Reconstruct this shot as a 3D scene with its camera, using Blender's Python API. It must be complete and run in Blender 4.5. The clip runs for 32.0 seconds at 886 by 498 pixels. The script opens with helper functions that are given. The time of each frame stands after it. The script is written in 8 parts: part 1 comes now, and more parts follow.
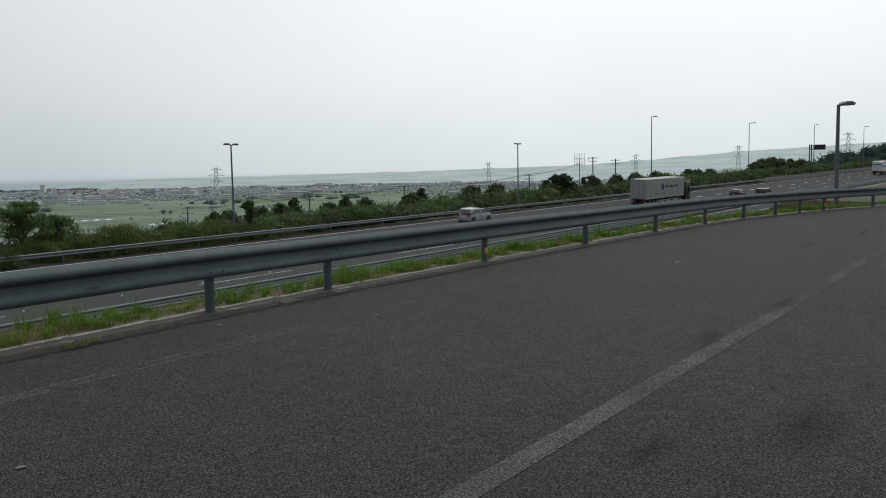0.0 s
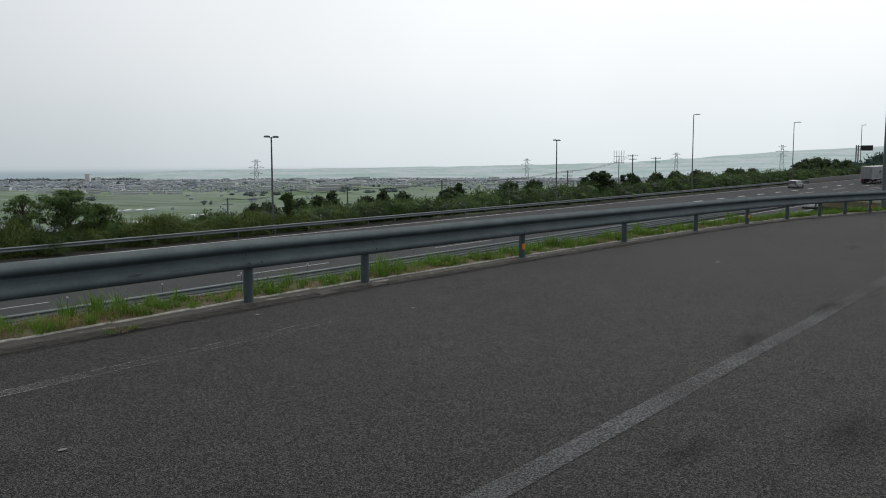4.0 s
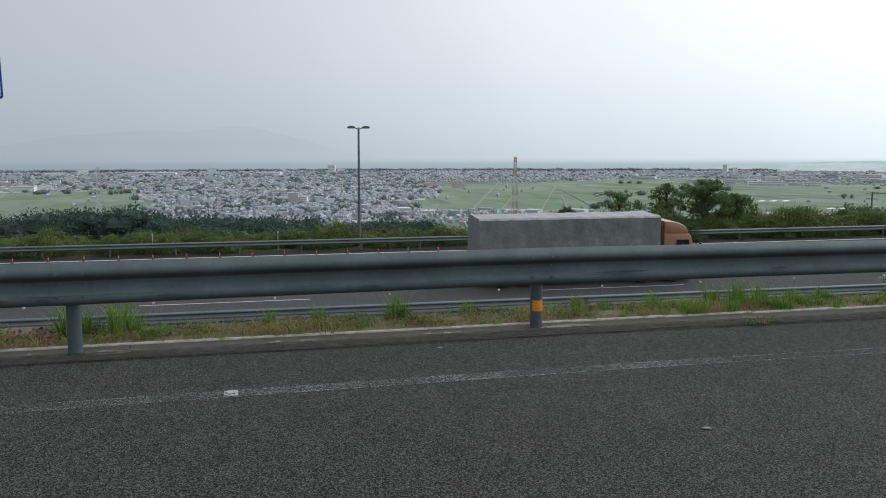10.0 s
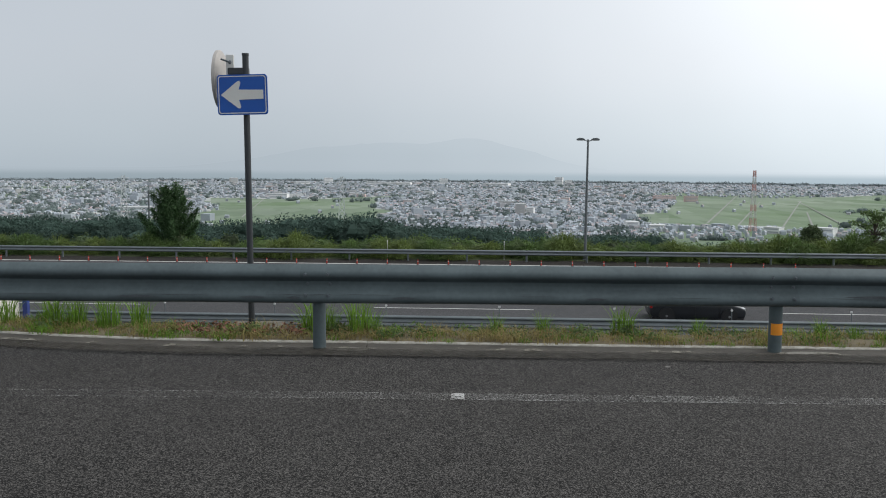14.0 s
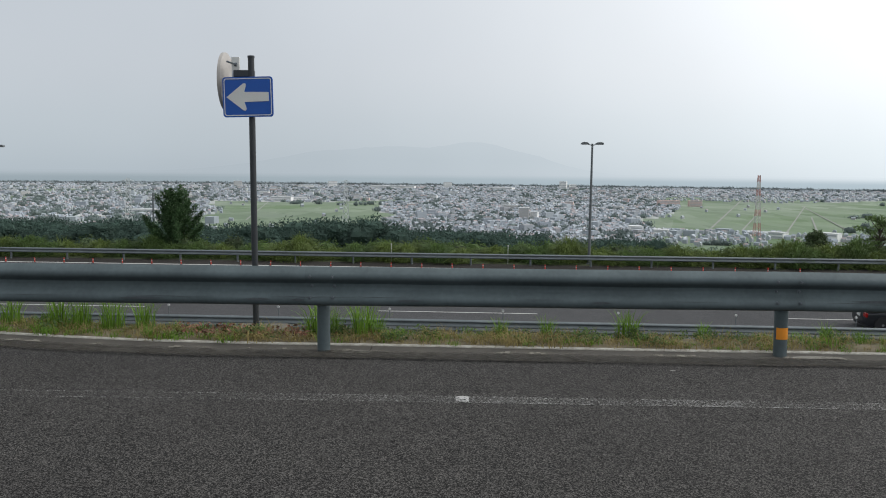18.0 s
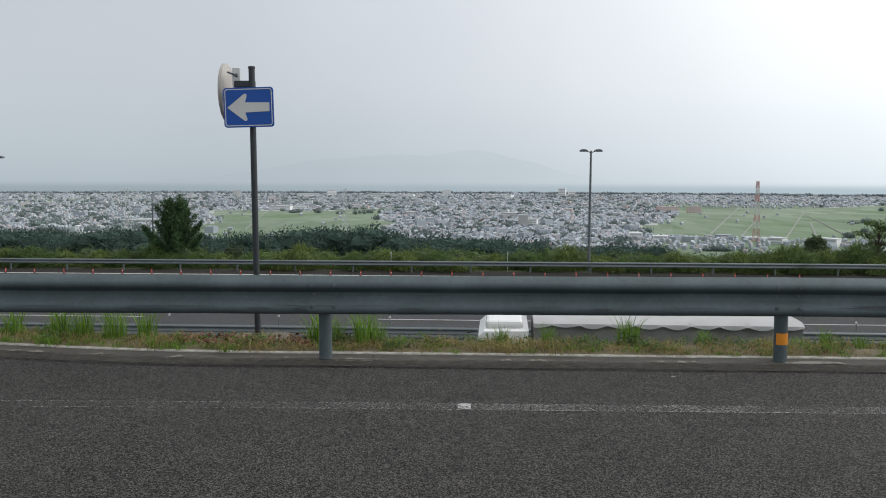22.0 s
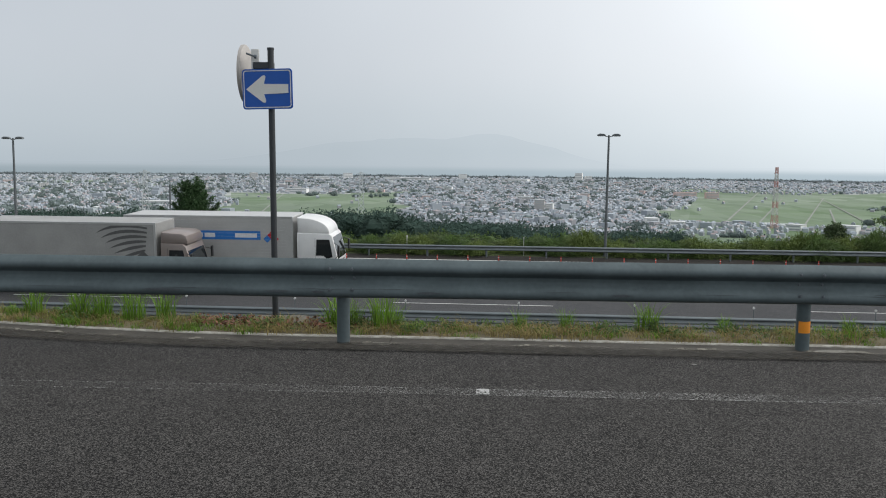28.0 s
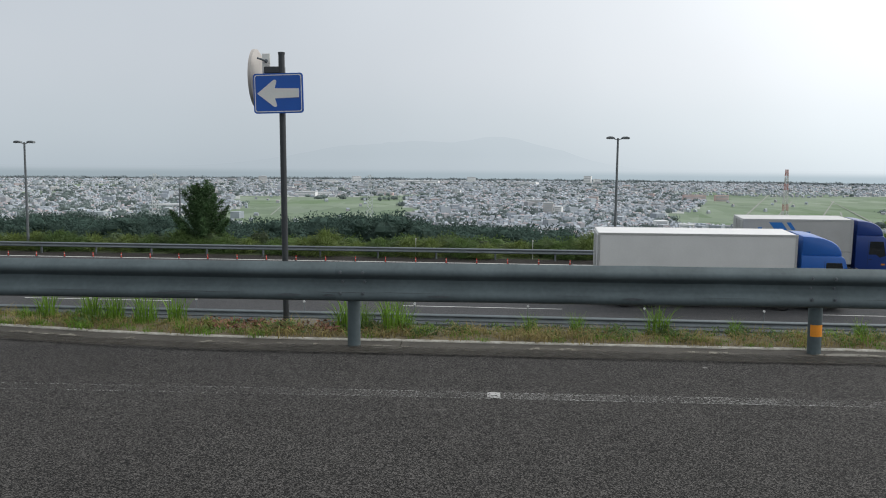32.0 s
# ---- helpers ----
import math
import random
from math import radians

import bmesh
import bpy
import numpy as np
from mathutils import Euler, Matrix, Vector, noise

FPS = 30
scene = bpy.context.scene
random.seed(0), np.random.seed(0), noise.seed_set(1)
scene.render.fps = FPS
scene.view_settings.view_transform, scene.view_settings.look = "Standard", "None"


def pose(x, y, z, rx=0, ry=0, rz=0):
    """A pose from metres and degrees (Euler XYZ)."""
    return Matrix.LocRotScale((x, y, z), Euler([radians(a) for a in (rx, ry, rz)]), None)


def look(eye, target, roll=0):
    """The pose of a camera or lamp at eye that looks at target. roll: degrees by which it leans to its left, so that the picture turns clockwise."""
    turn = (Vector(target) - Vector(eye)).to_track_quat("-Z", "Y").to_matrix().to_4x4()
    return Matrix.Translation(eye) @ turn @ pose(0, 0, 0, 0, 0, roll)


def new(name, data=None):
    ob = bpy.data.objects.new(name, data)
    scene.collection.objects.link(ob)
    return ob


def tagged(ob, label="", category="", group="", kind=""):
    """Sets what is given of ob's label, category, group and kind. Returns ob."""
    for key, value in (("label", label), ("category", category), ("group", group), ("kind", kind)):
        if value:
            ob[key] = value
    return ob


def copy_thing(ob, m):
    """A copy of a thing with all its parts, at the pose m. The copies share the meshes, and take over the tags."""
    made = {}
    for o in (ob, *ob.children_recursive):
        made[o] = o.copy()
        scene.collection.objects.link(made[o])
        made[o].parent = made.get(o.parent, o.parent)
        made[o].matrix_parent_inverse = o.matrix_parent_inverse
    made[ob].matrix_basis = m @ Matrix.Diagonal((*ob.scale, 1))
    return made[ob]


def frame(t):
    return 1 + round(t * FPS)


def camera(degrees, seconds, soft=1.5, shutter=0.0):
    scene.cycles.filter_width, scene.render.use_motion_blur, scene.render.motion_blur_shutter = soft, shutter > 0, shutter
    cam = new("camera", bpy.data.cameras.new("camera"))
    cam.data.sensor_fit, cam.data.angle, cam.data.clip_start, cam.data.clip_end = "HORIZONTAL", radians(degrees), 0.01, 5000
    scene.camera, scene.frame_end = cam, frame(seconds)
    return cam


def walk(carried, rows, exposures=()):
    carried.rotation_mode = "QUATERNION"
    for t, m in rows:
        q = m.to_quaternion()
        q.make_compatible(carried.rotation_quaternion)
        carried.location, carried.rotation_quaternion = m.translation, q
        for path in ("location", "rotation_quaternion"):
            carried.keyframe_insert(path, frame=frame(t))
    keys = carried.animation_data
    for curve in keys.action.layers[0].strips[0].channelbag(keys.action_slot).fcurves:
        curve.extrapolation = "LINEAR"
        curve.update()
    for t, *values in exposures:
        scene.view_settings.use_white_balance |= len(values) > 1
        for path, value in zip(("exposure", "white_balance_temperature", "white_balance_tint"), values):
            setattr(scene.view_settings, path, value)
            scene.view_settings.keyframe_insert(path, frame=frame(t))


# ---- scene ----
cam = camera(56.3, 32.0, 1.05)
METRES, EYE, TILT, LEAN, TURN = 8.0, 1.5, 0.0, 0.0, 38.1
PATH = [
    (0, (1.235, -7.284, 1.594), (2.953, -6.278, 1.403), -1.1),
    (0.5, (1.239, -7.277, 1.592), (2.942, -6.247, 1.394), -1.1),
    (1, (1.236, -7.273, 1.592), (2.93, -6.229, 1.392), -0.6),
    (1.5, (1.238, -7.259, 1.595), (2.927, -6.207, 1.396), -0.1),
    (2, (1.237, -7.247, 1.588), (2.922, -6.188, 1.389), 0.2),
    (2.5, (1.234, -7.245, 1.591), (2.916, -6.181, 1.39), 0.0),
    (3, (1.242, -7.247, 1.591), (2.919, -6.176, 1.391), 0.0),
    (3.5, (1.249, -7.261, 1.585), (2.921, -6.184, 1.383), -0.2),
    (5.5, (1.238, -7.25, 1.586), (2.901, -6.157, 1.388), 0.1),
    (6, (1.242, -7.239, 1.586), (2.902, -6.142, 1.39), 0.3),
    (6.5, (1.223, -7.227, 1.587), (2.862, -6.098, 1.39), 0.2),
    (7, (1.217, -7.211, 1.592), (2.759, -5.954, 1.388), 0.1),
    (7.5, (1.211, -7.189, 1.584), (2.626, -5.791, 1.376), 0.1),
    (8, (1.21, -7.14, 1.576), (2.44, -5.576, 1.374), 0.3),
    (8.5, (1.192, -7.144, 1.575), (2.222, -5.442, 1.377), 0.0),
    (9, (1.158, -7.165, 1.579), (2.022, -5.373, 1.378), 0.1),
    (9.5, (1.148, -7.14, 1.573), (1.847, -5.277, 1.364), 0.0),
    (10, (1.15, -7.149, 1.58), (1.672, -5.231, 1.361), -0.1),
    (10.5, (1.147, -7.161, 1.576), (1.503, -5.206, 1.35), -0.1),
    (11, (1.138, -7.169, 1.574), (1.354, -5.193, 1.351), 0.5),
    (11.5, (1.126, -7.156, 1.572), (1.222, -5.17, 1.356), 0.8),
    (12, (1.128, -7.162, 1.576), (1.154, -5.173, 1.368), 0.6),
    (12.5, (1.127, -7.162, 1.573), (1.146, -5.173, 1.371), 0.3),
    (13, (1.127, -7.163, 1.577), (1.126, -5.172, 1.379), 0.0),
    (13.5, (1.123, -7.168, 1.576), (1.116, -5.178, 1.381), 0.2),
    (14, (1.121, -7.173, 1.58), (1.11, -5.182, 1.388), 0.4),
    (14.5, (1.122, -7.175, 1.575), (1.101, -5.184, 1.389), 0.4),
    (16.5, (1.116, -7.177, 1.575), (1.096, -5.186, 1.386), 0.5),
    (17, (1.116, -7.165, 1.575), (1.098, -5.174, 1.39), 0.4),
    (17.5, (1.116, -7.171, 1.575), (1.101, -5.18, 1.39), 0.5),
    (18, (1.112, -7.169, 1.571), (1.092, -5.178, 1.388), 0.6),
    (18.5, (1.112, -7.17, 1.576), (1.091, -5.178, 1.394), 0.4),
    (19, (1.109, -7.168, 1.574), (1.091, -5.176, 1.393), 0.4),
    (19.5, (1.111, -7.172, 1.577), (1.093, -5.18, 1.4), 0.5),
    (20, (1.105, -7.179, 1.576), (1.088, -5.186, 1.404), 0.6),
    (20.5, (1.1, -7.183, 1.576), (1.08, -5.19, 1.41), 0.7),
    (21, (1.095, -7.189, 1.578), (1.075, -5.195, 1.417), 0.5),
    (21.5, (1.1, -7.186, 1.577), (1.081, -5.193, 1.417), 0.3),
    (22, (1.102, -7.206, 1.576), (1.083, -5.213, 1.412), 0.2),
    (22.5, (1.109, -7.211, 1.573), (1.088, -5.218, 1.399), 0.2),
    (23, (1.112, -7.207, 1.576), (1.086, -5.216, 1.393), 0.4),
    (23.5, (1.098, -7.211, 1.572), (1.068, -5.22, 1.387), 0.8),
    (24, (1.093, -7.193, 1.571), (1.056, -5.202, 1.383), 0.9),
    (24.5, (1.097, -7.194, 1.574), (1.054, -5.203, 1.381), 0.7),
    (25, (1.091, -7.174, 1.574), (1.043, -5.184, 1.373), 0.6),
    (25.5, (1.089, -7.165, 1.573), (1.035, -5.176, 1.369), 0.4),
    (27.5, (1.072, -7.156, 1.572), (1.018, -5.167, 1.368), 0.5),
    (28, (1.072, -7.158, 1.574), (1.016, -5.17, 1.371), 0.6),
    (28.5, (1.073, -7.161, 1.574), (1.012, -5.172, 1.375), 0.5),
    (29, (1.069, -7.162, 1.579), (1.006, -5.172, 1.384), 0.5),
    (29.5, (1.069, -7.169, 1.576), (1.004, -5.179, 1.386), 0.5),
    (30, (1.072, -7.171, 1.576), (1.004, -5.181, 1.384), 0.5),
    (30.5, (1.068, -7.174, 1.575), (0.997, -5.185, 1.38), 0.5),
    (31, (1.066, -7.166, 1.578), (0.991, -5.177, 1.384), 0.5),
    (31.5, (1.062, -7.166, 1.574), (0.985, -5.177, 1.379), 0.4),
    (32, (1.057, -7.169, 1.579), (0.98, -5.18, 1.383), 0.5),
]
EXPOSURES = [(0, -0.46, 6500, 10), (1.5, -0.42, 6500, 10), (6.5, -0.38, 6450, 10), (8.5, -0.32, 6300, 10), (10, 0.02, 6300, 10), (12.5, 0.18, 6400, 10.5), (14.5, 0.21, 6500, 11), (16.5, 0.22, 6550, 11), (32, 0.26, 6550, 11)]
walk(cam, [(t, look(eye, target, roll)) for t, eye, target, roll in PATH], EXPOSURES)

# ---- world, sun and sky ----
SUN_AZ, SUN_EL = 75.0, 46.0          # degrees from +y towards +x, and up
SUN_DIR = Vector((math.sin(radians(SUN_AZ)) * math.cos(radians(SUN_EL)), math.cos(radians(SUN_AZ)) * math.cos(radians(SUN_EL)), math.sin(radians(SUN_EL))))


def build_world():
    w = bpy.data.worlds.new("hazy_sky")
    scene.world = w
    w.use_nodes = True
    nt = w.node_tree
    nt.nodes.clear()
    nd, lk = nt.nodes, nt.links
    out = nd.new("ShaderNodeOutputWorld")
    sky = nd.new("ShaderNodeTexSky")
    sky.sky_type, sky.sun_disc = "NISHITA", False
    sky.sun_elevation, sky.sun_rotation = radians(SUN_EL), radians(SUN_AZ)
    sky.air_density, sky.dust_density, sky.ozone_density = 1.0, 1.0, 3.0
    bg1 = nd.new("ShaderNodeBackground")
    bg1.inputs["Strength"].default_value = 0.05
    grey = nd.new("ShaderNodeHueSaturation")          # haze takes most of the blue out of the sky
    grey.inputs["Saturation"].default_value, grey.inputs["Value"].default_value = 0.3, 0.35
    lk.new(sky.outputs["Color"], grey.inputs["Color"])
    lk.new(grey.outputs["Color"], bg1.inputs["Color"])
    # the veil of haze and high cloud: brighter round the sun, duller away from it
    tc = nd.new("ShaderNodeTexCoord")
    dot = nd.new("ShaderNodeVectorMath")
    dot.operation = "DOT_PRODUCT"
    dot.inputs[1].default_value = SUN_DIR
    lk.new(tc.outputs["Generated"], dot.inputs[0])
    r1 = nd.new("ShaderNodeMapRange")
    for i, v in zip(("From Min", "From Max", "To Min", "To Max"), (-0.05, 0.85, 0.0, 1.0)):
        r1.inputs[i].default_value = v
    lk.new(dot.outputs["Value"], r1.inputs["Value"])
    pw = nd.new("ShaderNodeMath")
    pw.operation = "POWER"
    pw.inputs[1].default_value = 2.05
    lk.new(r1.outputs["Result"], pw.inputs[0])
    mix = nd.new("ShaderNodeMix")
    mix.data_type = "RGBA"
    mix.inputs["A"].default_value = (0.388, 0.428, 0.466, 1)
    mix.inputs["B"].default_value = (1.23, 1.265, 1.28, 1)
    lk.new(pw.outputs[0], mix.inputs["Factor"])
    # faint cloud mottling
    noi = nd.new("ShaderNodeTexNoise")
    noi.inputs["Scale"].default_value, noi.inputs["Detail"].default_value = 2.2, 4.0
    lk.new(tc.outputs["Generated"], noi.inputs["Vector"])
    r2 = nd.new("ShaderNodeMapRange")
    for i, v in zip(("From Min", "From Max", "To Min", "To Max"), (0.3, 0.7, 0.95, 1.05)):
        r2.inputs[i].default_value = v
    lk.new(noi.outputs["Fac"], r2.inputs["Value"])
    # thicker, bluer haze low over the horizon
    sp = nd.new("ShaderNodeSeparateXYZ")
    lk.new(tc.outputs["Generated"], sp.inputs[0])
    r3 = nd.new("ShaderNodeMapRange")
    r3.interpolation_type = "SMOOTHSTEP"
    for i, v in zip(("From Min", "From Max", "To Min", "To Max"), (-0.01, 0.13, 0.0, 1.0)):
        r3.inputs[i].default_value = v
    lk.new(sp.outputs["Z"], r3.inputs["Value"])
    low = nd.new("ShaderNodeMix")
    low.data_type = "RGBA"
    low.inputs["A"].default_value, low.inputs["B"].default_value = (0.87, 0.93, 0.955, 1), (1, 1, 1, 1)
    lk.new(r3.outputs["Result"], low.inputs["Factor"])
    veil = nd.new("ShaderNodeMix")
    veil.data_type, veil.blend_type = "RGBA", "MULTIPLY"
    veil.inputs["Factor"].default_value = 1.0
    lk.new(mix.outputs["Result"], veil.inputs["A"])
    lk.new(low.outputs["Result"], veil.inputs["B"])
    bg2 = nd.new("ShaderNodeBackground")
    lk.new(veil.outputs["Result"], bg2.inputs["Color"])
    lk.new(r2.outputs["Result"], bg2.inputs["Strength"])
    add = nd.new("ShaderNodeAddShader")
    lk.new(bg1.outputs[0], add.inputs[0])
    lk.new(bg2.outputs[0], add.inputs[1])
    lk.new(add.outputs[0], out.inputs["Surface"])


build_world()
sun = new("sun", bpy.data.lights.new("sun", "SUN"))
sun.data.energy, sun.data.angle, sun.data.color = 0.8, radians(14), (1.0, 0.96, 0.9)
sun.matrix_world = look(SUN_DIR * 50, (0, 0, 0))
tagged(sun, kind="structure")


# ---- materials ----
def mat(name, col, rough=0.7, metal=0.0, var=0.12, scale=8.0, fine=60.0, bump=0.0, spec=0.5, col2=None, island=0.0, rnd=0.0, trans=0.0):
    """A surface with a base colour that varies at two scales, and a fine relief."""
    m = bpy.data.materials.new(name)
    m.use_nodes = True
    nd, lk = m.node_tree.nodes, m.node_tree.links
    b = nd["Principled BSDF"]
    b.inputs["Roughness"].default_value, b.inputs["Metallic"].default_value = rough, metal
    b.inputs["Specular IOR Level"].default_value = spec
    tc = nd.new("ShaderNodeTexCoord")
    n1, n2 = nd.new("ShaderNodeTexNoise"), nd.new("ShaderNodeTexNoise")
    n1.inputs["Scale"].default_value, n1.inputs["Detail"].default_value = scale, 5.0
    n2.inputs["Scale"].default_value, n2.inputs["Detail"].default_value = fine, 3.0
    lk.new(tc.outputs["Object"], n1.inputs["Vector"])
    lk.new(tc.outputs["Object"], n2.inputs["Vector"])
    mx = nd.new("ShaderNodeMix")
    mx.data_type = "RGBA"
    c2 = col2 or tuple(c * (1 - 2.2 * var) for c in col)
    mx.inputs["A"].default_value, mx.inputs["B"].default_value = (*c2, 1), (*col, 1)
    av = nd.new("ShaderNodeMath")
    av.operation = "MULTIPLY_ADD"
    av.inputs[1].default_value = 0.4
    lk.new(n2.outputs["Fac"], av.inputs[0])
    sc = nd.new("ShaderNodeMath")
    sc.operation = "MULTIPLY"
    sc.inputs[1].default_value = 0.8
    lk.new(n1.outputs["Fac"], sc.inputs[0])
    lk.new(sc.outputs[0], av.inputs[2])
    ramp = nd.new("ShaderNodeMapRange")
    for i, v in zip(("From Min", "From Max"), (0.38, 0.82)):
        ramp.inputs[i].default_value = v
    lk.new(av.outputs[0], ramp.inputs["Value"])
    lk.new(ramp.outputs["Result"], mx.inputs["Factor"])
    last = mx.outputs["Result"]
    if island or rnd:
        hsv = nd.new("ShaderNodeHueSaturation")
        if island:
            g = nd.new("ShaderNodeNewGeometry")
            src, amount = g.outputs["Random Per Island"], island
        else:
            g = nd.new("ShaderNodeObjectInfo")
            src, amount = g.outputs["Random"], rnd
        r = nd.new("ShaderNodeMapRange")
        r.inputs["To Min"].default_value, r.inputs["To Max"].default_value = 1 - amount, 1 + amount
        lk.new(src, r.inputs["Value"])
        lk.new(r.outputs["Result"], hsv.inputs["Value"])
        lk.new(last, hsv.inputs["Color"])
        last = hsv.outputs["Color"]
    lk.new(last, b.inputs["Base Color"])
    if bump:
        bp = nd.new("ShaderNodeBump")
        bp.inputs["Strength"].default_value, bp.inputs["Distance"].default_value = 0.6, bump
        lk.new(n2.outputs["Fac"], bp.inputs["Height"])
        lk.new(bp.outputs["Normal"], b.inputs["Normal"])
    if trans:                                     # thin leaves let some light through
        tr = nd.new("ShaderNodeBsdfTranslucent")
        lk.new(last, tr.inputs["Color"])
        ms = nd.new("ShaderNodeMixShader")
        ms.inputs["Fac"].default_value = trans
        lk.new(b.outputs[0], ms.inputs[1])
        lk.new(tr.outputs[0], ms.inputs[2])
        lk.new(ms.outputs[0], nd["Material Output"].inputs["Surface"])
    return m


def asphalt(name, base, light, wear=0.4, rough=0.95, spec=0.12, grain=150.0):
    """Asphalt with pale aggregate, large worn patches and fine relief."""
    m = bpy.data.materials.new(name)
    m.use_nodes = True
    nd, lk = m.node_tree.nodes, m.node_tree.links
    b = nd["Principled BSDF"]
    b.inputs["Roughness"].default_value = rough
    b.inputs["Specular IOR Level"].default_value = spec
    tc = nd.new("ShaderNodeTexCoord")
    vor = nd.new("ShaderNodeTexVoronoi")
    vor.inputs["Scale"].default_value = grain
    lk.new(tc.outputs["Object"], vor.inputs["Vector"])
    big, mid, fin = (nd.new("ShaderNodeTexNoise") for _ in range(3))
    for n, s, d in ((big, 0.35, 4.0), (mid, 3.5, 6.0), (fin, 140.0, 2.0)):
        n.inputs["Scale"].default_value, n.inputs["Detail"].default_value = s, d
        lk.new(tc.outputs["Object"], n.inputs["Vector"])
    stone = nd.new("ShaderNodeMapRange")
    for i, v in zip(("From Min", "From Max"), (0.42, 0.97)):
        stone.inputs[i].default_value = v
    lk.new(vor.outputs["Color"], stone.inputs["Value"])
    mx = nd.new("ShaderNodeMix")
    mx.data_type = "RGBA"
    mx.inputs["A"].default_value, mx.inputs["B"].default_value = (*base, 1), (*light, 1)
    lk.new(stone.outputs["Result"], mx.inputs["Factor"])
    tone = nd.new("ShaderNodeMath")
    tone.operation = "MULTIPLY"
    lk.new(big.outputs["Fac"], tone.inputs[0])
    lk.new(mid.outputs["Fac"], tone.inputs[1])
    rg = nd.new("ShaderNodeMapRange")
    for i, v in zip(("From Min", "From Max", "To Min", "To Max"), (0.12, 0.4, 1 - wear, 1 + wear)):
        rg.inputs[i].default_value = v
    lk.new(tone.outputs[0], rg.inputs["Value"])
    hsv = nd.new("ShaderNodeHueSaturation")
    lk.new(mx.outputs["Result"], hsv.inputs["Color"])
    lk.new(rg.outputs["Result"], hsv.inputs["Value"])
    lk.new(hsv.outputs["Color"], b.inputs["Base Color"])
    bp = nd.new("ShaderNodeBump")
    bp.inputs["Strength"].default_value, bp.inputs["Distance"].default_value = 0.8, 0.004
    lk.new(vor.outputs["Distance"], bp.inputs["Height"])
    lk.new(bp.outputs["Normal"], b.inputs["Normal"])
    return m


def worn_paint(name, col, keep, scale=45.0, patchy=0.45, soft=0.06):
    """Old road paint: flakes that cover the given share; bare asphalt lies open between them."""
    m = bpy.data.materials.new(name)
    m.use_nodes = True
    nd, lk = m.node_tree.nodes, m.node_tree.links
    b = nd["Principled BSDF"]
    b.inputs["Roughness"].default_value = 0.85
    b.inputs["Specular IOR Level"].default_value = 0.2
    b.inputs["Base Color"].default_value = (*col, 1)
    tc = nd.new("ShaderNodeTexCoord")
    n1, n2 = nd.new("ShaderNodeTexNoise"), nd.new("ShaderNodeTexNoise")
    for n, s, d in ((n1, scale, 3.0), (n2, 0.9, 3.0)):
        n.inputs["Scale"].default_value, n.inputs["Detail"].default_value = s, d
        lk.new(tc.outputs["Object"], n.inputs["Vector"])
    ad = nd.new("ShaderNodeMath")
    ad.operation = "MULTIPLY_ADD"
    ad.inputs[1].default_value = patchy
    lk.new(n2.outputs["Fac"], ad.inputs[0])
    lk.new(n1.outputs["Fac"], ad.inputs[2])
    rg = nd.new("ShaderNodeMapRange")
    mid = 0.5 + 0.5 * patchy + (0.5 - keep) * 0.4
    for i, v in zip(("From Min", "From Max"), (mid - soft, mid + soft)):
        rg.inputs[i].default_value = v
    lk.new(ad.outputs[0], rg.inputs["Value"])
    lk.new(rg.outputs["Result"], b.inputs["Alpha"])
    return m


def soaked(name, col, most):
    """A stain soaked into asphalt, thinning out towards its rim."""
    m = bpy.data.materials.new(name)
    m.use_nodes = True
    nd, lk = m.node_tree.nodes, m.node_tree.links
    b = nd["Principled BSDF"]
    b.inputs["Base Color"].default_value = (*col, 1)
    b.inputs["Roughness"].default_value, b.inputs["Specular IOR Level"].default_value = 0.9, 0.1
    tc = nd.new("ShaderNodeTexCoord")
    ln = nd.new("ShaderNodeVectorMath")
    ln.operation = "LENGTH"
    lk.new(tc.outputs["Object"], ln.inputs[0])
    n = nd.new("ShaderNodeTexNoise")
    n.inputs["Scale"].default_value, n.inputs["Detail"].default_value = 2.2, 5.0
    lk.new(tc.outputs["Object"], n.inputs["Vector"])
    ad = nd.new("ShaderNodeMath")
    ad.operation = "MULTIPLY_ADD"
    ad.inputs[1].default_value = 0.9
    lk.new(n.outputs["Fac"], ad.inputs[0])
    lk.new(ln.outputs["Value"], ad.inputs[2])
    rg = nd.new("ShaderNodeMapRange")
    for i, v in zip(("From Min", "From Max", "To Min", "To Max"), (0.45, 1.30, most, 0.0)):
        rg.inputs[i].default_value = v
    lk.new(ad.outputs[0], rg.inputs["Value"])
    lk.new(rg.outputs["Result"], b.inputs["Alpha"])
    return m


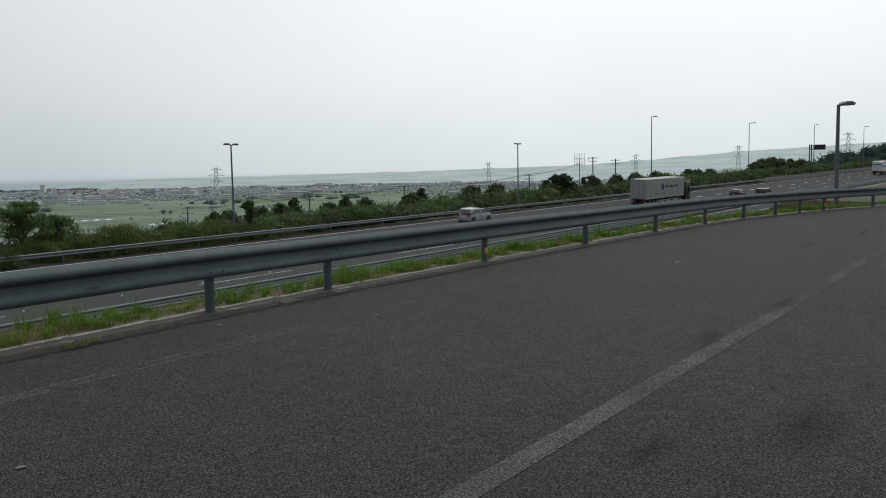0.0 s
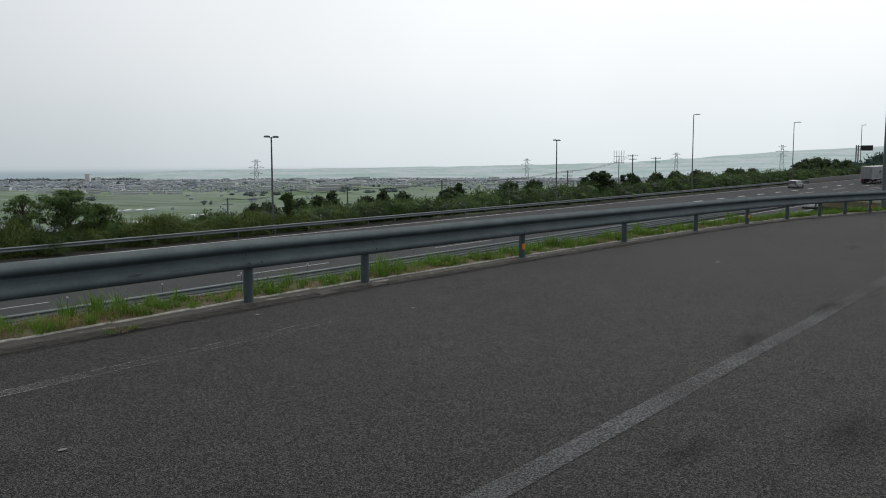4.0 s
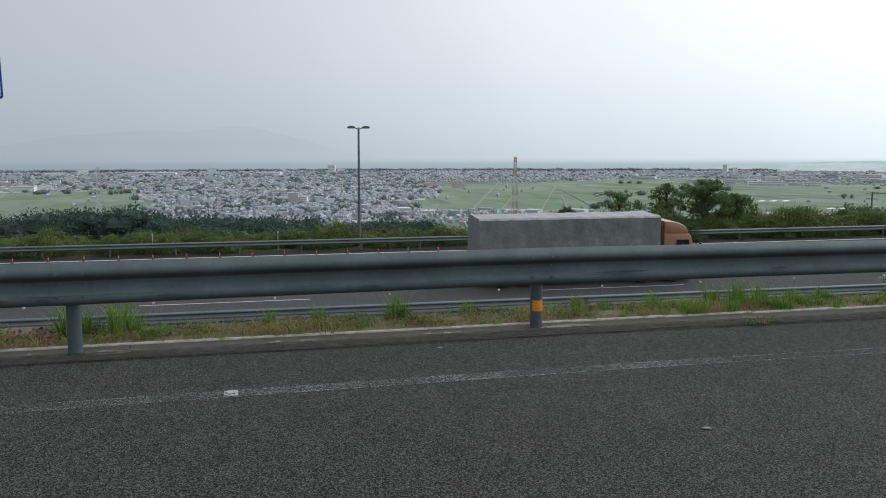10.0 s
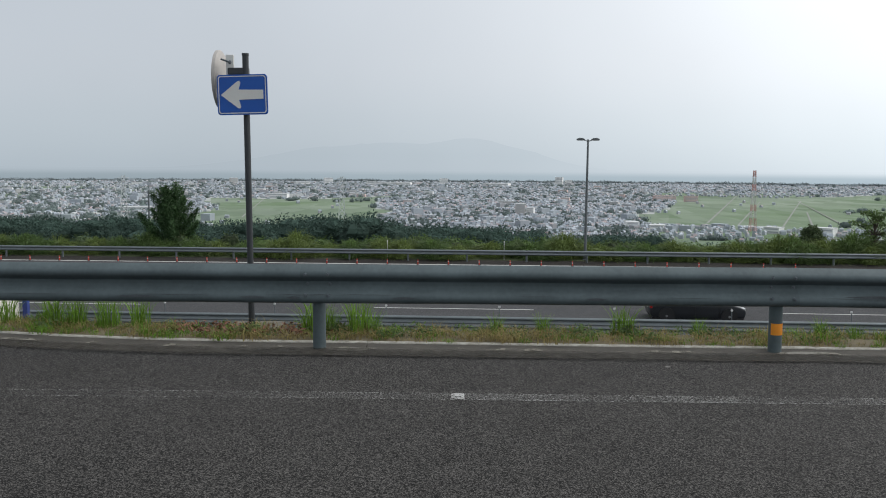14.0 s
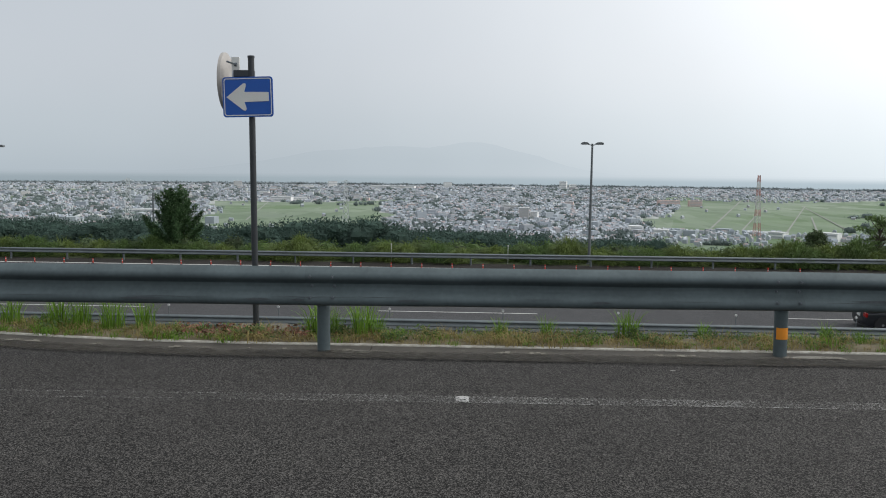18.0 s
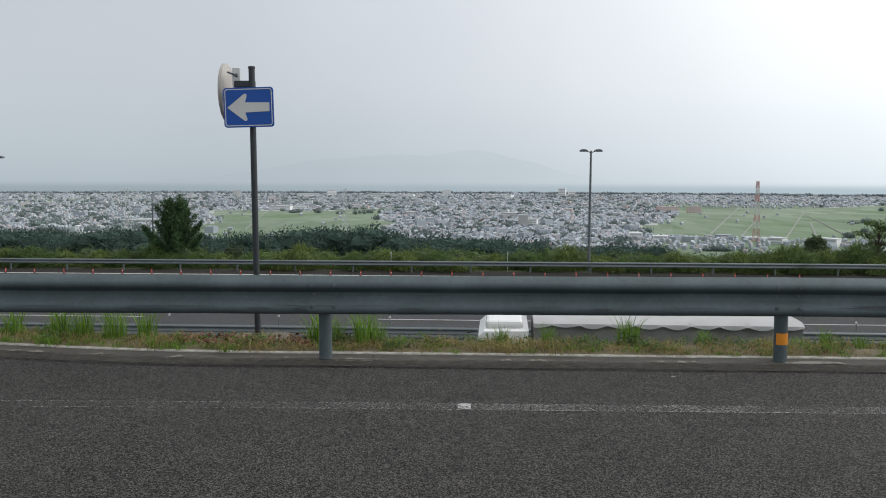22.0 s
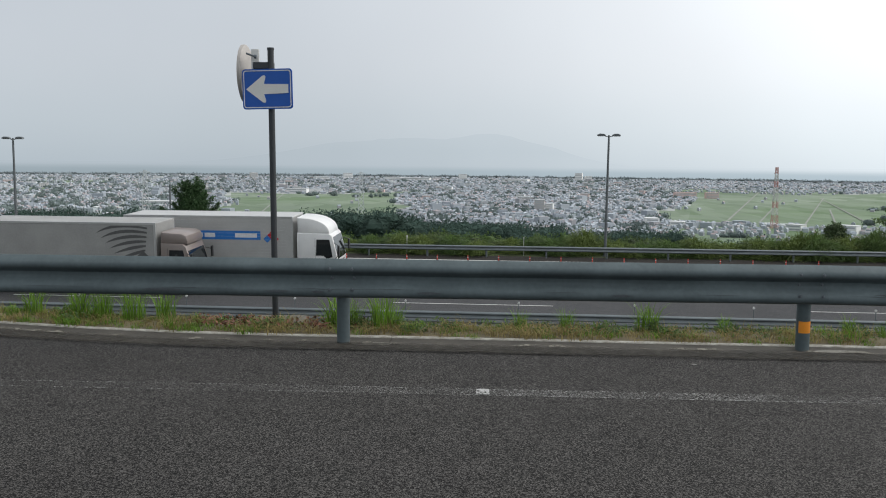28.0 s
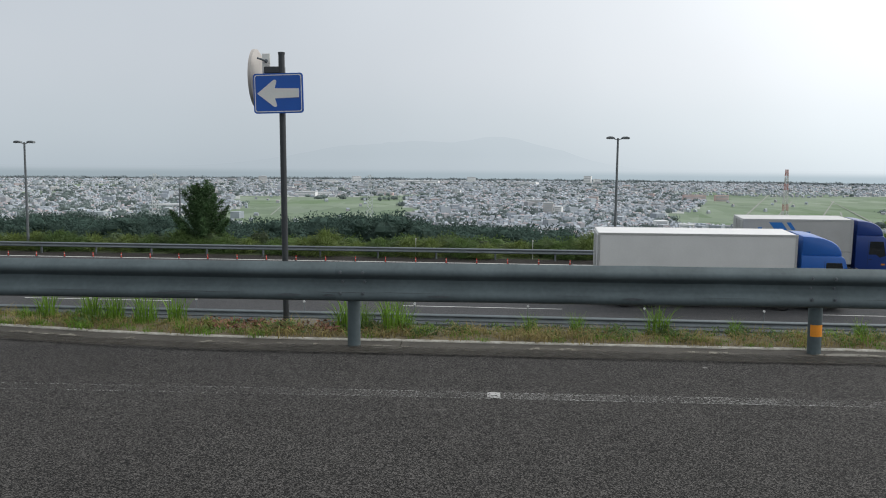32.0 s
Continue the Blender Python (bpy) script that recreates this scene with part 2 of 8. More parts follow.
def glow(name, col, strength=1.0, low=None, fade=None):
    """A far backdrop that glows, hazy air painted into its emission. fade: heights at which it is whole and at which it
    is lost in the haze.
    """
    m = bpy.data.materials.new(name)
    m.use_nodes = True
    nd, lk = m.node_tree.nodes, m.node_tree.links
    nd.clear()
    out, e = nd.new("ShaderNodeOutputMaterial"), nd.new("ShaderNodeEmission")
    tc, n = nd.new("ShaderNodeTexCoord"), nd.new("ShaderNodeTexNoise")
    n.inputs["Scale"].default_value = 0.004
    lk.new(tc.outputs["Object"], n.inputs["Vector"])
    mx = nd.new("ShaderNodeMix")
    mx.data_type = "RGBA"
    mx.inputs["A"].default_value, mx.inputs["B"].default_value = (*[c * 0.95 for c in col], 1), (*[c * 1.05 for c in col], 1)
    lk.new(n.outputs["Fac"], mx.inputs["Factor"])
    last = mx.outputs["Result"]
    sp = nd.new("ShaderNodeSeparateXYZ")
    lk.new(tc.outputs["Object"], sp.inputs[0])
    if low:                                       # paints the sea paler upwards, as if into the haze
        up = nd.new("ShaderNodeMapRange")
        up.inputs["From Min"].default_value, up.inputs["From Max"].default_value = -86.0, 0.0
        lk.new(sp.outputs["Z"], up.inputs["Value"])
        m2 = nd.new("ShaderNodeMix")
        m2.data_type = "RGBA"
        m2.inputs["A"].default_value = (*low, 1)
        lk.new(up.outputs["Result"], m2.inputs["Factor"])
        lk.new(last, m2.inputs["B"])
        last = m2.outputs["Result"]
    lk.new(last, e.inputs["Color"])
    br = nd.new("ShaderNodeMapRange")             # emission painted brighter towards the sun, as hazy air would be
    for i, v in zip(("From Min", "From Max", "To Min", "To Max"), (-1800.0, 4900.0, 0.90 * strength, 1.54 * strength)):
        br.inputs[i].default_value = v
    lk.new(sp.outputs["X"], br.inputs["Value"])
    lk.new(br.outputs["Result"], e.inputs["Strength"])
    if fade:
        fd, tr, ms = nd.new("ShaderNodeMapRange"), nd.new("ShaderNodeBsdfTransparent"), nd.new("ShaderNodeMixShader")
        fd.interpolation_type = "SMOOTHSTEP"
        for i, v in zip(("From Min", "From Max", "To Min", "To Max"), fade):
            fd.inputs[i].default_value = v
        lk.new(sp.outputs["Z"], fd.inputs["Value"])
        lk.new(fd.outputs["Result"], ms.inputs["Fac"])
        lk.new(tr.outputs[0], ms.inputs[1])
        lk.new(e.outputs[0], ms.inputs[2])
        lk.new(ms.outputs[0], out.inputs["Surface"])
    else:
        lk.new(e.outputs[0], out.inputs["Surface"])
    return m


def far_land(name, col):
    """A far shore that glows, haze painted into its emission: faint fields, woods and rows of houses."""
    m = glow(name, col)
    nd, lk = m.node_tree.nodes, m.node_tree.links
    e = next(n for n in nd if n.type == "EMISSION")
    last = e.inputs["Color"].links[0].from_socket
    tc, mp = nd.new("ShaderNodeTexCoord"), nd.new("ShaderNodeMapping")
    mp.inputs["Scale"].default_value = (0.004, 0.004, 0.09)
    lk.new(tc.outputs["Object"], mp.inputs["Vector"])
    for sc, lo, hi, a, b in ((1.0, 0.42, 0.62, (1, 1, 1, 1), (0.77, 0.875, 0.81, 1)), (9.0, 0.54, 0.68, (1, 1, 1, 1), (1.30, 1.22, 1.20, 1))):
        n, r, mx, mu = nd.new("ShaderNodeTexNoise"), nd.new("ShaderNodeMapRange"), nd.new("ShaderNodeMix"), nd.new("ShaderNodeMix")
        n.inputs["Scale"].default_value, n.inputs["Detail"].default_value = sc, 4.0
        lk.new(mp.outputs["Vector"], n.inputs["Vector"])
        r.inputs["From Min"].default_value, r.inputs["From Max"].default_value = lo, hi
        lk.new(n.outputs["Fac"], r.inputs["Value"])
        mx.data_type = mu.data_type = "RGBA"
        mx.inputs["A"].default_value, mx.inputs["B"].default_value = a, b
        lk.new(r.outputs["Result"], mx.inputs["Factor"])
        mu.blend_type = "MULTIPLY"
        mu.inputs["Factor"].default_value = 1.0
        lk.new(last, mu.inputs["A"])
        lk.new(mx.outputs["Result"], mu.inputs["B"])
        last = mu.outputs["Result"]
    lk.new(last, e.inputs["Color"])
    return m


def fields_material():
    """Rice fields: long parcels of differing greens in larger blocks, a few fallow and pale."""
    # both greens are paled to paint in the haze over the plain
    m = mat("rice_fields_hazed", (0.182, 0.244, 0.155), rough=0.95, var=0.10, scale=0.002, fine=0.02, spec=0.1, col2=(0.152, 0.192, 0.146))
    nd, lk = m.node_tree.nodes, m.node_tree.links
    b = nd["Principled BSDF"]
    tc = nd.new("ShaderNodeTexCoord")
    last = b.inputs["Base Color"].links[0].from_socket
    for sx, sy, lo, hi in ((0.026, 0.0075, 0.80, 1.22), (0.0042, 0.0026, 0.84, 1.16)):
        mp = nd.new("ShaderNodeMapping")
        mp.inputs["Rotation"].default_value = (0, 0, 0.42)
        mp.inputs["Scale"].default_value = (sx, sy, 1)
        lk.new(tc.outputs["Object"], mp.inputs["Vector"])
        vor = nd.new("ShaderNodeTexVoronoi")
        vor.distance, vor.inputs["Scale"].default_value, vor.inputs["Randomness"].default_value = "CHEBYCHEV", 1.0, 0.55
        lk.new(mp.outputs["Vector"], vor.inputs["Vector"])
        rg = nd.new("ShaderNodeMapRange")
        rg.inputs["To Min"].default_value, rg.inputs["To Max"].default_value = lo, hi
        lk.new(vor.outputs["Color"], rg.inputs["Value"])
        hsv = nd.new("ShaderNodeHueSaturation")
        lk.new(last, hsv.inputs["Color"])
        lk.new(rg.outputs["Result"], hsv.inputs["Value"])
        sat = nd.new("ShaderNodeMapRange")
        sat.inputs["To Min"].default_value, sat.inputs["To Max"].default_value = 1.25, 0.75
        lk.new(vor.outputs["Color"], sat.inputs["Value"])
        lk.new(sat.outputs["Result"], hsv.inputs["Saturation"])
        last = hsv.outputs["Color"]
    lk.new(last, b.inputs["Base Color"])
    return m


def painted_lots(name, colours, rough=0.9):
    """Walls or roofs of a whole town: each house takes one of the colours."""
    m = mat(name, (0.5, 0.5, 0.5), rough, var=0.08, scale=0.05, fine=0.4, spec=0.1)
    nd, lk = m.node_tree.nodes, m.node_tree.links
    g, ramp, mu = nd.new("ShaderNodeNewGeometry"), nd.new("ShaderNodeValToRGB"), nd.new("ShaderNodeMix")
    ramp.color_ramp.interpolation = "CONSTANT"
    els = ramp.color_ramp.elements
    while len(els) < len(colours):
        els.new(0.5)
    for i, c in enumerate(colours):
        els[i].position, els[i].color = i / len(colours), (*c, 1)
    lk.new(g.outputs["Random Per Island"], ramp.inputs["Fac"])
    mu.data_type, mu.blend_type = "RGBA", "OVERLAY"
    mu.inputs["Factor"].default_value = 0.5
    lk.new(ramp.outputs["Color"], mu.inputs["A"])
    lk.new(nd["Principled BSDF"].inputs["Base Color"].links[0].from_socket, mu.inputs["B"])
    lk.new(mu.outputs["Result"], nd["Principled BSDF"].inputs["Base Color"])
    return m


M = {}
M["asphalt"] = asphalt("ramp_asphalt", (0.0100, 0.0096, 0.0091), (0.138, 0.131, 0.123), 0.12, 0.80, 0.12, 150.0)
M["asphalt_far"] = asphalt("motorway_asphalt", (0.052, 0.053, 0.056), (0.10, 0.10, 0.10), 0.12)
M["shoulder"] = asphalt("shoulder_asphalt", (0.026, 0.024, 0.022), (0.055, 0.05, 0.047), 0.2)
M["paint"] = mat("road_paint", (0.58, 0.58, 0.56), 0.75, var=0.1, scale=3, fine=40)
M["paint_worn"] = worn_paint("worn_road_paint", (0.27, 0.27, 0.26), 0.26, 110.0, 0.3)
M["paint_faint"] = worn_paint("faint_road_paint", (0.24, 0.24, 0.23), 0.10, 110.0, 0.3)
M["paint_rim"] = worn_paint("worn_paint_rim", (0.32, 0.32, 0.31), 0.38, 85.0, 0.4)
M["paint_old"] = worn_paint("old_road_paint", (0.115, 0.117, 0.117), 0.58, 70.0, 0.35, 0.16)
M["paint_ghost"] = worn_paint("ghost_road_paint", (0.10, 0.10, 0.10), 0.45, 60.0, 0.5, 0.15)
M["paint_chip"] = worn_paint("fresh_road_paint", (0.38, 0.38, 0.37), 0.58, 55.0, 0.5, 0.10)
M["gutter_dirt"] = worn_paint("gutter_dirt", (0.043, 0.039, 0.032), 0.5, 9.0, 0.5, 0.4)
M["gutter_chalk"] = worn_paint("gutter_chalk", (0.16, 0.15, 0.125), 0.20, 7.0, 0.6, 0.10)
M["concrete"] = mat("concrete", (0.30, 0.29, 0.27), 0.9, var=0.2, scale=3, fine=40, bump=0.004)
M["footing"] = mat("dirty_concrete", (0.145, 0.135, 0.115), 0.92, var=0.25, scale=5, fine=40, bump=0.004)
M["gutter"] = mat("gutter_concrete", (0.072, 0.064, 0.051), 0.95, var=0.3, col2=(0.030, 0.027, 0.023), scale=2.2, fine=30, bump=0.004)
M["kerb"] = mat("kerb_concrete", (0.44, 0.43, 0.39), 0.9, var=0.3, col2=(0.16, 0.145, 0.115), scale=9, fine=50, bump=0.004)
M["rail"] = mat("weathered_galvanised_steel", (0.108, 0.138, 0.146), 0.62, 0.15, var=0.16, spec=0.28, scale=2.5, fine=25, bump=0.001)
M["rail_dark"] = mat("scraped_steel", (0.10, 0.115, 0.125), 0.55, 0.3, var=0.2, scale=9, fine=60)
M["bolt"] = mat("bolt_steel", (0.12, 0.14, 0.155), 0.5, 0.4)
M["rail_far"] = mat("galvanised_steel", (0.17, 0.195, 0.205), 0.5, 0.35, var=0.12, scale=1.5, fine=20)
M["orange"] = mat("orange_reflective_film", (0.85, 0.30, 0.02), 0.45, var=0.06)
M["pole"] = mat("grey_painted_steel", (0.15, 0.165, 0.172), 0.55, 0.2, var=0.12, scale=3, fine=50)
M["pole_brown"] = mat("dark_painted_steel", (0.044, 0.049, 0.054), 0.5, 0.2, var=0.15, scale=3, fine=40)
M["sign_blue"] = mat("blue_sign_film", (0.004, 0.085, 0.40), 0.4, var=0.05, scale=3)
M["sign_white"] = mat("white_sign_film", (0.68, 0.68, 0.65), 0.45, var=0.06, scale=3)
M["mirror_back"] = mat("mirror_back_shell", (0.46, 0.43, 0.40), 0.6, var=0.12, scale=6)
M["mirror"] = mat("mirror_face", (0.9, 0.9, 0.9), 0.03, 1.0, var=0.01)
M["soil"] = mat("verge_soil", (0.165, 0.132, 0.085), 0.95, var=0.25, scale=4, fine=35, bump=0.01, col2=(0.10, 0.09, 0.05))
M["slope"] = mat("grassy_slope", (0.06, 0.085, 0.03), 0.95, var=0.3, scale=0.6, fine=12, bump=0.02, col2=(0.035, 0.04, 0.02))
M["grass"] = mat("grass_blades", (0.165, 0.30, 0.038), 0.75, var=0.2, scale=1.5, fine=9, island=0.35, spec=0.3, trans=0.35)
M["grass_dry"] = mat("dry_grass", (0.33, 0.27, 0.115), 0.85, var=0.2, scale=2, fine=9, island=0.35, spec=0.2, trans=0.35)
M["leaf_red"] = mat("withered_red_leaves", (0.20, 0.095, 0.055), 0.85, var=0.2, island=0.4)
M["leaf"] = mat("hedge_leaves", (0.125, 0.20, 0.062), 0.7, var=0.25, scale=0.8, fine=6, island=0.45, spec=0.3, trans=0.5)
M["leaf_light"] = mat("light_tree_leaves", (0.155, 0.235, 0.085), 0.7, var=0.25, scale=0.8, fine=6, island=0.4, spec=0.3, trans=0.5)
M["leaf_dark"] = mat("dark_leaves", (0.08, 0.12, 0.05), 0.7, var=0.25, scale=0.8, fine=6, island=0.4, spec=0.3, trans=0.35)
M["leaf_pine"] = mat("pine_needles", (0.078, 0.148, 0.060), 0.7, var=0.25, scale=1.5, fine=8, island=0.45, spec=0.3, trans=0.35)
M["leaf_reed"] = mat("silver_grass_blades", (0.158, 0.215, 0.060), 0.75, var=0.2, scale=1, fine=6, island=0.4, spec=0.3, trans=0.35)
# leaf green shifted towards blue, painting haze into distant woods
M["wood_far"] = mat("woodland_leaves_hazed", (0.078, 0.126, 0.104), 0.9, var=0.25, scale=0.05, fine=0.5, island=0.4, spec=0.1, trans=0.35)
M["bark"] = mat("bark", (0.08, 0.06, 0.045), 0.9, var=0.2, scale=6, fine=30, bump=0.01)
M["cone_red"] = mat("red_marker_plastic", (0.62, 0.05, 0.03), 0.5, var=0.1)
M["white_film"] = mat("white_reflective_film", (0.75, 0.75, 0.73), 0.4)
M["fields"] = fields_material()
# wall and roof colours drawn together and blued to paint in distance haze
M["house_wall"] = painted_lots("house_walls_hazed", ((0.375, 0.408, 0.445), (0.347, 0.381, 0.419), (0.405, 0.436, 0.469), (0.485, 0.523, 0.557), (0.393, 0.393, 0.409), (0.364, 0.399, 0.440), (0.410, 0.431, 0.452), (0.347, 0.371, 0.402), (0.434, 0.468, 0.505)))
M["house_roof"] = painted_lots("house_roofs_hazed", ((0.331, 0.368, 0.410), (0.379, 0.415, 0.453), (0.387, 0.347, 0.351), (0.331, 0.363, 0.404), (0.402, 0.437, 0.476), (0.412, 0.343, 0.342), (0.347, 0.393, 0.448), (0.444, 0.480, 0.517), (0.363, 0.363, 0.377), (0.499, 0.538, 0.578)))
# street colour lifted so the gaps between houses look hazed
M["yards"] = mat("streets_and_yards_hazed", (0.43, 0.44, 0.44), 0.95, var=0.12, scale=0.02, fine=0.15, spec=0.1, col2=(0.27, 0.305, 0.27))
M["block"] = mat("apartment_render", (0.60, 0.58, 0.56), 0.85, var=0.1, scale=0.05, fine=0.5, rnd=0.2, spec=0.1)
M["block_white"] = mat("white_render", (0.80, 0.80, 0.79), 0.85, var=0.06, scale=0.05, fine=0.5, spec=0.1)
# red render and window colour washed out to paint in the haze
M["block_red"] = mat("red_brown_render_hazed", (0.68, 0.51, 0.475), 0.85, var=0.1, scale=0.05, fine=0.5, spec=0.1)
M["window_band"] = mat("far_windows_hazed", (0.42, 0.44, 0.46), 0.5, var=0.1, scale=0.1)
M["shed_roof"] = mat("shed_roof", (0.62, 0.63, 0.63), 0.7, var=0.08, scale=0.02, fine=0.2, rnd=0.12, spec=0.1)
M["far_road"] = mat("farm_road", (0.29, 0.30, 0.275), 0.9, var=0.1, scale=0.01, fine=0.1, spec=0.1)
# tree colours here and below pulled to blue-grey to paint in the haze
M["pine_hazed"] = mat("coastal_pines", (0.205, 0.24, 0.25), 0.95, var=0.15, scale=0.01, fine=0.1, island=0.25, spec=0.05)
M["grove"] = mat("groves_hazed", (0.20, 0.245, 0.235), 0.95, var=0.2, scale=0.02, fine=0.1, island=0.3, spec=0.05)
# pylon steel and tower red lightened, with haze painted into the colour
M["steel_far"] = mat("pylon_steel_hazed", (0.60, 0.63, 0.64), 0.8, 0.0, var=0.08)
M["tower_red"] = mat("red_tower_paint_hazed", (0.56, 0.30, 0.27), 0.6, var=0.1, scale=0.1)
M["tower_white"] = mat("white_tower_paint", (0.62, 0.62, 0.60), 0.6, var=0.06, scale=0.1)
# glowing backdrops: haze and sunward brightness sit in the emission colours
M["sea"] = glow("far_sea_haze_glow", (0.33, 0.395, 0.435), 1.0, (0.285, 0.355, 0.398), (-44.0, 2.0, 1.0, 0.0))
M["hills"] = glow("far_mountains_haze_glow", (0.345, 0.41, 0.455), fade=(-4.0, 90.0, 0.08, 0.28))
M["far_land"] = far_land("far_shore_haze_glow", (0.37, 0.425, 0.445))
M["rubber"] = mat("tyre_rubber", (0.022, 0.022, 0.022), 0.85, var=0.15, scale=6)
M["rim"] = mat("steel_rim", (0.35, 0.35, 0.36), 0.4, 0.7)
M["chassis"] = mat("black_chassis", (0.03, 0.03, 0.032), 0.7, var=0.15, scale=4)
M["glass"] = mat("tinted_vehicle_glass", (0.015, 0.018, 0.02), 0.06, 0.0, var=0.02, spec=0.8)
M["lamp_red"] = mat("red_lamp_lens", (0.35, 0.012, 0.01), 0.25)
M["lamp_clear"] = mat("headlamp_lens", (0.7, 0.7, 0.7), 0.15)
M["lamp_amber"] = mat("amber_lens", (0.7, 0.25, 0.02), 0.3)
M["box_white"] = mat("white_box_panels", (0.66, 0.66, 0.65), 0.45, var=0.05, scale=0.8, fine=12)
M["box_grey"] = mat("dusty_grey_box_panels", (0.34, 0.34, 0.33), 0.55, var=0.12, scale=0.8, fine=12)
M["alu"] = mat("aluminium_box_panels", (0.52, 0.52, 0.51), 0.4, 0.3, var=0.07, scale=1.0, fine=14)
M["edge"] = mat("bare_aluminium", (0.55, 0.55, 0.55), 0.4, 0.6, var=0.06)
M["canvas"] = mat("grey_tarpaulin", (0.24, 0.255, 0.25), 0.38, var=0.2, scale=1.2, fine=5, bump=0.06)
M["canvas_pale"] = mat("pale_grey_tarpaulin", (0.21, 0.21, 0.205), 0.7, var=0.15, scale=1.2, fine=18, bump=0.01)
M["sheet_white"] = mat("pale_cover_sheet", (0.40, 0.40, 0.40), 0.6, var=0.08, scale=1.5, fine=15, bump=0.006)
M["black"] = mat("black_plastic", (0.02, 0.02, 0.022), 0.5, var=0.1)
M["tank_steel"] = mat("brushed_tank_steel", (0.62, 0.58, 0.54), 0.35, 0.7, var=0.08, scale=2, fine=40)
M["tank_white"] = mat("cream_tank_cladding", (0.62, 0.60, 0.54), 0.5, var=0.06, scale=0.8, fine=10)
M["ink_dark"] = mat("dark_lettering", (0.06, 0.06, 0.08), 0.6)
M["ink_navy"] = mat("navy_lettering", (0.02, 0.03, 0.12), 0.6)
M["ink_blue"] = mat("blue_livery", (0.02, 0.17, 0.52), 0.5, var=0.05)
M["ink_red"] = mat("red_livery", (0.50, 0.02, 0.03), 0.5, var=0.05)
M["ink_grey"] = mat("grey_livery", (0.16, 0.16, 0.165), 0.6)
M["ink_feather"] = mat("feather_livery", (0.10, 0.10, 0.10), 0.6)
M["ink_white"] = mat("white_lettering", (0.75, 0.76, 0.78), 0.6)
for n, c in dict(white=(0.72, 0.72, 0.71), silver=(0.42, 0.43, 0.43), red=(0.29, 0.006, 0.028), dark=(0.018, 0.02, 0.025), navy=(0.010, 0.04, 0.20),
                 blue=(0.014, 0.105, 0.40), teal=(0.02, 0.33, 0.29), sky=(0.05, 0.31, 0.50), copper=(0.40, 0.20, 0.12), brown=(0.21, 0.175, 0.16), aqua=(0.36, 0.56, 0.62), black=(0.014, 0.014, 0.016)).items():
    M["car_" + n] = mat(n + "_vehicle_paint", c, 0.28, 0.15 if n in ("silver", "copper") else 0.0, var=0.05, scale=1.5, fine=20, spec=0.6)


# ---- mesh helpers ----
def box(bm, x0, x1, y0, y1, z0, z1, bevel=0.0):
    g = bmesh.ops.create_cube(bm, size=1.0, matrix=Matrix.Translation(((x0 + x1) / 2, (y0 + y1) / 2, (z0 + z1) / 2)) @ Matrix.Diagonal((abs(x1 - x0), abs(y1 - y0), abs(z1 - z0), 1)))
    if bevel:
        ed = list({e for v in g["verts"] for e in v.link_edges})
        bmesh.ops.bevel(bm, geom=ed, offset=bevel, segments=2, affect="EDGES", profile=0.5)
    return g["verts"]


def cyl(bm, a, b, r, n=12, r2=None):
    """A cylinder or cone from a to b."""
    a, b = Vector(a), Vector(b)
    d = b - a
    m = Matrix.Translation((a + b) / 2) @ d.to_track_quat("Z", "Y").to_matrix().to_4x4()
    bmesh.ops.create_cone(bm, cap_ends=True, segments=n, radius1=r, radius2=r if r2 is None else r2, depth=d.length, matrix=m)


def prism(bm, prof, y0, y1, bevel=0.0, taper=1.0):
    """A side outline of (x, z) pairs, drawn across from y0 to y1."""
    c = (y0 + y1) / 2
    a = [bm.verts.new((x, y0, z)) for x, z in prof]
    b = [bm.verts.new((x, y1, z)) for x, z in prof]
    n = len(prof)
    fs = [bm.faces.new(a[::-1]), bm.faces.new(b)]
    fs += [bm.faces.new((a[i], a[(i + 1) % n], b[(i + 1) % n], b[i])) for i in range(n)]
    bmesh.ops.recalc_face_normals(bm, faces=fs)
    if bevel:
        ed = list({e for f in fs[:2] for e in f.edges})
        bmesh.ops.bevel(bm, geom=ed, offset=bevel, segments=2, affect="EDGES", profile=0.5)


def sheet(bm, pts):
    bm.faces.new([bm.verts.new(p) for p in pts])


def finish(name, bm, material, smooth=False):
    me = bpy.data.meshes.new(name)
    bm.to_mesh(me)
    bm.free()
    for m in (material if isinstance(material, (list, tuple)) else [material]):
        me.materials.append(m)
    if smooth:
        me.polygons.foreach_set("use_smooth", [True] * len(me.polygons))
        try:
            me.set_sharp_from_angle(angle=radians(35))
        except AttributeError:
            pass
    return me


def part(name, bm, material, parent=None, label="", smooth=False):
    ob = new(name, finish(name, bm, material, smooth))
    ob.parent = parent
    if label:
        ob["label"] = label
    return ob


def thing(name, label, category, group="", kind="", m=None):
    ob = new(name)
    tagged(ob, label, category, group, kind)
    if m is not None:
        ob.matrix_basis = m
    return ob


def mesh_of(name, verts, faces, material, mats=None):
    me = bpy.data.meshes.new(name)
    me.from_pydata(verts, [], faces)
    for m in (material if isinstance(material, (list, tuple)) else [material]):
        me.materials.append(m)
    if mats is not None:
        me.polygons.foreach_set("material_index", mats)
    me.update()
    return me


# ---- the lie of the land: the motorway runs along s on a wide arc, o is measured across it ----
TH0, KAPPA, GRADE, GV, CANT = -0.0556, 0.000546, 0.00273, 3e-5, 0.0489
ROAD_Y, ROAD_Z = 33.87, -5.379
FAR_RAIL, EDGE_LINE, BLOCKS, LINE_B, LINE_A, MEDIAN = 15.05, 13.45, 7.4, 3.6, 0.0, -5.15


def heading(s):
    return TH0 - KAPPA * s


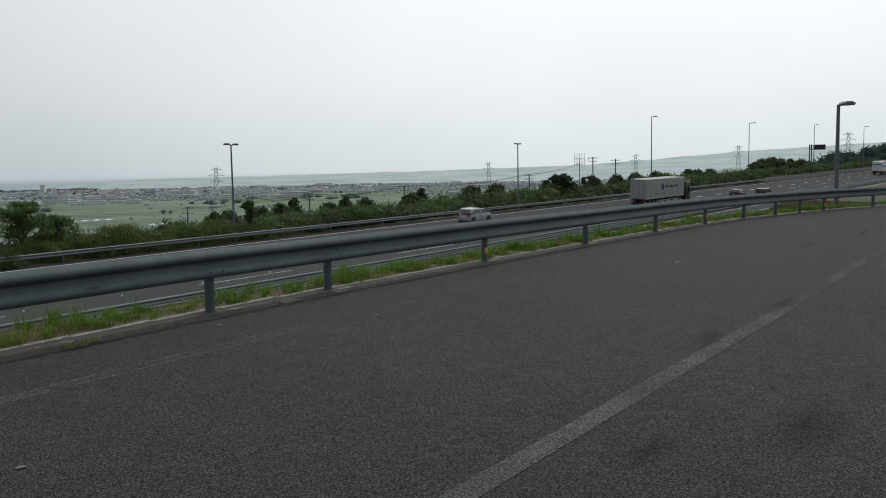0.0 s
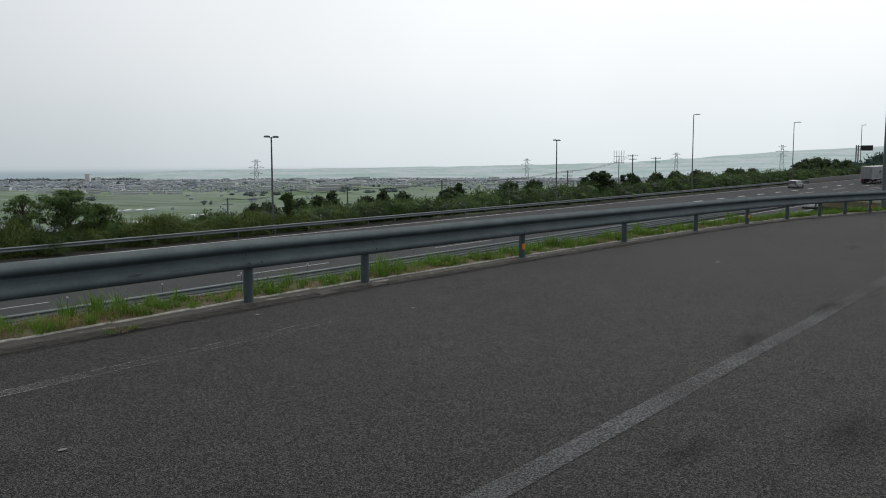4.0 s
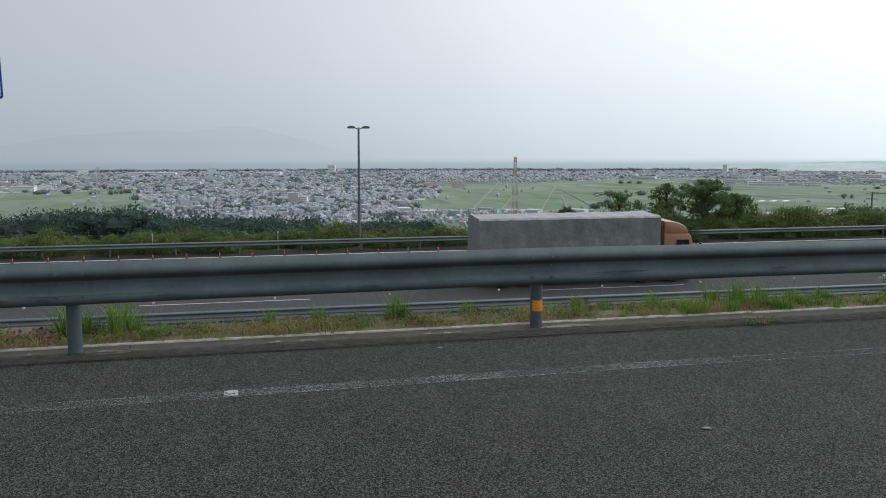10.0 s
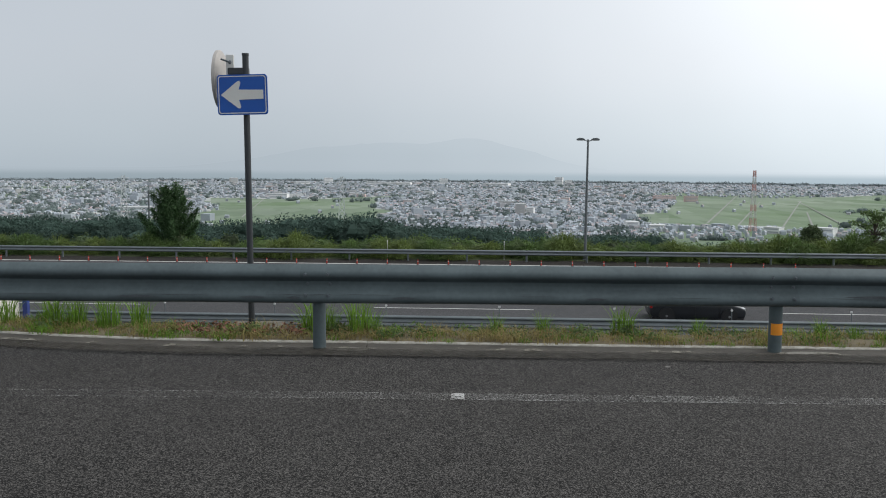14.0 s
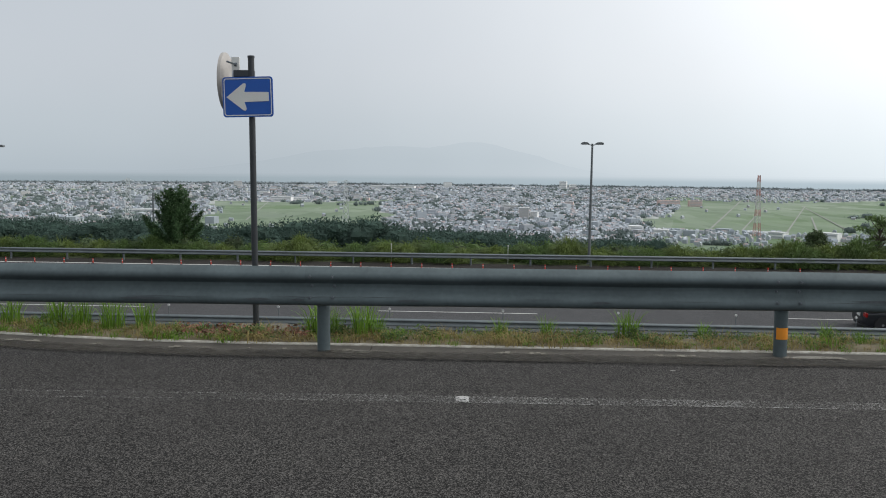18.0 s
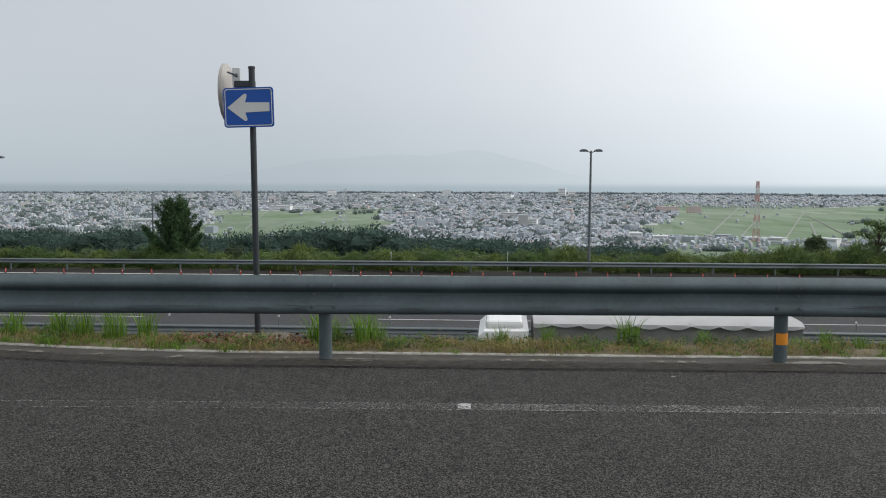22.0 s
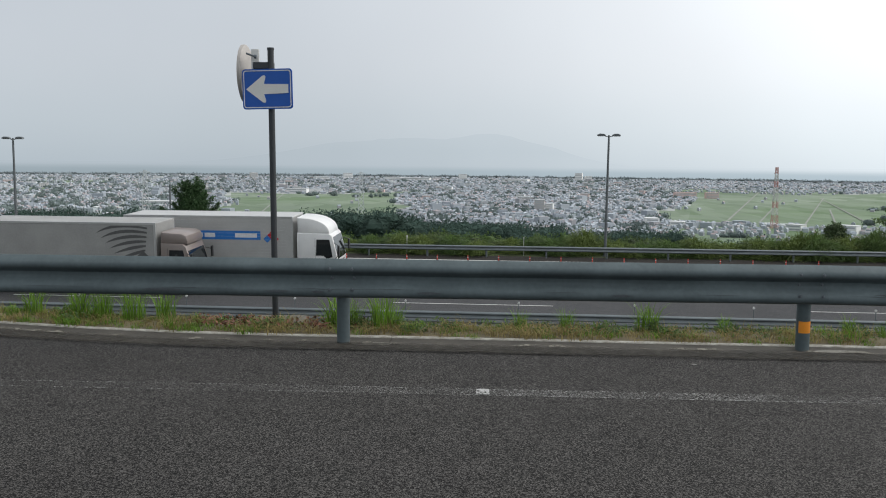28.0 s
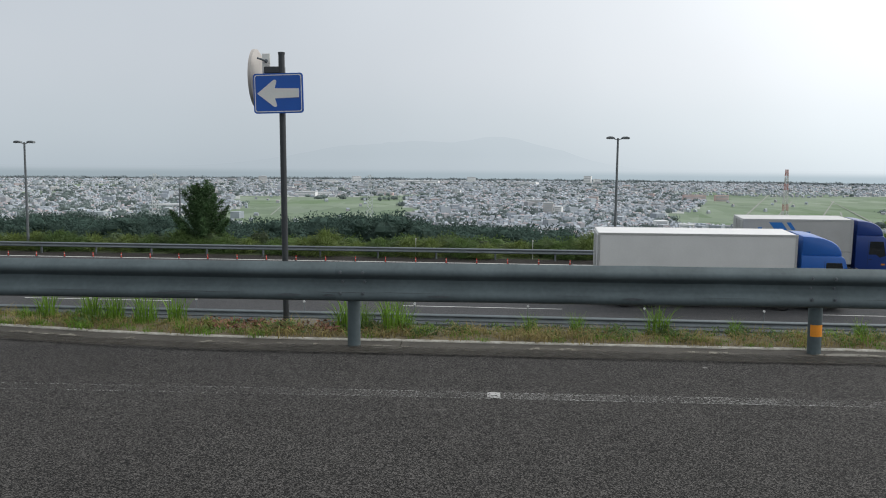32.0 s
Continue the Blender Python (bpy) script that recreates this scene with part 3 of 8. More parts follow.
def profile(s):
    c = max(-60.0, min(380.0, s))
    return ROAD_Z + GRADE * c + GV * c * c + (GRADE + 2 * GV * c) * (s - c) * 0.35


def rd(s, o, h=0.0):
    """World place of a point s along and o across the motorway, h above its surface."""
    th = heading(s)
    cx, cy = (math.sin(TH0) - math.sin(th)) / KAPPA, (math.cos(th) - math.cos(TH0)) / KAPPA
    z = profile(s) + (CANT * o if o > MEDIAN else CANT * MEDIAN + 0.02 * (o - MEDIAN))
    return Vector((cx - math.sin(th) * o, ROAD_Y + cy + math.cos(th) * o, z + h))


def rd_pose(s, o, h=0.0, turn=0.0):
    p = rd(s, o, h)
    return pose(p.x, p.y, p.z, 0, 0, math.degrees(heading(s)) + turn)


def frange(a, b, step):
    n = max(1, int(round((b - a) / step)))
    return [a + (b - a) * i / n for i in range(n + 1)]


def ribbon(bm, s0, s1, o0, o1, h, step=8.0, h1=None):
    """A strip of surface along the motorway."""
    prev = None
    for s in frange(s0, s1, step):
        cur = (bm.verts.new(rd(s, o0, h)), bm.verts.new(rd(s, o1, h if h1 is None else h1)))
        if prev:
            bm.faces.new((prev[0], cur[0], cur[1], prev[1]))
        prev = cur


# line of the near rail at the edge of the ramp: (x, y, z) at its posts
POSTS = [(-8.0, 0.02, 0.0), (-4.0, 0.0, 0.0), (0.0, 0.0, 0.0), (4.0, 0.0, 0.0), (8.15, -0.05, -0.03), (10.31, -0.1, -0.06), (14.36, -0.46, -0.07), (18.38, -0.86, -0.09), (22.3, -1.28, -0.1),
         (25.55, -1.8, -0.1), (28.35, -2.34, -0.11), (30.5, -2.95, -0.12), (32.1, -3.5, -0.12), (33.7, -4.1, -0.12), (36.9, -5.5, -0.13), (40.5, -7.3, -0.14), (44.0, -9.4, -0.15)]


def rail_at(x):
    """y and z of the near rail's line at x."""
    for a, b in zip(POSTS, POSTS[1:]):
        if x <= b[0]:
            break
    f = (x - a[0]) / (b[0] - a[0])
    return a[1] + f * (b[1] - a[1]), a[2] + f * (b[2] - a[2])


def kerb_at(x):
    """y of the kerb's front edge: it swings away from the rail past the sign."""
    return rail_at(x)[0] + 0.2 - 0.03 * min(3.3, max(0.0, x)) + (0.026 * (-1.0 - x) ** 2 + 0.09 * (-1.0 - x) if x < -1.0 else 0.0)


# ---- ground and roads ----
def build_ground():
    cols = sorted(set([round(v, 2) for v in frange(-900, -60, 60) + frange(-60, -10, 5) + frange(-10, 44, 1.0) + frange(44, 120, 6) + frange(120, 1440, 30)]))
    far_rows = [(-20.8, -0.06), (-5.2, -0.12), (15.3, -0.08), (16.2, 0.02), (19, 0.1), (24, -0.5), (34, -4.5), (60, -14), (120, -31), (250, -56), (500, -78), (820, -84.4)]
    verts, faces, mats, n = [], [], [], 0
    for s in cols:
        p0 = rd(s, -33.7)
        x = p0.x
        if -9.9 < s < 43.9:
            y = kerb_at(max(-7.9, min(43.9, x)))
            z = rail_at(max(-7.9, min(43.9, x)))[1]
        else:
            y, z = p0.y + 0.2, -0.05 + 0.0
        w = 0.10 * noise.noise(Vector((x * 0.9, 3, 0)))
        row = [Vector((x, y - 140, z - 0.12)), Vector((x, y - 30, z - 0.12)), Vector((x, y - 0.02, z - 0.12)), Vector((x, y + 0.10, z + 0.01)), Vector((x, y + 0.34, z + 0.025 + w * 0.15)),
               Vector((x, y + 0.62 + w, z + w * 0.15)), Vector((x, y + 1.1 + w, z - 0.26)), Vector((x, y + 4.5, z - 2.2))]
        row += [rd(s, o, 0) * 1.0 for o, h in far_rows]
        for i, (o, h) in enumerate(far_rows):
            v = row[8 + i]
            if o > 16.5:
                fade = min(1.0, max(0.0, (o - 24) / 400.0))
                v.z = (profile(s) + CANT * 16.2) * (1 - fade) + h - (0 if fade < 1 else 0) if o < 800 else -84.4
                v.z += 0.5 * noise.noise(Vector((v.x * 0.05, v.y * 0.05, 1.0))) if 24 < o < 800 else 0
            else:
                v.z += h
        n = len(row)
        verts += row
    for c in range(len(cols) - 1):
        for r in range(n - 1):
            a = c * n + r
            faces.append((a, a + n, a + n + 1, a + 1))
            mats.append(1 if 2 <= r <= 5 else 0)
    ob = new("ground", mesh_of("ground", verts, faces, [M["slope"], M["soil"]], mats))
    tagged(ob, "grassy hillside with a bare earth verge beside the ramp", "ground", kind="structure")


def plain_lift(d):
    """The plain rises a little towards the coast."""
    return 17.0 * max(0.0, min(1.0, (d - 1600) / 2840))


def build_plain():
    bm = bmesh.new()
    rings, seg = [0, 400, 900, 1600, 2600, 3600, 4440], 96
    prev = None
    for r in rings:
        cur = [bm.verts.new((r * math.sin(2 * math.pi * i / seg), r * math.cos(2 * math.pi * i / seg), -85.0 + plain_lift(r))) for i in range(seg)] if r else [bm.verts.new((0, 0, -85.0))]
        if prev:
            for i in range(seg):
                j = (i + 1) % seg
                bm.faces.new((prev[0], cur[j], cur[i]) if len(prev) == 1 else (prev[i], prev[j], cur[j], cur[i]))
        prev = cur
    bmesh.ops.recalc_face_normals(bm, faces=bm.faces[:])
    if sum(f.normal.z for f in bm.faces) < 0:
        bmesh.ops.reverse_faces(bm, faces=bm.faces[:])
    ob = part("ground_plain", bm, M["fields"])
    tagged(ob, "green coastal plain of rice fields far below", "plain", kind="structure")
    # sea and the mountains beyond, as a far glowing backdrop with painted haze
    bm = bmesh.new()
    prev = None
    for i in range(97):
        a = 2 * math.pi * i / 96
        cur = [bm.verts.new((r * math.sin(a), r * math.cos(a), z)) for r, z in ((4430, -68.6), (4900, -67.6), (4930, 0.5))]
        if prev:
            for j in range(2):
                bm.faces.new((prev[j], prev[j + 1], cur[j + 1], cur[j]))
        prev = cur
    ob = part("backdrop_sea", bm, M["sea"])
    tagged(ob, "pale hazy sea reaching to the horizon", "sea", kind="structure")
    bm = bmesh.new()
    prev = None
    for i in range(241):
        az = -70 + i * 0.5
        hgt = 135 * math.exp(-((az - 3) / 5.0) ** 2) + 150 * math.exp(-((az + 6) / 8.0) ** 2) + 60 * math.exp(-((az - 82) / 10.0) ** 2)
        hgt *= 1 + 0.10 * noise.noise(Vector((az * 0.35, 0, 0))) + 0.04 * noise.noise(Vector((az * 1.6, 5, 0)))
        hgt = max(0.0, hgt - 8)
        a = radians(az)
        cur = [bm.verts.new((4960 * math.sin(a), 4960 * math.cos(a), z)) for z in (-4, hgt)]
        if prev:
            bm.faces.new((prev[0], prev[1], cur[1], cur[0]))
        prev = cur
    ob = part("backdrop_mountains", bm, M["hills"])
    shore = bmesh.new()
    prev = None
    for i in range(140):
        az = 30 + i * 0.5
        top = float(np.interp(az, (30, 36, 40, 50, 60, 70, 80, 90, 100), (-67, -45, -22, -13, -3, 14, 72, 108, 120))) + 5 * noise.noise(Vector((az * 0.6, 1, 0))) + 2 * noise.noise(Vector((az * 3, 1, 0)))
        a = radians(az)
        cur = [shore.verts.new((r * math.sin(a), r * math.cos(a), z)) for r, z in ((4435, -67.8), (4885, max(top, -66.5)))]
        if prev:
            shore.faces.new((prev[0], prev[1], cur[1], cur[0]))
        prev = cur
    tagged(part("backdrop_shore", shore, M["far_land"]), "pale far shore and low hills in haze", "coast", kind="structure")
    tagged(ob, "faint blue mountains across the bay in haze", "mountains", kind="structure")


def build_roads():
    def strip(name, label, s0, s1, o0, o1, h, m, step=10):
        bm = bmesh.new()
        ribbon(bm, s0, s1, o0, o1, h, step)
        for f in bm.faces:
            if f.normal.z < 0:
                f.normal_flip()
        tagged(part(name, bm, m), label, "road", kind="structure")
    strip("road_eastbound", "dark grey asphalt motorway carriageway", -880, 1430, MEDIAN + 0.25, EDGE_LINE + 0.15, 0.0, M["asphalt_far"])
    strip("road_westbound", "dark grey asphalt motorway carriageway below the verge", -880, 1430, -20.4, MEDIAN - 0.25, 0.0, M["asphalt_far"])
    strip("road_shoulder", "brownish asphalt hard shoulder beside the guard rail", -880, 1430, EDGE_LINE + 0.15, 15.6, -0.012, M["shoulder"])
    # lines
    bm = bmesh.new()
    for s0, s1, o, w in ((-200, 700, EDGE_LINE, 0.2), (-200, 700, MEDIAN + 1.15, 0.18), (-200, 700, MEDIAN - 1.1, 0.18), (-200, 700, -17.9, 0.2)):
        ribbon(bm, s0, s1, o - w / 2, o + w / 2, 0.012, 8)
    ob = part("road_edge_lines", bm, M["paint"])
    tagged(ob, "solid white edge lines of the motorway", "road marking", kind="structure")
    bm = bmesh.new()
    for k in range(-8, 25):
        a = -2.57 + 20.0 * k                    # lane line, 8 m dashes every 20 m
        ribbon(bm, a, a + 8, LINE_A - 0.05, LINE_A + 0.05, 0.012, 4)
        for o in (-9.7, -13.3):
            ribbon(bm, a + 5, a + 13, o - 0.08, o + 0.08, 0.012, 4)
        if k > 3:
            ribbon(bm, a + 9, a + 17, LINE_B - 0.08, LINE_B + 0.08, 0.012, 4)
    for k in range(0, 44):
        a = 75.0 + 9.0 * k                      # block marks of the merging lane
        ribbon(bm, a, a + 3, BLOCKS - 0.2, BLOCKS + 0.2, 0.012, 3)
    ob = part("road_lane_marks", bm, M["paint"])
    tagged(ob, "broken white lane marks on the motorway", "road marking", kind="structure")
    for ob in (bpy.data.objects["road_edge_lines"], bpy.data.objects["road_lane_marks"]):
        for p in ob.data.polygons:
            if p.normal.z < 0:
                p.flip()
    # ramp pavement up to the kerb line
    bm = bmesh.new()
    prev = None
    for x in frange(-60, 110, 1.0):
        xc = max(-7.95, min(43.9, x))
        y, z = kerb_at(xc) - 0.42, rail_at(xc)[1]
        cur = [bm.verts.new((x, yy, z)) for yy in (-90.0, -30.0, -8.0, y)]
        if prev:
            for j in range(3):
                bm.faces.new((prev[j], cur[j], cur[j + 1], prev[j + 1]))
        prev = cur
    tagged(part("road_ramp", bm, M["asphalt"]), "worn dark asphalt of the rest area ramp", "road", kind="structure")
    # gutter slabs, dished concrete, each 2 m long
    slab = bmesh.new()
    prism(slab, [(-0.012, -0.1), (-0.012, 0.004), (0.22, 0.002), (0.44, 0.008), (0.44, -0.1)], 0.0, 1.0)
    gm = finish("gutter_slab", slab, M["gutter"])
    kb = bmesh.new()
    prism(kb, [(0.0, -0.1), (0.0, 0.010), (0.010, 0.018), (0.055, 0.020), (0.07, 0.008), (0.07, -0.1)], 0.0, 1.0, 0.004)
    km = finish("kerb_stone", kb, M["kerb"])
    gut, kerb = new("gutter"), new("kerb")
    tagged(gut, "dished grey concrete gutter along the ramp edge", "gutter", kind="structure")
    tagged(kerb, "pale concrete kerb edging the grass verge", "kerb", kind="structure")

    def lay(me, name, parent, step, dy, label=""):
        x = -7.6
        while x < 43.0:
            y0, z0 = kerb_at(x) + dy, rail_at(x)[1]
            y1 = kerb_at(min(43.9, x + step)) + dy
            ob = new(name, me)
            ob.parent = parent
            ang = math.degrees(math.atan2(y1 - y0, step))
            ob.matrix_basis = pose(x, y0, z0, 0, 0, ang) @ pose(0, 0, random.uniform(-0.001, 0.001), 0, 0, -90) @ Matrix.Diagonal((-1, 1, 1, 1))
            x += step
    lay(gm, "gutter_slab", gut, 1.0, -0.42)
    lay(km, "kerb_stone", kerb, 1.0, 0.0)


def ramp_marks():
    """Worn lines, a bright remnant, tar stains and paint chips on the ramp."""
    def quad_strip(name, pts, w, h, m, label):
        bm = bmesh.new()
        prev = None
        for x, y in pts:
            z = rail_at(max(-7.9, min(43, x)))[1]
            cur = (bm.verts.new((x, y - w / 2, z + h)), bm.verts.new((x, y + w / 2, z + h)))
            if prev:
                bm.faces.new((prev[0], cur[0], cur[1], prev[1]))
            prev = cur
        tagged(part(name, bm, m), label, "road marking", kind="structure")
    def worn(x):
        return -1.52 - 0.0125 * max(0, x) - 0.004 * max(0, x - 5) ** 1.8
    for x0, x1, m in ((-7.5, -0.5, "paint_faint"), (-0.5, 5.0, "paint_worn"), (5.0, 13.0, "paint_faint")):
        quad_strip("road_line_worn", [(x, worn(x)) for x in frange(x0, x1, 0.5)], 0.15, 0.004, M[m], "nearly worn away white line along the ramp")
    for dy in (-0.075, 0.075):
        quad_strip("road_line_rim", [(x, worn(x) + dy) for x in frange(-5.0, 8.0, 0.5)], 0.011, 0.006, M["paint_rim"], "thin white rim of a worn road line")
    quad_strip("road_line_remnant", [(1.155, -1.525), (1.245, -1.525)], 0.14, 0.007, M["paint_chip"], "bright remnant of white road paint")
    quad_strip("road_line_old", [(x, -5.352 - 0.0860 * (x - 4.64)) for x in frange(-2.0, 11.5, 0.5)], 0.17, 0.005, M["paint_old"], "old grey painted lane line on the ramp")
    quad_strip("road_line_old", [(x, -5.352 - 0.0860 * (x - 4.64)) for x in frange(11.5, 22, 0.5)], 0.17, 0.005, M["paint_ghost"], "last traces of an old lane line")
    edge = [(x, kerb_at(x)) for x in frange(-7.5, 40, 0.5)]
    quad_strip("road_gutter_dirt", [(x, y - 0.37) for x, y in edge], 0.30, 0.014, M["gutter_dirt"], "dark dirt washed along the gutter's edge")
    quad_strip("road_gutter_silt", [(x, y - 0.20) for x, y in edge], 0.09, 0.016, M["gutter_chalk"], "pale dried silt streaks in the gutter")
    stain = soaked("tar_stain", (0.013, 0.013, 0.0135), 0.30)

    def blot(cx, cy, rx, ry, m, name, label, h=0.003, n=18, kind="structure"):
        bm = bmesh.new()
        vs = []
        for i in range(n):
            a = 2 * math.pi * i / n
            r = 1 + 0.35 * noise.noise(Vector((cx + math.cos(a) * 1.3, cy + math.sin(a) * 1.3, 0)))
            vs.append(bm.verts.new((cx + rx * r * math.cos(a), cy + ry * r * math.sin(a), rail_at(max(-7.9, min(43, cx)))[1] + h)))
        f = bm.faces.new(vs)
        f.normal_update()
        if f.normal.z < 0:
            f.normal_flip()
        tagged(part(name, bm, m), label, "stain" if kind == "structure" else "chip", kind=kind)
    def smear(cx, cy, rx, ry):
        bm = bmesh.new()
        sheet(bm, [(-1.2, -1.2, 0), (1.2, -1.2, 0), (1.2, 1.2, 0), (-1.2, 1.2, 0)])
        ob = part("road_stain", bm, stain)
        tagged(ob, "dark tar stain soaked into the asphalt", "stain", kind="structure")
        ob.matrix_basis = pose(cx, cy, rail_at(max(-7.9, min(43, cx)))[1] + 0.008, 0, 0, random.uniform(-8, 8)) @ Matrix.Diagonal((rx, ry, 1, 1))
    for cx, cy, rx, ry in ((5.75, -5.98, 0.45, 0.13), (9.15, -5.55, 0.7, 0.15), (11.6, -5.86, 0.75, 0.16), (19.5, -5.2, 1.0, 0.13), (14.0, -8.2, 1.8, 0.2), (23.0, -6.0, 1.2, 0.12), (4.6, -5.7, 0.35, 0.14), (6.6, -6.7, 0.8, 0.3)):
        smear(cx, cy, rx, ry)
    for cx, cy, rx, ry in ((3.87, -3.02, 0.03, 0.018), (15.5, -3.6, 0.07, 0.025), (7.6, -0.75, 0.03, 0.02), (2.9, -0.62, 0.025, 0.015), (8.9, -1.9, 0.03, 0.015)):
        blot(cx, cy, rx, ry, M["concrete"], "paint_chip", "small pale flake lying on the asphalt", 0.009, 9, "")
    patch = mat("mortar_patch", (0.20, 0.19, 0.165), 0.9, var=0.2, scale=8, fine=40)
    for x, y, z in POSTS[1:14]:
        blot(x + 0.27, y - 0.06, 0.2, 0.06, patch, "road_mortar", "pale mortar patch at the foot of a rail post", 0.009)


build_ground()
build_plain()
build_roads()
ramp_marks()


# ---- guard rails ----
W_PROF = [(-0.034, 0.0), (-0.062, 0.010), (-0.077, 0.028), (-0.081, 0.048), (-0.079, 0.068), (-0.068, 0.086), (-0.030, 0.124), (-0.016, 0.140), (-0.012, 0.162), (-0.015, 0.188), (-0.030, 0.203), (-0.064, 0.221), (-0.077, 0.234), (-0.081, 0.250), (-0.079, 0.268), (-0.068, 0.287), (-0.030, 0.322), (-0.014, 0.335)]


def beam_bm(length, sx=1.0, n=1, dent=0.0, seed=0):
    """A W-shaped steel beam along x; its ridges point to -y. dent: bumps and knocks in metres."""
    bm = bmesh.new()
    loop = [(y * sx, z) for y, z in W_PROF] + [(y * sx + 0.005, z) for y, z in W_PROF[::-1]]
    prev = None
    for i in range(n + 1):
        x = length * i / n
        cur = []
        for j, (y, z) in enumerate(loop):
            d = dent * noise.noise(Vector((x * 1.7 + seed * 9.1, z * 7, seed))) if 0 < i < n else 0
            cur.append(bm.verts.new((x, y + d, z + d * 0.4)))
        if prev:
            for j in range(len(loop)):
                k = (j + 1) % len(loop)
                bm.faces.new((prev[j], prev[k], cur[k], cur[j]))
        prev = cur
    bmesh.ops.recalc_face_normals(bm, faces=bm.faces[:])
    return bm


def near_rail():
    root = thing("guardrail", "weathered blue-grey steel guard rail with two ridges along the ramp", "guard rail")
    pm = bmesh.new()
    cyl(pm, (0, 0, -0.25), (0, 0, 0.685), 0.0572, 20)
    cyl(pm, (0, 0, 0.685), (0, 0, 0.70), 0.0572, 20, 0.05)
    post_me = finish("post", pm, M["rail"], True)
    bb = bmesh.new()
    cyl(bb, (0, 0, 0), (0, -0.008, 0), 0.016, 12)
    cyl(bb, (0, -0.008, 0), (0, -0.014, 0), 0.011, 8, 0.007)
    bolt_me = finish("bolt", bb, M["bolt"], True)
    fm = bmesh.new()
    for i in range(10):
        a0, a1 = radians(-90 - 60 + 12 * i), radians(-90 - 60 + 12 * (i + 1))
        for r in (0.0586,):
            sheet(fm, [(r * math.cos(a0), r * math.sin(a0), 0.16), (r * math.cos(a1), r * math.sin(a1), 0.16), (r * math.cos(a1), r * math.sin(a1), 0.262), (r * math.cos(a0), r * math.sin(a0), 0.262)])
    film_me = finish("reflector", fm, M["orange"], True)
    for i, (x, y, z) in enumerate(POSTS):
        p = new("post", post_me)
        p.parent = root
        p.matrix_basis = pose(x, y, z, random.uniform(-0.5, 0.5), random.uniform(-0.6, 0.6), 0)
        if i in (3, 6, 9, 13):
            f = new("reflector", film_me)
            f.parent, f["label"] = p, "orange reflective film"
        if i:
            x0, y0, z0 = POSTS[i - 1]
            ln = math.hypot(x - x0, y - y0)
            b = part("beam", beam_bm(ln + 0.28, 1.0, max(6, int(ln * 7)), 0.006 if i in (2, 3, 4) else 0.003, i), M["rail"], root, smooth=True)
            b.matrix_basis = pose(x0, y0, z0, 0, -math.degrees(math.atan2(z - z0, ln)), math.degrees(math.atan2(y - y0, x - x0))) @ pose(-0.14, -0.062 - 0.006 * (i % 2), 0.42, 0, 0, 0)
        if i and i < len(POSTS) - 1:
            for dx in (-0.098, 0.095):
                for zz in (0.493, 0.587, 0.675):
                    o = new("bolt", bolt_me)
                    o.parent = root
                    yy = -0.062 - 0.082 if zz != 0.587 else -0.062 - 0.014
                    ang = math.degrees(math.atan2(POSTS[i + 1][1] - y, POSTS[i + 1][0] - x))
                    o.matrix_basis = pose(x, y, z, 0, 0, ang) @ pose(dx + 0.01 * (zz == 0.587), yy, zz, 0, 0, 0)
    # dark scrapes on the lower ridge; thin strokes paint scratches and shade in dent creases
    for cx, w, zc, th in [(*q, 1.0) for q in ((-0.55, 0.12, 0.452), (-1.55, 0.2, 0.452), (0.75, 0.11, 0.45), (-0.2, 0.06, 0.45), (4.8, 0.3, 0.49), (2.4, 0.09, 0.452), (6.5, 0.1, 0.47))] + [(-0.1, 0.35, 0.475, 0.22), (0.45, 0.28, 0.478, 0.18), (-1.3, 0.4, 0.47, 0.2), (4.6, 0.32, 0.476, 0.2), (4.9, 0.22, 0.463, 0.16), (1.9, 0.2, 0.474, 0.16), (-2.5, 0.3, 0.468, 0.2), (3.2, 0.25, 0.47, 0.14), (7.2, 0.3, 0.46, 0.18)]:
        n = 10
        bm = bmesh.new()
        up = [(cx - w + 2 * w * i / n, zc + th * 0.011 * math.sin(math.pi * i / n) * (1 + 0.6 * noise.noise(Vector((cx + i, 0, 0)))) + (1 - th) * 0.008 * noise.noise(Vector((cx * 3 + i * 0.4, 1, 0)))) for i in range(n + 1)]
        dn = [(x, z - th * 0.022 * math.sin(math.pi * i / n) - 0.0005) for i, (x, z) in enumerate(up)]
        bm.faces.new([bm.verts.new((x, rail_at(x)[0] - 0.1515, z + 0.025)) for x, z in up + dn[-2:0:-1]])
        part("scrape", bm, M["rail_dark"], root, "dark scrape and painted crease mark on the steel")


def road_rail(name, label, s0, s1, o, h, flip, step=4.0):
    """A guard rail along the motorway: posts and 4 m beams. flip: ridges face away from the camera."""
    root = thing(name, label, "guard rail")
    pm = bmesh.new()
    cyl(pm, (0, 0, -0.3), (0, 0, h - 0.06), 0.07, 10)
    post_me = finish("post", pm, M["rail_far"], True)
    b1 = beam_bm(step + 0.02)
    beam_me = finish("beam", b1, M["rail_far"], True)
    n = int((s1 - s0) / step)
    for i in range(n + 1):
        s = s0 + i * step
        p = new("post", post_me)
        p.parent = root
        p.matrix_basis = rd_pose(s, o)
        if i < n:
            b = new("beam", beam_me)
            b.parent = root
            a, c = rd(s, o), rd(s + step, o)
            rise = -math.degrees(math.asin((c.z - a.z) / step))
            rz = math.degrees(heading(s + step / 2))
            if flip:
                b.matrix_basis = pose(c.x, c.y, c.z, 0, -rise, rz + 180) @ pose(0, -0.075, h - 0.335, 0, 0, 0)
            else:
                b.matrix_basis = pose(a.x, a.y, a.z, 0, rise, rz) @ pose(0, -0.075, h - 0.335, 0, 0, 0)
    return root


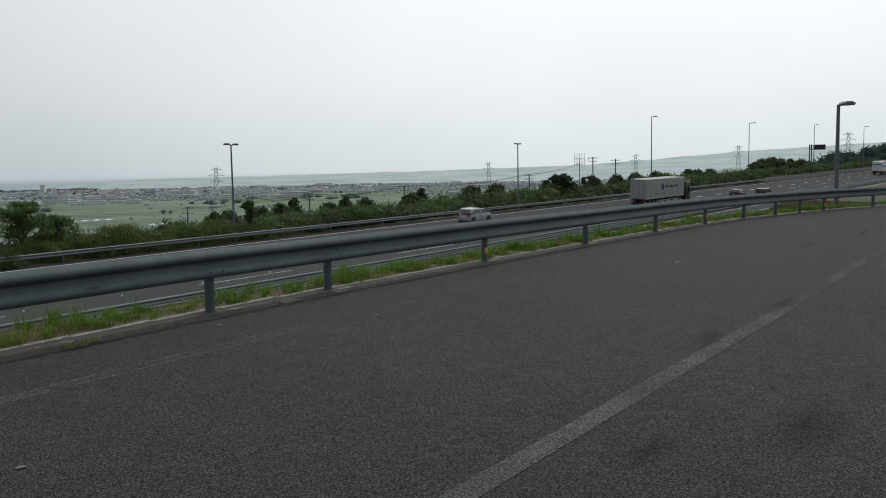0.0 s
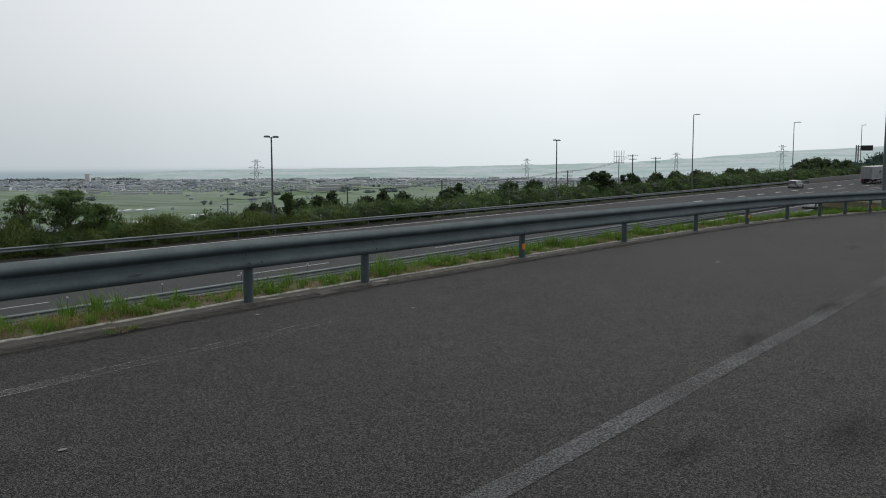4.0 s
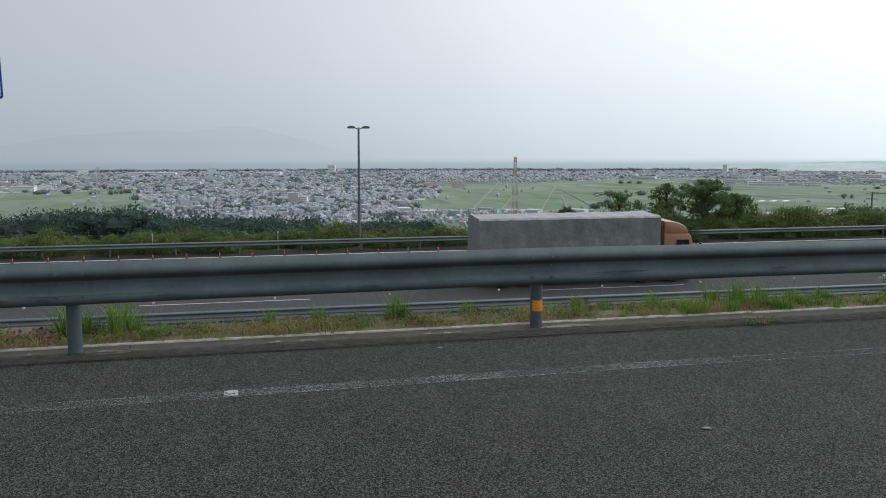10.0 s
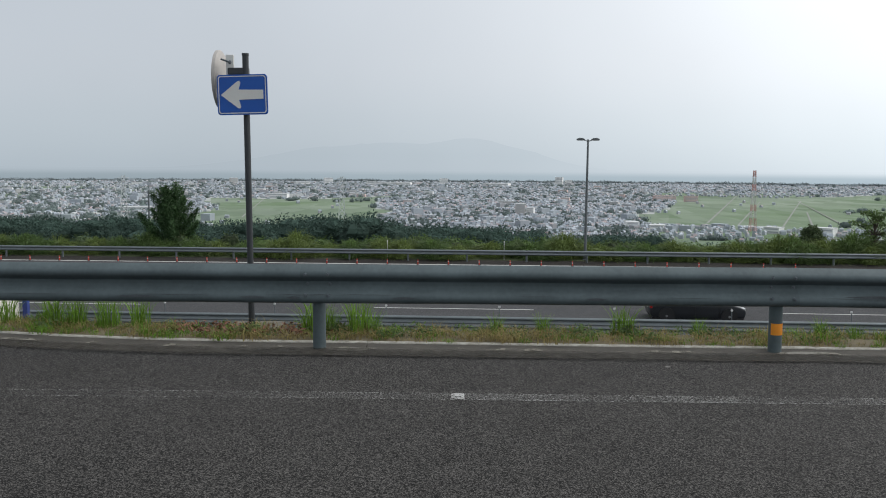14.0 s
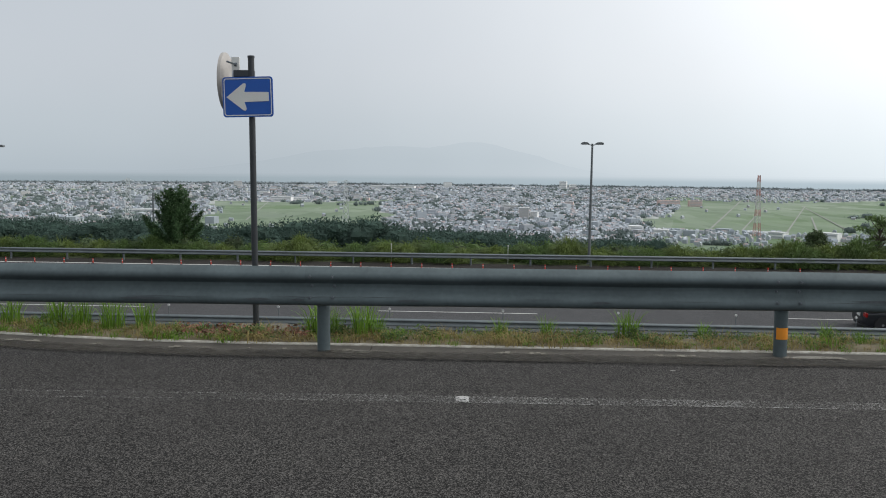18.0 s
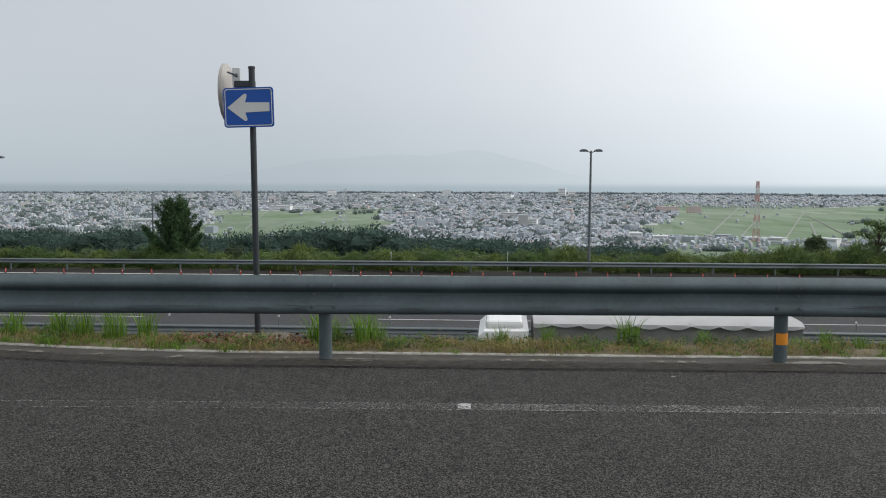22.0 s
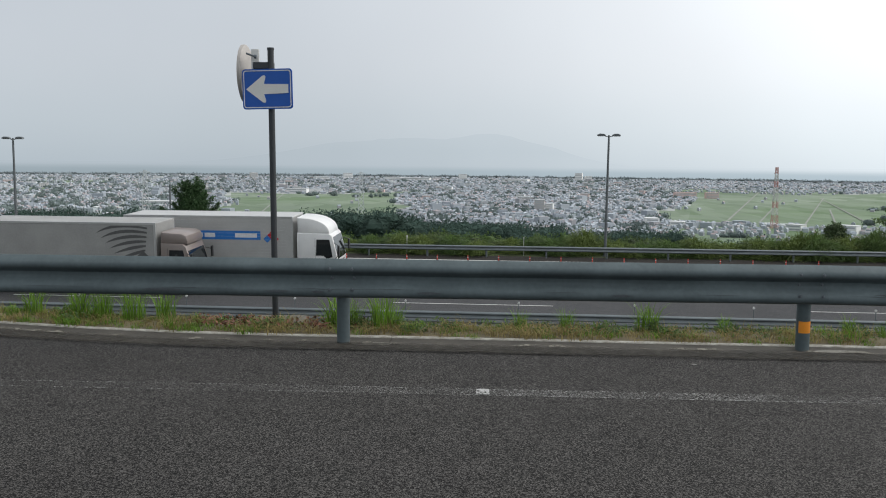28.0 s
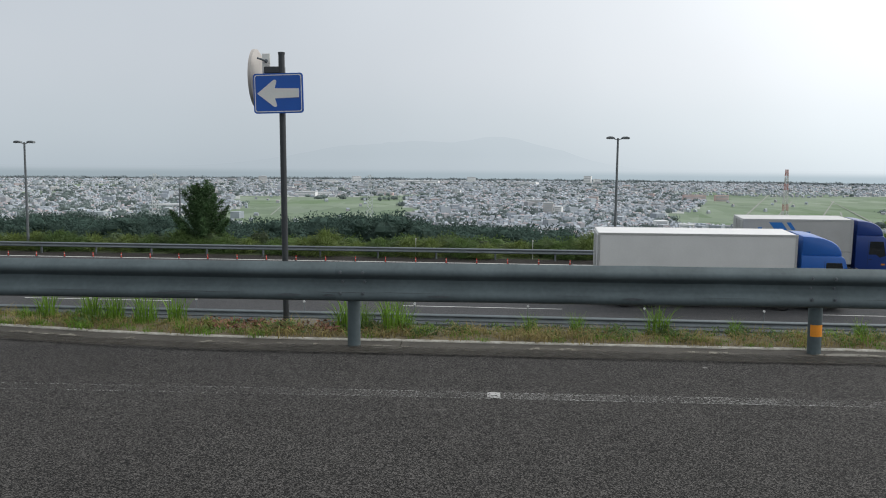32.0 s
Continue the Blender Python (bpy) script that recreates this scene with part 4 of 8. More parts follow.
near_rail()
far_rail = road_rail("guardrail", "grey steel guard rail along the far shoulder of the motorway", -86.4, 205.6, FAR_RAIL, 0.78, False)
median_rail = road_rail("guardrail", "grey steel median guard rail between the carriageways", -86.4, 421.6, MEDIAN, 0.82, False)
# a second, lower beam on the median rail
low_me = finish("lower_beam", beam_bm(4.02), M["rail_far"], True)
for i in range(127):
    s = -86.4 + 4 * i
    a = rd(s, MEDIAN)
    b = new("lower_beam", low_me)
    b.parent = median_rail
    b.matrix_basis = pose(a.x, a.y, a.z, 0, -math.degrees(math.asin((rd(s + 4, MEDIAN).z - a.z) / 4)), math.degrees(heading(s + 2))) @ pose(0, -0.075, 0.12, 0, 0, 0)


def parapet():
    bm = bmesh.new()
    prev = None
    for s in frange(205.6, 720, 6):
        cur = [bm.verts.new(rd(s, o, h)) for o, h in ((14.9, -0.2), (14.9, 1.0), (15.2, 1.0), (15.2, -0.2))]
        if prev:
            for j in range(3):
                bm.faces.new((prev[j], cur[j], cur[j + 1], prev[j + 1]))
        else:
            bm.faces.new(cur)
        prev = cur
    bm.faces.new(prev[::-1])
    bmesh.ops.recalc_face_normals(bm, faces=bm.faces[:])
    tagged(part("wall_parapet", bm, M["concrete"]), "pale concrete parapet wall beside the motorway", "wall", kind="structure")


parapet()


def markers():
    """Red lane delineators on the edge line, and cat's-eye studs on stalks by the lane."""
    root = thing("lane_marker", "small red flexible lane marker post on the white line", "marker post", "lane markers along the edge line")
    bm = bmesh.new()
    cyl(bm, (0, 0, 0), (0, 0, 0.03), 0.10, 12, 0.07)
    part("base", bm, M["black"], root)
    bm = bmesh.new()
    cyl(bm, (0, 0, 0.03), (0, 0, 0.33), 0.037, 10, 0.032)
    part("stem", bm, M["cone_red"], root)
    bm = bmesh.new()
    cyl(bm, (0, 0, 0.19), (0, 0, 0.23), 0.0385, 10)
    part("band", bm, M["white_film"], root)
    root.matrix_basis = rd_pose(-44.0, EDGE_LINE)
    for i in range(1, 34):
        copy_thing(root, rd_pose(-44.0 + 2.02 * i, EDGE_LINE + 0.02 * math.sin(i * 2.3), 0.0) @ pose(0, 0, 0, random.uniform(-4, 4), random.uniform(-4, 4), 0))
    # delineators on the median rail
    root = thing("delineator", "round white reflector on a thin stalk above the median rail", "delineator", "reflectors on the median")
    bm = bmesh.new()
    cyl(bm, (0, 0, 0), (0, 0, 0.42), 0.018, 8)
    part("stalk", bm, M["rail_far"], root)
    bm = bmesh.new()
    cyl(bm, (0, -0.02, 0.45), (0, 0.02, 0.45), 0.05, 14)
    part("reflector", bm, M["white_film"], root)
    root.matrix_basis = rd_pose(-26.3, MEDIAN + 0.15, 0.75)
    for i in range(1, 30):
        copy_thing(root, rd_pose(-26.3 + 5.0 * i, MEDIAN + 0.15, 0.75))


markers()


# ---- lamps, signs and masts ----
def twin_lamp(s, top, o=16.2):
    base = rd(s, o)
    h = top - base.z + 0.05
    root = thing("street_lamp", "grey twin-arm street lamp on a tall tapered steel pole", "street lamp", "twin lamps along the shoulder")
    bm = bmesh.new()
    cyl(bm, (0, 0, -0.3), (0, 0, h), 0.105, 12, 0.065)
    box(bm, -0.18, 0.18, -0.18, 0.18, -0.3, 0.05, 0.02)
    part("pole", bm, M["pole"], root, smooth=True)
    for sg in (-1, 1):
        bm = bmesh.new()
        cyl(bm, (0, 0, h - 0.12), (sg * 0.35, 0, h - 0.02), 0.03, 8)
        arm = part("arm", bm, M["pole"], root)
        bm = bmesh.new()
        prism(bm, [(sg * 0.22, h - 0.05), (sg * 0.78, h - 0.05), (sg * 0.76, h + 0.05), (sg * 0.6, h + 0.11), (sg * 0.36, h + 0.10), (sg * 0.22, h + 0.03)], -0.15, 0.15, 0.03)
        head = part("lamp_head", bm, M["pole"], arm)
        bm = bmesh.new()
        box(bm, sg * 0.34, sg * 0.72, -0.11, 0.11, h - 0.075, h - 0.045, 0.01)
        part("lens", bm, M["lamp_clear"], head)
    root.matrix_basis = pose(base.x, base.y, base.z, 0, random.uniform(-0.3, 0.3), math.degrees(heading(s)))


for s, top in ((-32.05, 3.08), (9.6, 3.6), (54.4, 4.12), (103.5, 4.85), (-75.0, 2.6)):
    twin_lamp(s, top)


def arm_lamp(place, top, reach, turn, r=0.11, label="tall grey street lamp with one short arm"):
    root = thing("street_lamp", label, "street lamp")
    h = top - place[2]
    bm = bmesh.new()
    cyl(bm, (0, 0, -0.5), (0, 0, h), r, 14, r * 0.62)
    part("pole", bm, M["pole"], root, smooth=True)
    bm = bmesh.new()
    cyl(bm, (0, 0, h - 0.05), (reach * 0.5, 0, h + 0.05), r * 0.5, 8)
    arm = part("arm", bm, M["pole"], root)
    bm = bmesh.new()
    k = max(1.0, reach)
    prism(bm, [(reach * 0.3, h - 0.04), (reach + 0.1, h - 0.02), (reach + 0.18 * k, h + 0.06), (reach, h + 0.13), (reach * 0.5, h + 0.12), (reach * 0.3, h + 0.05)], -0.16, 0.16, 0.03)
    part("lamp_head", bm, M["pole"], arm)
    root.matrix_basis = pose(*place, 0, 0, turn)


for s, top, rc in ((148.0, 10.3, 1.0), (198.8, 10.75, 1.4), (246.3, 11.7, 1.0), (292.0, 12.4, 1.4)):
    p = rd(s, 16.2)
    arm_lamp((p.x, p.y, p.z), top, rc, math.degrees(heading(s)) - 45)
arm_lamp((35.6, -4.33, -0.5), 3.72, 0.55, -38, 0.095, "grey car park lamp post with one flat head")


def one_way_sign():
    root = thing("one_way_sign", "blue one-way arrow sign with a convex mirror on a dark pole", "road sign")
    bm = bmesh.new()
    cyl(bm, (0, 0, -0.3), (0, 0, 2.67), 0.0305, 16)
    cyl(bm, (0, 0, 2.67), (0, 0, 2.69), 0.034, 16)
    part("pole", bm, M["pole_brown"], root, smooth=True)

    def rounded(x0, x1, z0, z1, r, n=5):
        out = []
        for cx, cz, a0 in ((x1 - r, z1 - r, 0), (x0 + r, z1 - r, 90), (x0 + r, z0 + r, 180), (x1 - r, z0 + r, 270)):
            out += [(cx + r * math.cos(radians(a0 + 90 * i / n)), cz + r * math.sin(radians(a0 + 90 * i / n))) for i in range(n + 1)]
        return out

    plate = new("sign_plate")
    plate.parent = root
    plate.matrix_basis = pose(-0.022, -0.05, 2.295, 0, -0.8, -4)

    def flat(name, outline, y, depth, m, label=""):
        bm = bmesh.new()
        prism(bm, outline, y - depth, y)
        return part(name, bm, m, plate, label)
    flat("backing", rounded(-0.245, 0.245, -0.19, 0.19, 0.03), 0.0, 0.012, M["sign_blue"], "blue sign plate")
    outer, inner = rounded(-0.232, 0.232, -0.177, 0.177, 0.024), rounded(-0.224, 0.224, -0.169, 0.169, 0.02)
    bm = bmesh.new()
    a = [bm.verts.new((x, -0.0150, z)) for x, z in outer]
    b = [bm.verts.new((x, -0.0150, z)) for x, z in inner]
    for i in range(len(a)):
        j = (i + 1) % len(a)
        bm.faces.new((a[i], a[j], b[j], b[i]))
    part("border", bm, M["sign_white"], plate, "white border line")
    ar = [(-0.208, 0.0), (-0.045, 0.126), (-0.026, 0.130), (-0.015, 0.118), (-0.018, 0.10), (-0.034, 0.048), (0.205, 0.042), (0.205, -0.042), (-0.034, -0.048), (-0.018, -0.10), (-0.015, -0.118), (-0.026, -0.130), (-0.045, -0.126)]
    bm = bmesh.new()
    prism(bm, ar, -0.0165, -0.0125)
    part("arrow", bm, M["sign_white"], plate, "white arrow pointing left")
    for dz in (-0.12, 0.12):
        bm = bmesh.new()
        box(bm, -0.05, 0.05, -0.055, 0.045, 2.29 + dz - 0.02, 2.29 + dz + 0.02, 0.008)
        part("clamp", bm, M["pole_brown"], root)
    # convex mirror seen from behind and from the side
    mir = new("mirror_head")
    mir.parent = root
    mir.matrix_basis = pose(-0.30, 0.25, 2.47, 0, 0, 1)
    bm = bmesh.new()
    prev = None
    for i, (x, r) in enumerate(((0.055, 0.03), (0.05, 0.16), (0.03, 0.24), (0.0, 0.285), (-0.03, 0.285))):
        cur = [bm.verts.new((x, r * math.cos(2 * math.pi * k / 32), r * math.sin(2 * math.pi * k / 32))) for k in range(32)]
        if prev:
            for k in range(32):
                bm.faces.new((prev[k], prev[(k + 1) % 32], cur[(k + 1) % 32], cur[k]))
        else:
            bm.faces.new(cur)
        prev = cur
    bmesh.ops.recalc_face_normals(bm, faces=bm.faces[:])
    part("shell", bm, M["mirror_back"], mir, "cream mirror back shell", True)
    bm = bmesh.new()
    prev = None
    for x, r in ((-0.062, 0.001), (-0.055, 0.11), (-0.04, 0.2), (-0.02, 0.275)):
        cur = [bm.verts.new((x, r * math.cos(2 * math.pi * k / 32), r * math.sin(2 * math.pi * k / 32))) for k in range(32)]
        if prev:
            for k in range(32):
                bm.faces.new((prev[k], cur[k], cur[(k + 1) % 32], prev[(k + 1) % 32]))
        prev = cur
    part("mirror_face", bm, M["mirror"], mir, "convex mirror glass", True)
    bm = bmesh.new()
    box(bm, -0.19, -0.115, 0.0, 0.03, 2.49, 2.68, 0.004)
    part("bracket_plate", bm, M["sign_white"], root, "pale grey bracket plate")
    bm = bmesh.new()
    box(bm, -0.17, 0.03, -0.02, 0.035, 2.49, 2.555, 0.008)
    part("arm", bm, M["pole_brown"], root)
    bm = bmesh.new()
    cyl(bm, (-0.23, -0.02, 2.635), (-0.13, -0.03, 2.60), 0.009, 8)
    cyl(bm, (-0.15, -0.035, 2.605), (-0.13, -0.035, 2.602), 0.018, 10)
    part("stay", bm, M["bolt"], root)
    root.matrix_basis = pose(-0.806, 0.885, -0.02, 0, -0.5, 0)
    bm = bmesh.new()
    box(bm, -0.22, 0.30, -0.16, 0.22, -0.2, 0.035, 0.02)
    ob = part("sign_footing", bm, M["footing"])
    tagged(ob, "weathered concrete footing of the sign pole", "footing")
    ob.matrix_basis = pose(-0.806, 0.885, 0.0, 0, 0, 4)


one_way_sign()


def message_board():
    p = rd(249.0, 15.6)
    root = thing("message_board", "dark electronic message board on a tall post", "road sign", m=pose(p.x, p.y, p.z, 0, 0, math.degrees(heading(249)) - 78))
    for x in (-2.5, -2.0):
        bm = bmesh.new()
        cyl(bm, (x, 0, -0.3), (x, 0, 8.6), 0.16, 10)
        part("post", bm, M["pole"], root)
    bm = bmesh.new()
    for z in (7.3, 8.2):
        cyl(bm, (-2.5, 0, z), (-1.4, 0, z), 0.1, 8)
    part("arm", bm, M["pole"], root)
    bm = bmesh.new()
    box(bm, -1.5, 1.5, -0.25, 0.25, 7.1, 8.5, 0.06)
    part("board", bm, M["black"], root, "black display panel")


message_board()


def lattice(name, label, category, h, w0, w1, arms, m, m2=None, bands=0, group="", stout=0.0055):
    """A lattice mast of angle steel: four legs, braces, arms."""
    root = thing(name, label, category, group)
    n = 9
    lev = [(h * i / n, w0 + (w1 - w0) * (i / n) ** 0.8) for i in range(n + 1)]
    r = stout * h
    groups = {}
    for i in range(n):
        key = int(i * bands / n) if bands else 0
        bm = groups.setdefault(key, bmesh.new())
        (z0, a), (z1, b) = lev[i], lev[i + 1]
        for sx, sy in ((1, 1), (1, -1), (-1, 1), (-1, -1)):
            cyl(bm, (sx * a / 2, sy * a / 2, z0), (sx * b / 2, sy * b / 2, z1), r, 4)
        for s1, s2 in (((1, 1), (1, -1)), ((1, -1), (-1, -1)), ((-1, -1), (-1, 1)), ((-1, 1), (1, 1))):
            cyl(bm, (s1[0] * a / 2, s1[1] * a / 2, z0), (s2[0] * b / 2, s2[1] * b / 2, z1), r * 0.6, 4)
            cyl(bm, (s2[0] * a / 2, s2[1] * a / 2, z0), (s1[0] * b / 2, s1[1] * b / 2, z1), r * 0.6, 4)
    for key, bm in groups.items():
        part("frame", bm, (m, m2 or m)[key % 2], root)
    for z, ln in arms:
        bm = bmesh.new()
        cyl(bm, (-ln, 0, z), (ln, 0, z), r * 0.5, 4)
        cyl(bm, (-ln, 0, z), (0, 0, z + ln * 0.35), r * 0.4, 4)
        cyl(bm, (ln, 0, z), (0, 0, z + ln * 0.35), r * 0.4, 4)
        part("crossarm", bm, m, root)
    return root


def at_az(az, dist, z, turn=0.0):
    a = radians(az)
    z += plain_lift(dist)
    return pose(1.15 + dist * math.sin(a), -7.2 + dist * math.cos(a), z, 0, 0, turn)


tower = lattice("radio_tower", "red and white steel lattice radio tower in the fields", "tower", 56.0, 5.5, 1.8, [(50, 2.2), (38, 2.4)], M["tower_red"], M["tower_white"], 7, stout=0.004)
tower.matrix_basis = at_az(20.2, 810.0, -53.5)


def utility_pole(m, h, arms):
    root = thing("utility_pole", "grey concrete utility pole with crossarms and wires", "utility pole", "poles beyond the hedge")
    bm = bmesh.new()
    cyl(bm, (0, 0, -4), (0, 0, h), 0.17, 10, 0.12)
    part("pole", bm, M["pole"], root, smooth=True)
    for z, ln in arms:
        bm = bmesh.new()
        box(bm, -ln, ln, -0.045, 0.045, z - 0.045, z + 0.045)
        arm = part("crossarm", bm, M["pole"], root)
        for k in (-0.9, -0.45, 0.45, 0.9):
            bm = bmesh.new()
            cyl(bm, (k * ln, 0, z + 0.06), (k * ln, 0, z + 0.24), 0.045, 6)
            part("insulator", bm, M["white_film"], arm)
    root.matrix_basis = m


# ---- plants ----
def leaf_cloud(rng, n, rx, ry, rz, size, zc=0.0, lump=0.25, core=True, hull=0.72):
    """Many small leaf sprays set over a lumpy mound; returns vertices and faces."""
    u = rng.normal(size=(n, 3))
    u /= np.linalg.norm(u, axis=1)[:, None]
    ph = rng.uniform(0, 6.28, 6)
    lum = 1 + lump * (np.sin(3.1 * u[:, 0] * 2 + ph[0]) * np.sin(2.7 * u[:, 1] * 2 + ph[1]) + 0.7 * np.sin(5.3 * u[:, 2] * 2 + ph[2]) * np.sin(4.1 * u[:, 0] * 2 + ph[3]))
    rad = lum * rng.uniform(0.62, 1.06, n) ** 0.6
    c = u * rad[:, None] * np.array([rx, ry, rz])
    c[:, 2] += zc
    a = rng.normal(size=(n, 3))
    a /= np.linalg.norm(a, axis=1)[:, None]
    b = np.cross(a, u + 0.5 * rng.normal(size=(n, 3)))
    b /= np.linalg.norm(b, axis=1)[:, None] + 1e-9
    sz = size * rng.uniform(0.6, 1.5, n)[:, None]
    w = sz * 0.45
    v = np.concatenate([c - a * sz, c + b * w, c + a * sz, c - b * w], 1).reshape(-1, 3)
    f = [tuple(range(4 * i, 4 * i + 4)) for i in range(n)]
    verts = [tuple(p) for p in v]
    if core:
        k0, seg, rings = len(verts), 12, 6
        for j in range(rings + 1):
            th = math.pi * j / rings
            for i in range(seg):
                d = np.array([math.sin(th) * math.cos(2 * math.pi * i / seg), math.sin(th) * math.sin(2 * math.pi * i / seg), math.cos(th)])
                q = hull * (1 + lump * 0.8 * (math.sin(6.2 * d[0] + ph[0]) * math.sin(5.4 * d[1] + ph[1])))
                verts.append((d[0] * rx * q, d[1] * ry * q, d[2] * rz * q + zc))
        for j in range(rings):
            for i in range(seg):
                i2 = (i + 1) % seg
                f.append((k0 + j * seg + i, k0 + (j + 1) * seg + i, k0 + (j + 1) * seg + i2, k0 + j * seg + i2))
    return verts, f


def blades(rng, n, spread, h0, h1, width, droop, seg=4, base=None):
    """Grass blades that rise and bend; returns vertices and faces."""
    verts, faces = [], []
    for i in range(n):
        r = spread * math.sqrt(rng.uniform())
        a = rng.uniform(0, 6.28)
        x, y = (r * math.cos(a), r * math.sin(a)) if base is None else base(rng)[:2]
        z = 0.0 if base is None else base.z
        h = rng.uniform(h0, h1)
        az = rng.uniform(0, 6.28) if rng.uniform() < 0.5 else a
        dx, dy = math.cos(az), math.sin(az)
        bend = droop * rng.uniform(0.3, 1.2)
        k = len(verts)
        for j in range(seg + 1):
            t = j / seg
            out = h * bend * t * t
            up = h * (t - 0.55 * bend * t ** 2.4)
            w = width * (1 - t) ** 0.7 * 0.5 + 0.0006
            verts += [(x + dx * out - dy * w, y + dy * out + dx * w, z + up), (x + dx * out + dy * w, y + dy * out - dx * w, z + up)]
        faces += [(k + 2 * j, k + 2 * j + 1, k + 2 * j + 3, k + 2 * j + 2) for j in range(seg)]
    return verts, faces


def shift(vf, m):
    return [tuple(m @ Vector(p)) for p in vf[0]], vf[1]


def join(parts):
    verts, faces = [], []
    for v, f in parts:
        k = len(verts)
        verts += v
        faces += [tuple(i + k for i in q) for q in f]
    return verts, faces


rng = np.random.default_rng(7)
BUSHES = [mesh_of("crown", *leaf_cloud(rng, 1100, rng.uniform(0.9, 1.3), rng.uniform(0.7, 0.95), rng.uniform(0.62, 0.85), 0.055, 0.55, 0.3), M["leaf"] if i % 3 else M["leaf_dark"]) for i in range(6)]
def tussock(rng, n, rx, ry, rz, l0, l1, width):
    """A rounded mound of long grass: blades that spring from a dome and hang over."""
    verts, faces = [], []
    seg = 4
    for i in range(n):
        az, el = rng.uniform(0, 6.28), math.asin(rng.uniform(0.02, 1.0))
        u = Vector((math.cos(el) * math.cos(az), math.cos(el) * math.sin(az), math.sin(el)))
        lump = 1 + 0.10 * math.sin(3 * az + rx * 9) + 0.08 * math.sin(5 * az + 7 * el)
        p = Vector((u.x * rx, u.y * ry, u.z * rz)) * lump * rng.uniform(0.72, 0.95)
        d = (u + Vector((0, 0, 0.75)) + 0.35 * Vector(rng.normal(size=3))).normalized()
        side = d.cross(Vector((u.x, u.y, 0.01))).normalized()
        if side.length < 0.5:
            side = Vector((1, 0, 0))
        ln = rng.uniform(l0, l1)
        out = Vector((u.x, u.y, 0)) + 0.4 * Vector(rng.normal(size=3))
        out.z = 0
        k = len(verts)
        for j in range(seg + 1):
            t = j / seg
            q = p + d * ln * t + out * ln * 0.45 * t * t - Vector((0, 0, ln * 0.75 * t ** 2.3))
            w = side * (width * (1 - t) ** 0.6 * 0.5 + 0.001)
            verts += [tuple(q - w), tuple(q + w)]
        faces += [(k + 2 * j, k + 2 * j + 1, k + 2 * j + 3, k + 2 * j + 2) for j in range(seg)]
    k0, sg, rings = len(verts), 14, 6
    for j in range(rings + 1):
        th = 0.5 * math.pi * j / rings
        for i in range(sg):
            a = 2 * math.pi * i / sg
            lump = 0.74 * (1 + 0.10 * math.sin(3 * a + rx * 9))
            verts.append((math.sin(th) * math.cos(a) * rx * lump, math.sin(th) * math.sin(a) * ry * lump, math.cos(th) * rz * 0.78))
    for j in range(rings):
        for i in range(sg):
            i2 = (i + 1) % sg
            faces.append((k0 + j * sg + i, k0 + (j + 1) * sg + i, k0 + (j + 1) * sg + i2, k0 + j * sg + i2))
    return verts, faces


TUSSOCKS = [mesh_of("mound", *tussock(rng, 1500, rng.uniform(1.05, 1.5), rng.uniform(0.8, 1.0), rng.uniform(0.95, 1.2), 0.28, 0.62, 0.026), M["leaf_reed"] if i % 3 else M["leaf"]) for i in range(7)]
REEDS = [mesh_of("blades", *blades(rng, 420, 0.5, 1.1, 1.9, 0.022, 0.75, 6), M["leaf_reed"]) for i in range(3)]


def plant(name, me, label, category, m, group=""):
    ob = new(name, me)
    tagged(ob, label, category, group)
    ob.matrix_basis = m
    return ob


def verge_z(s, o):
    return profile(s) + CANT * 16.2 + (0.05 if o < 20 else -0.2)


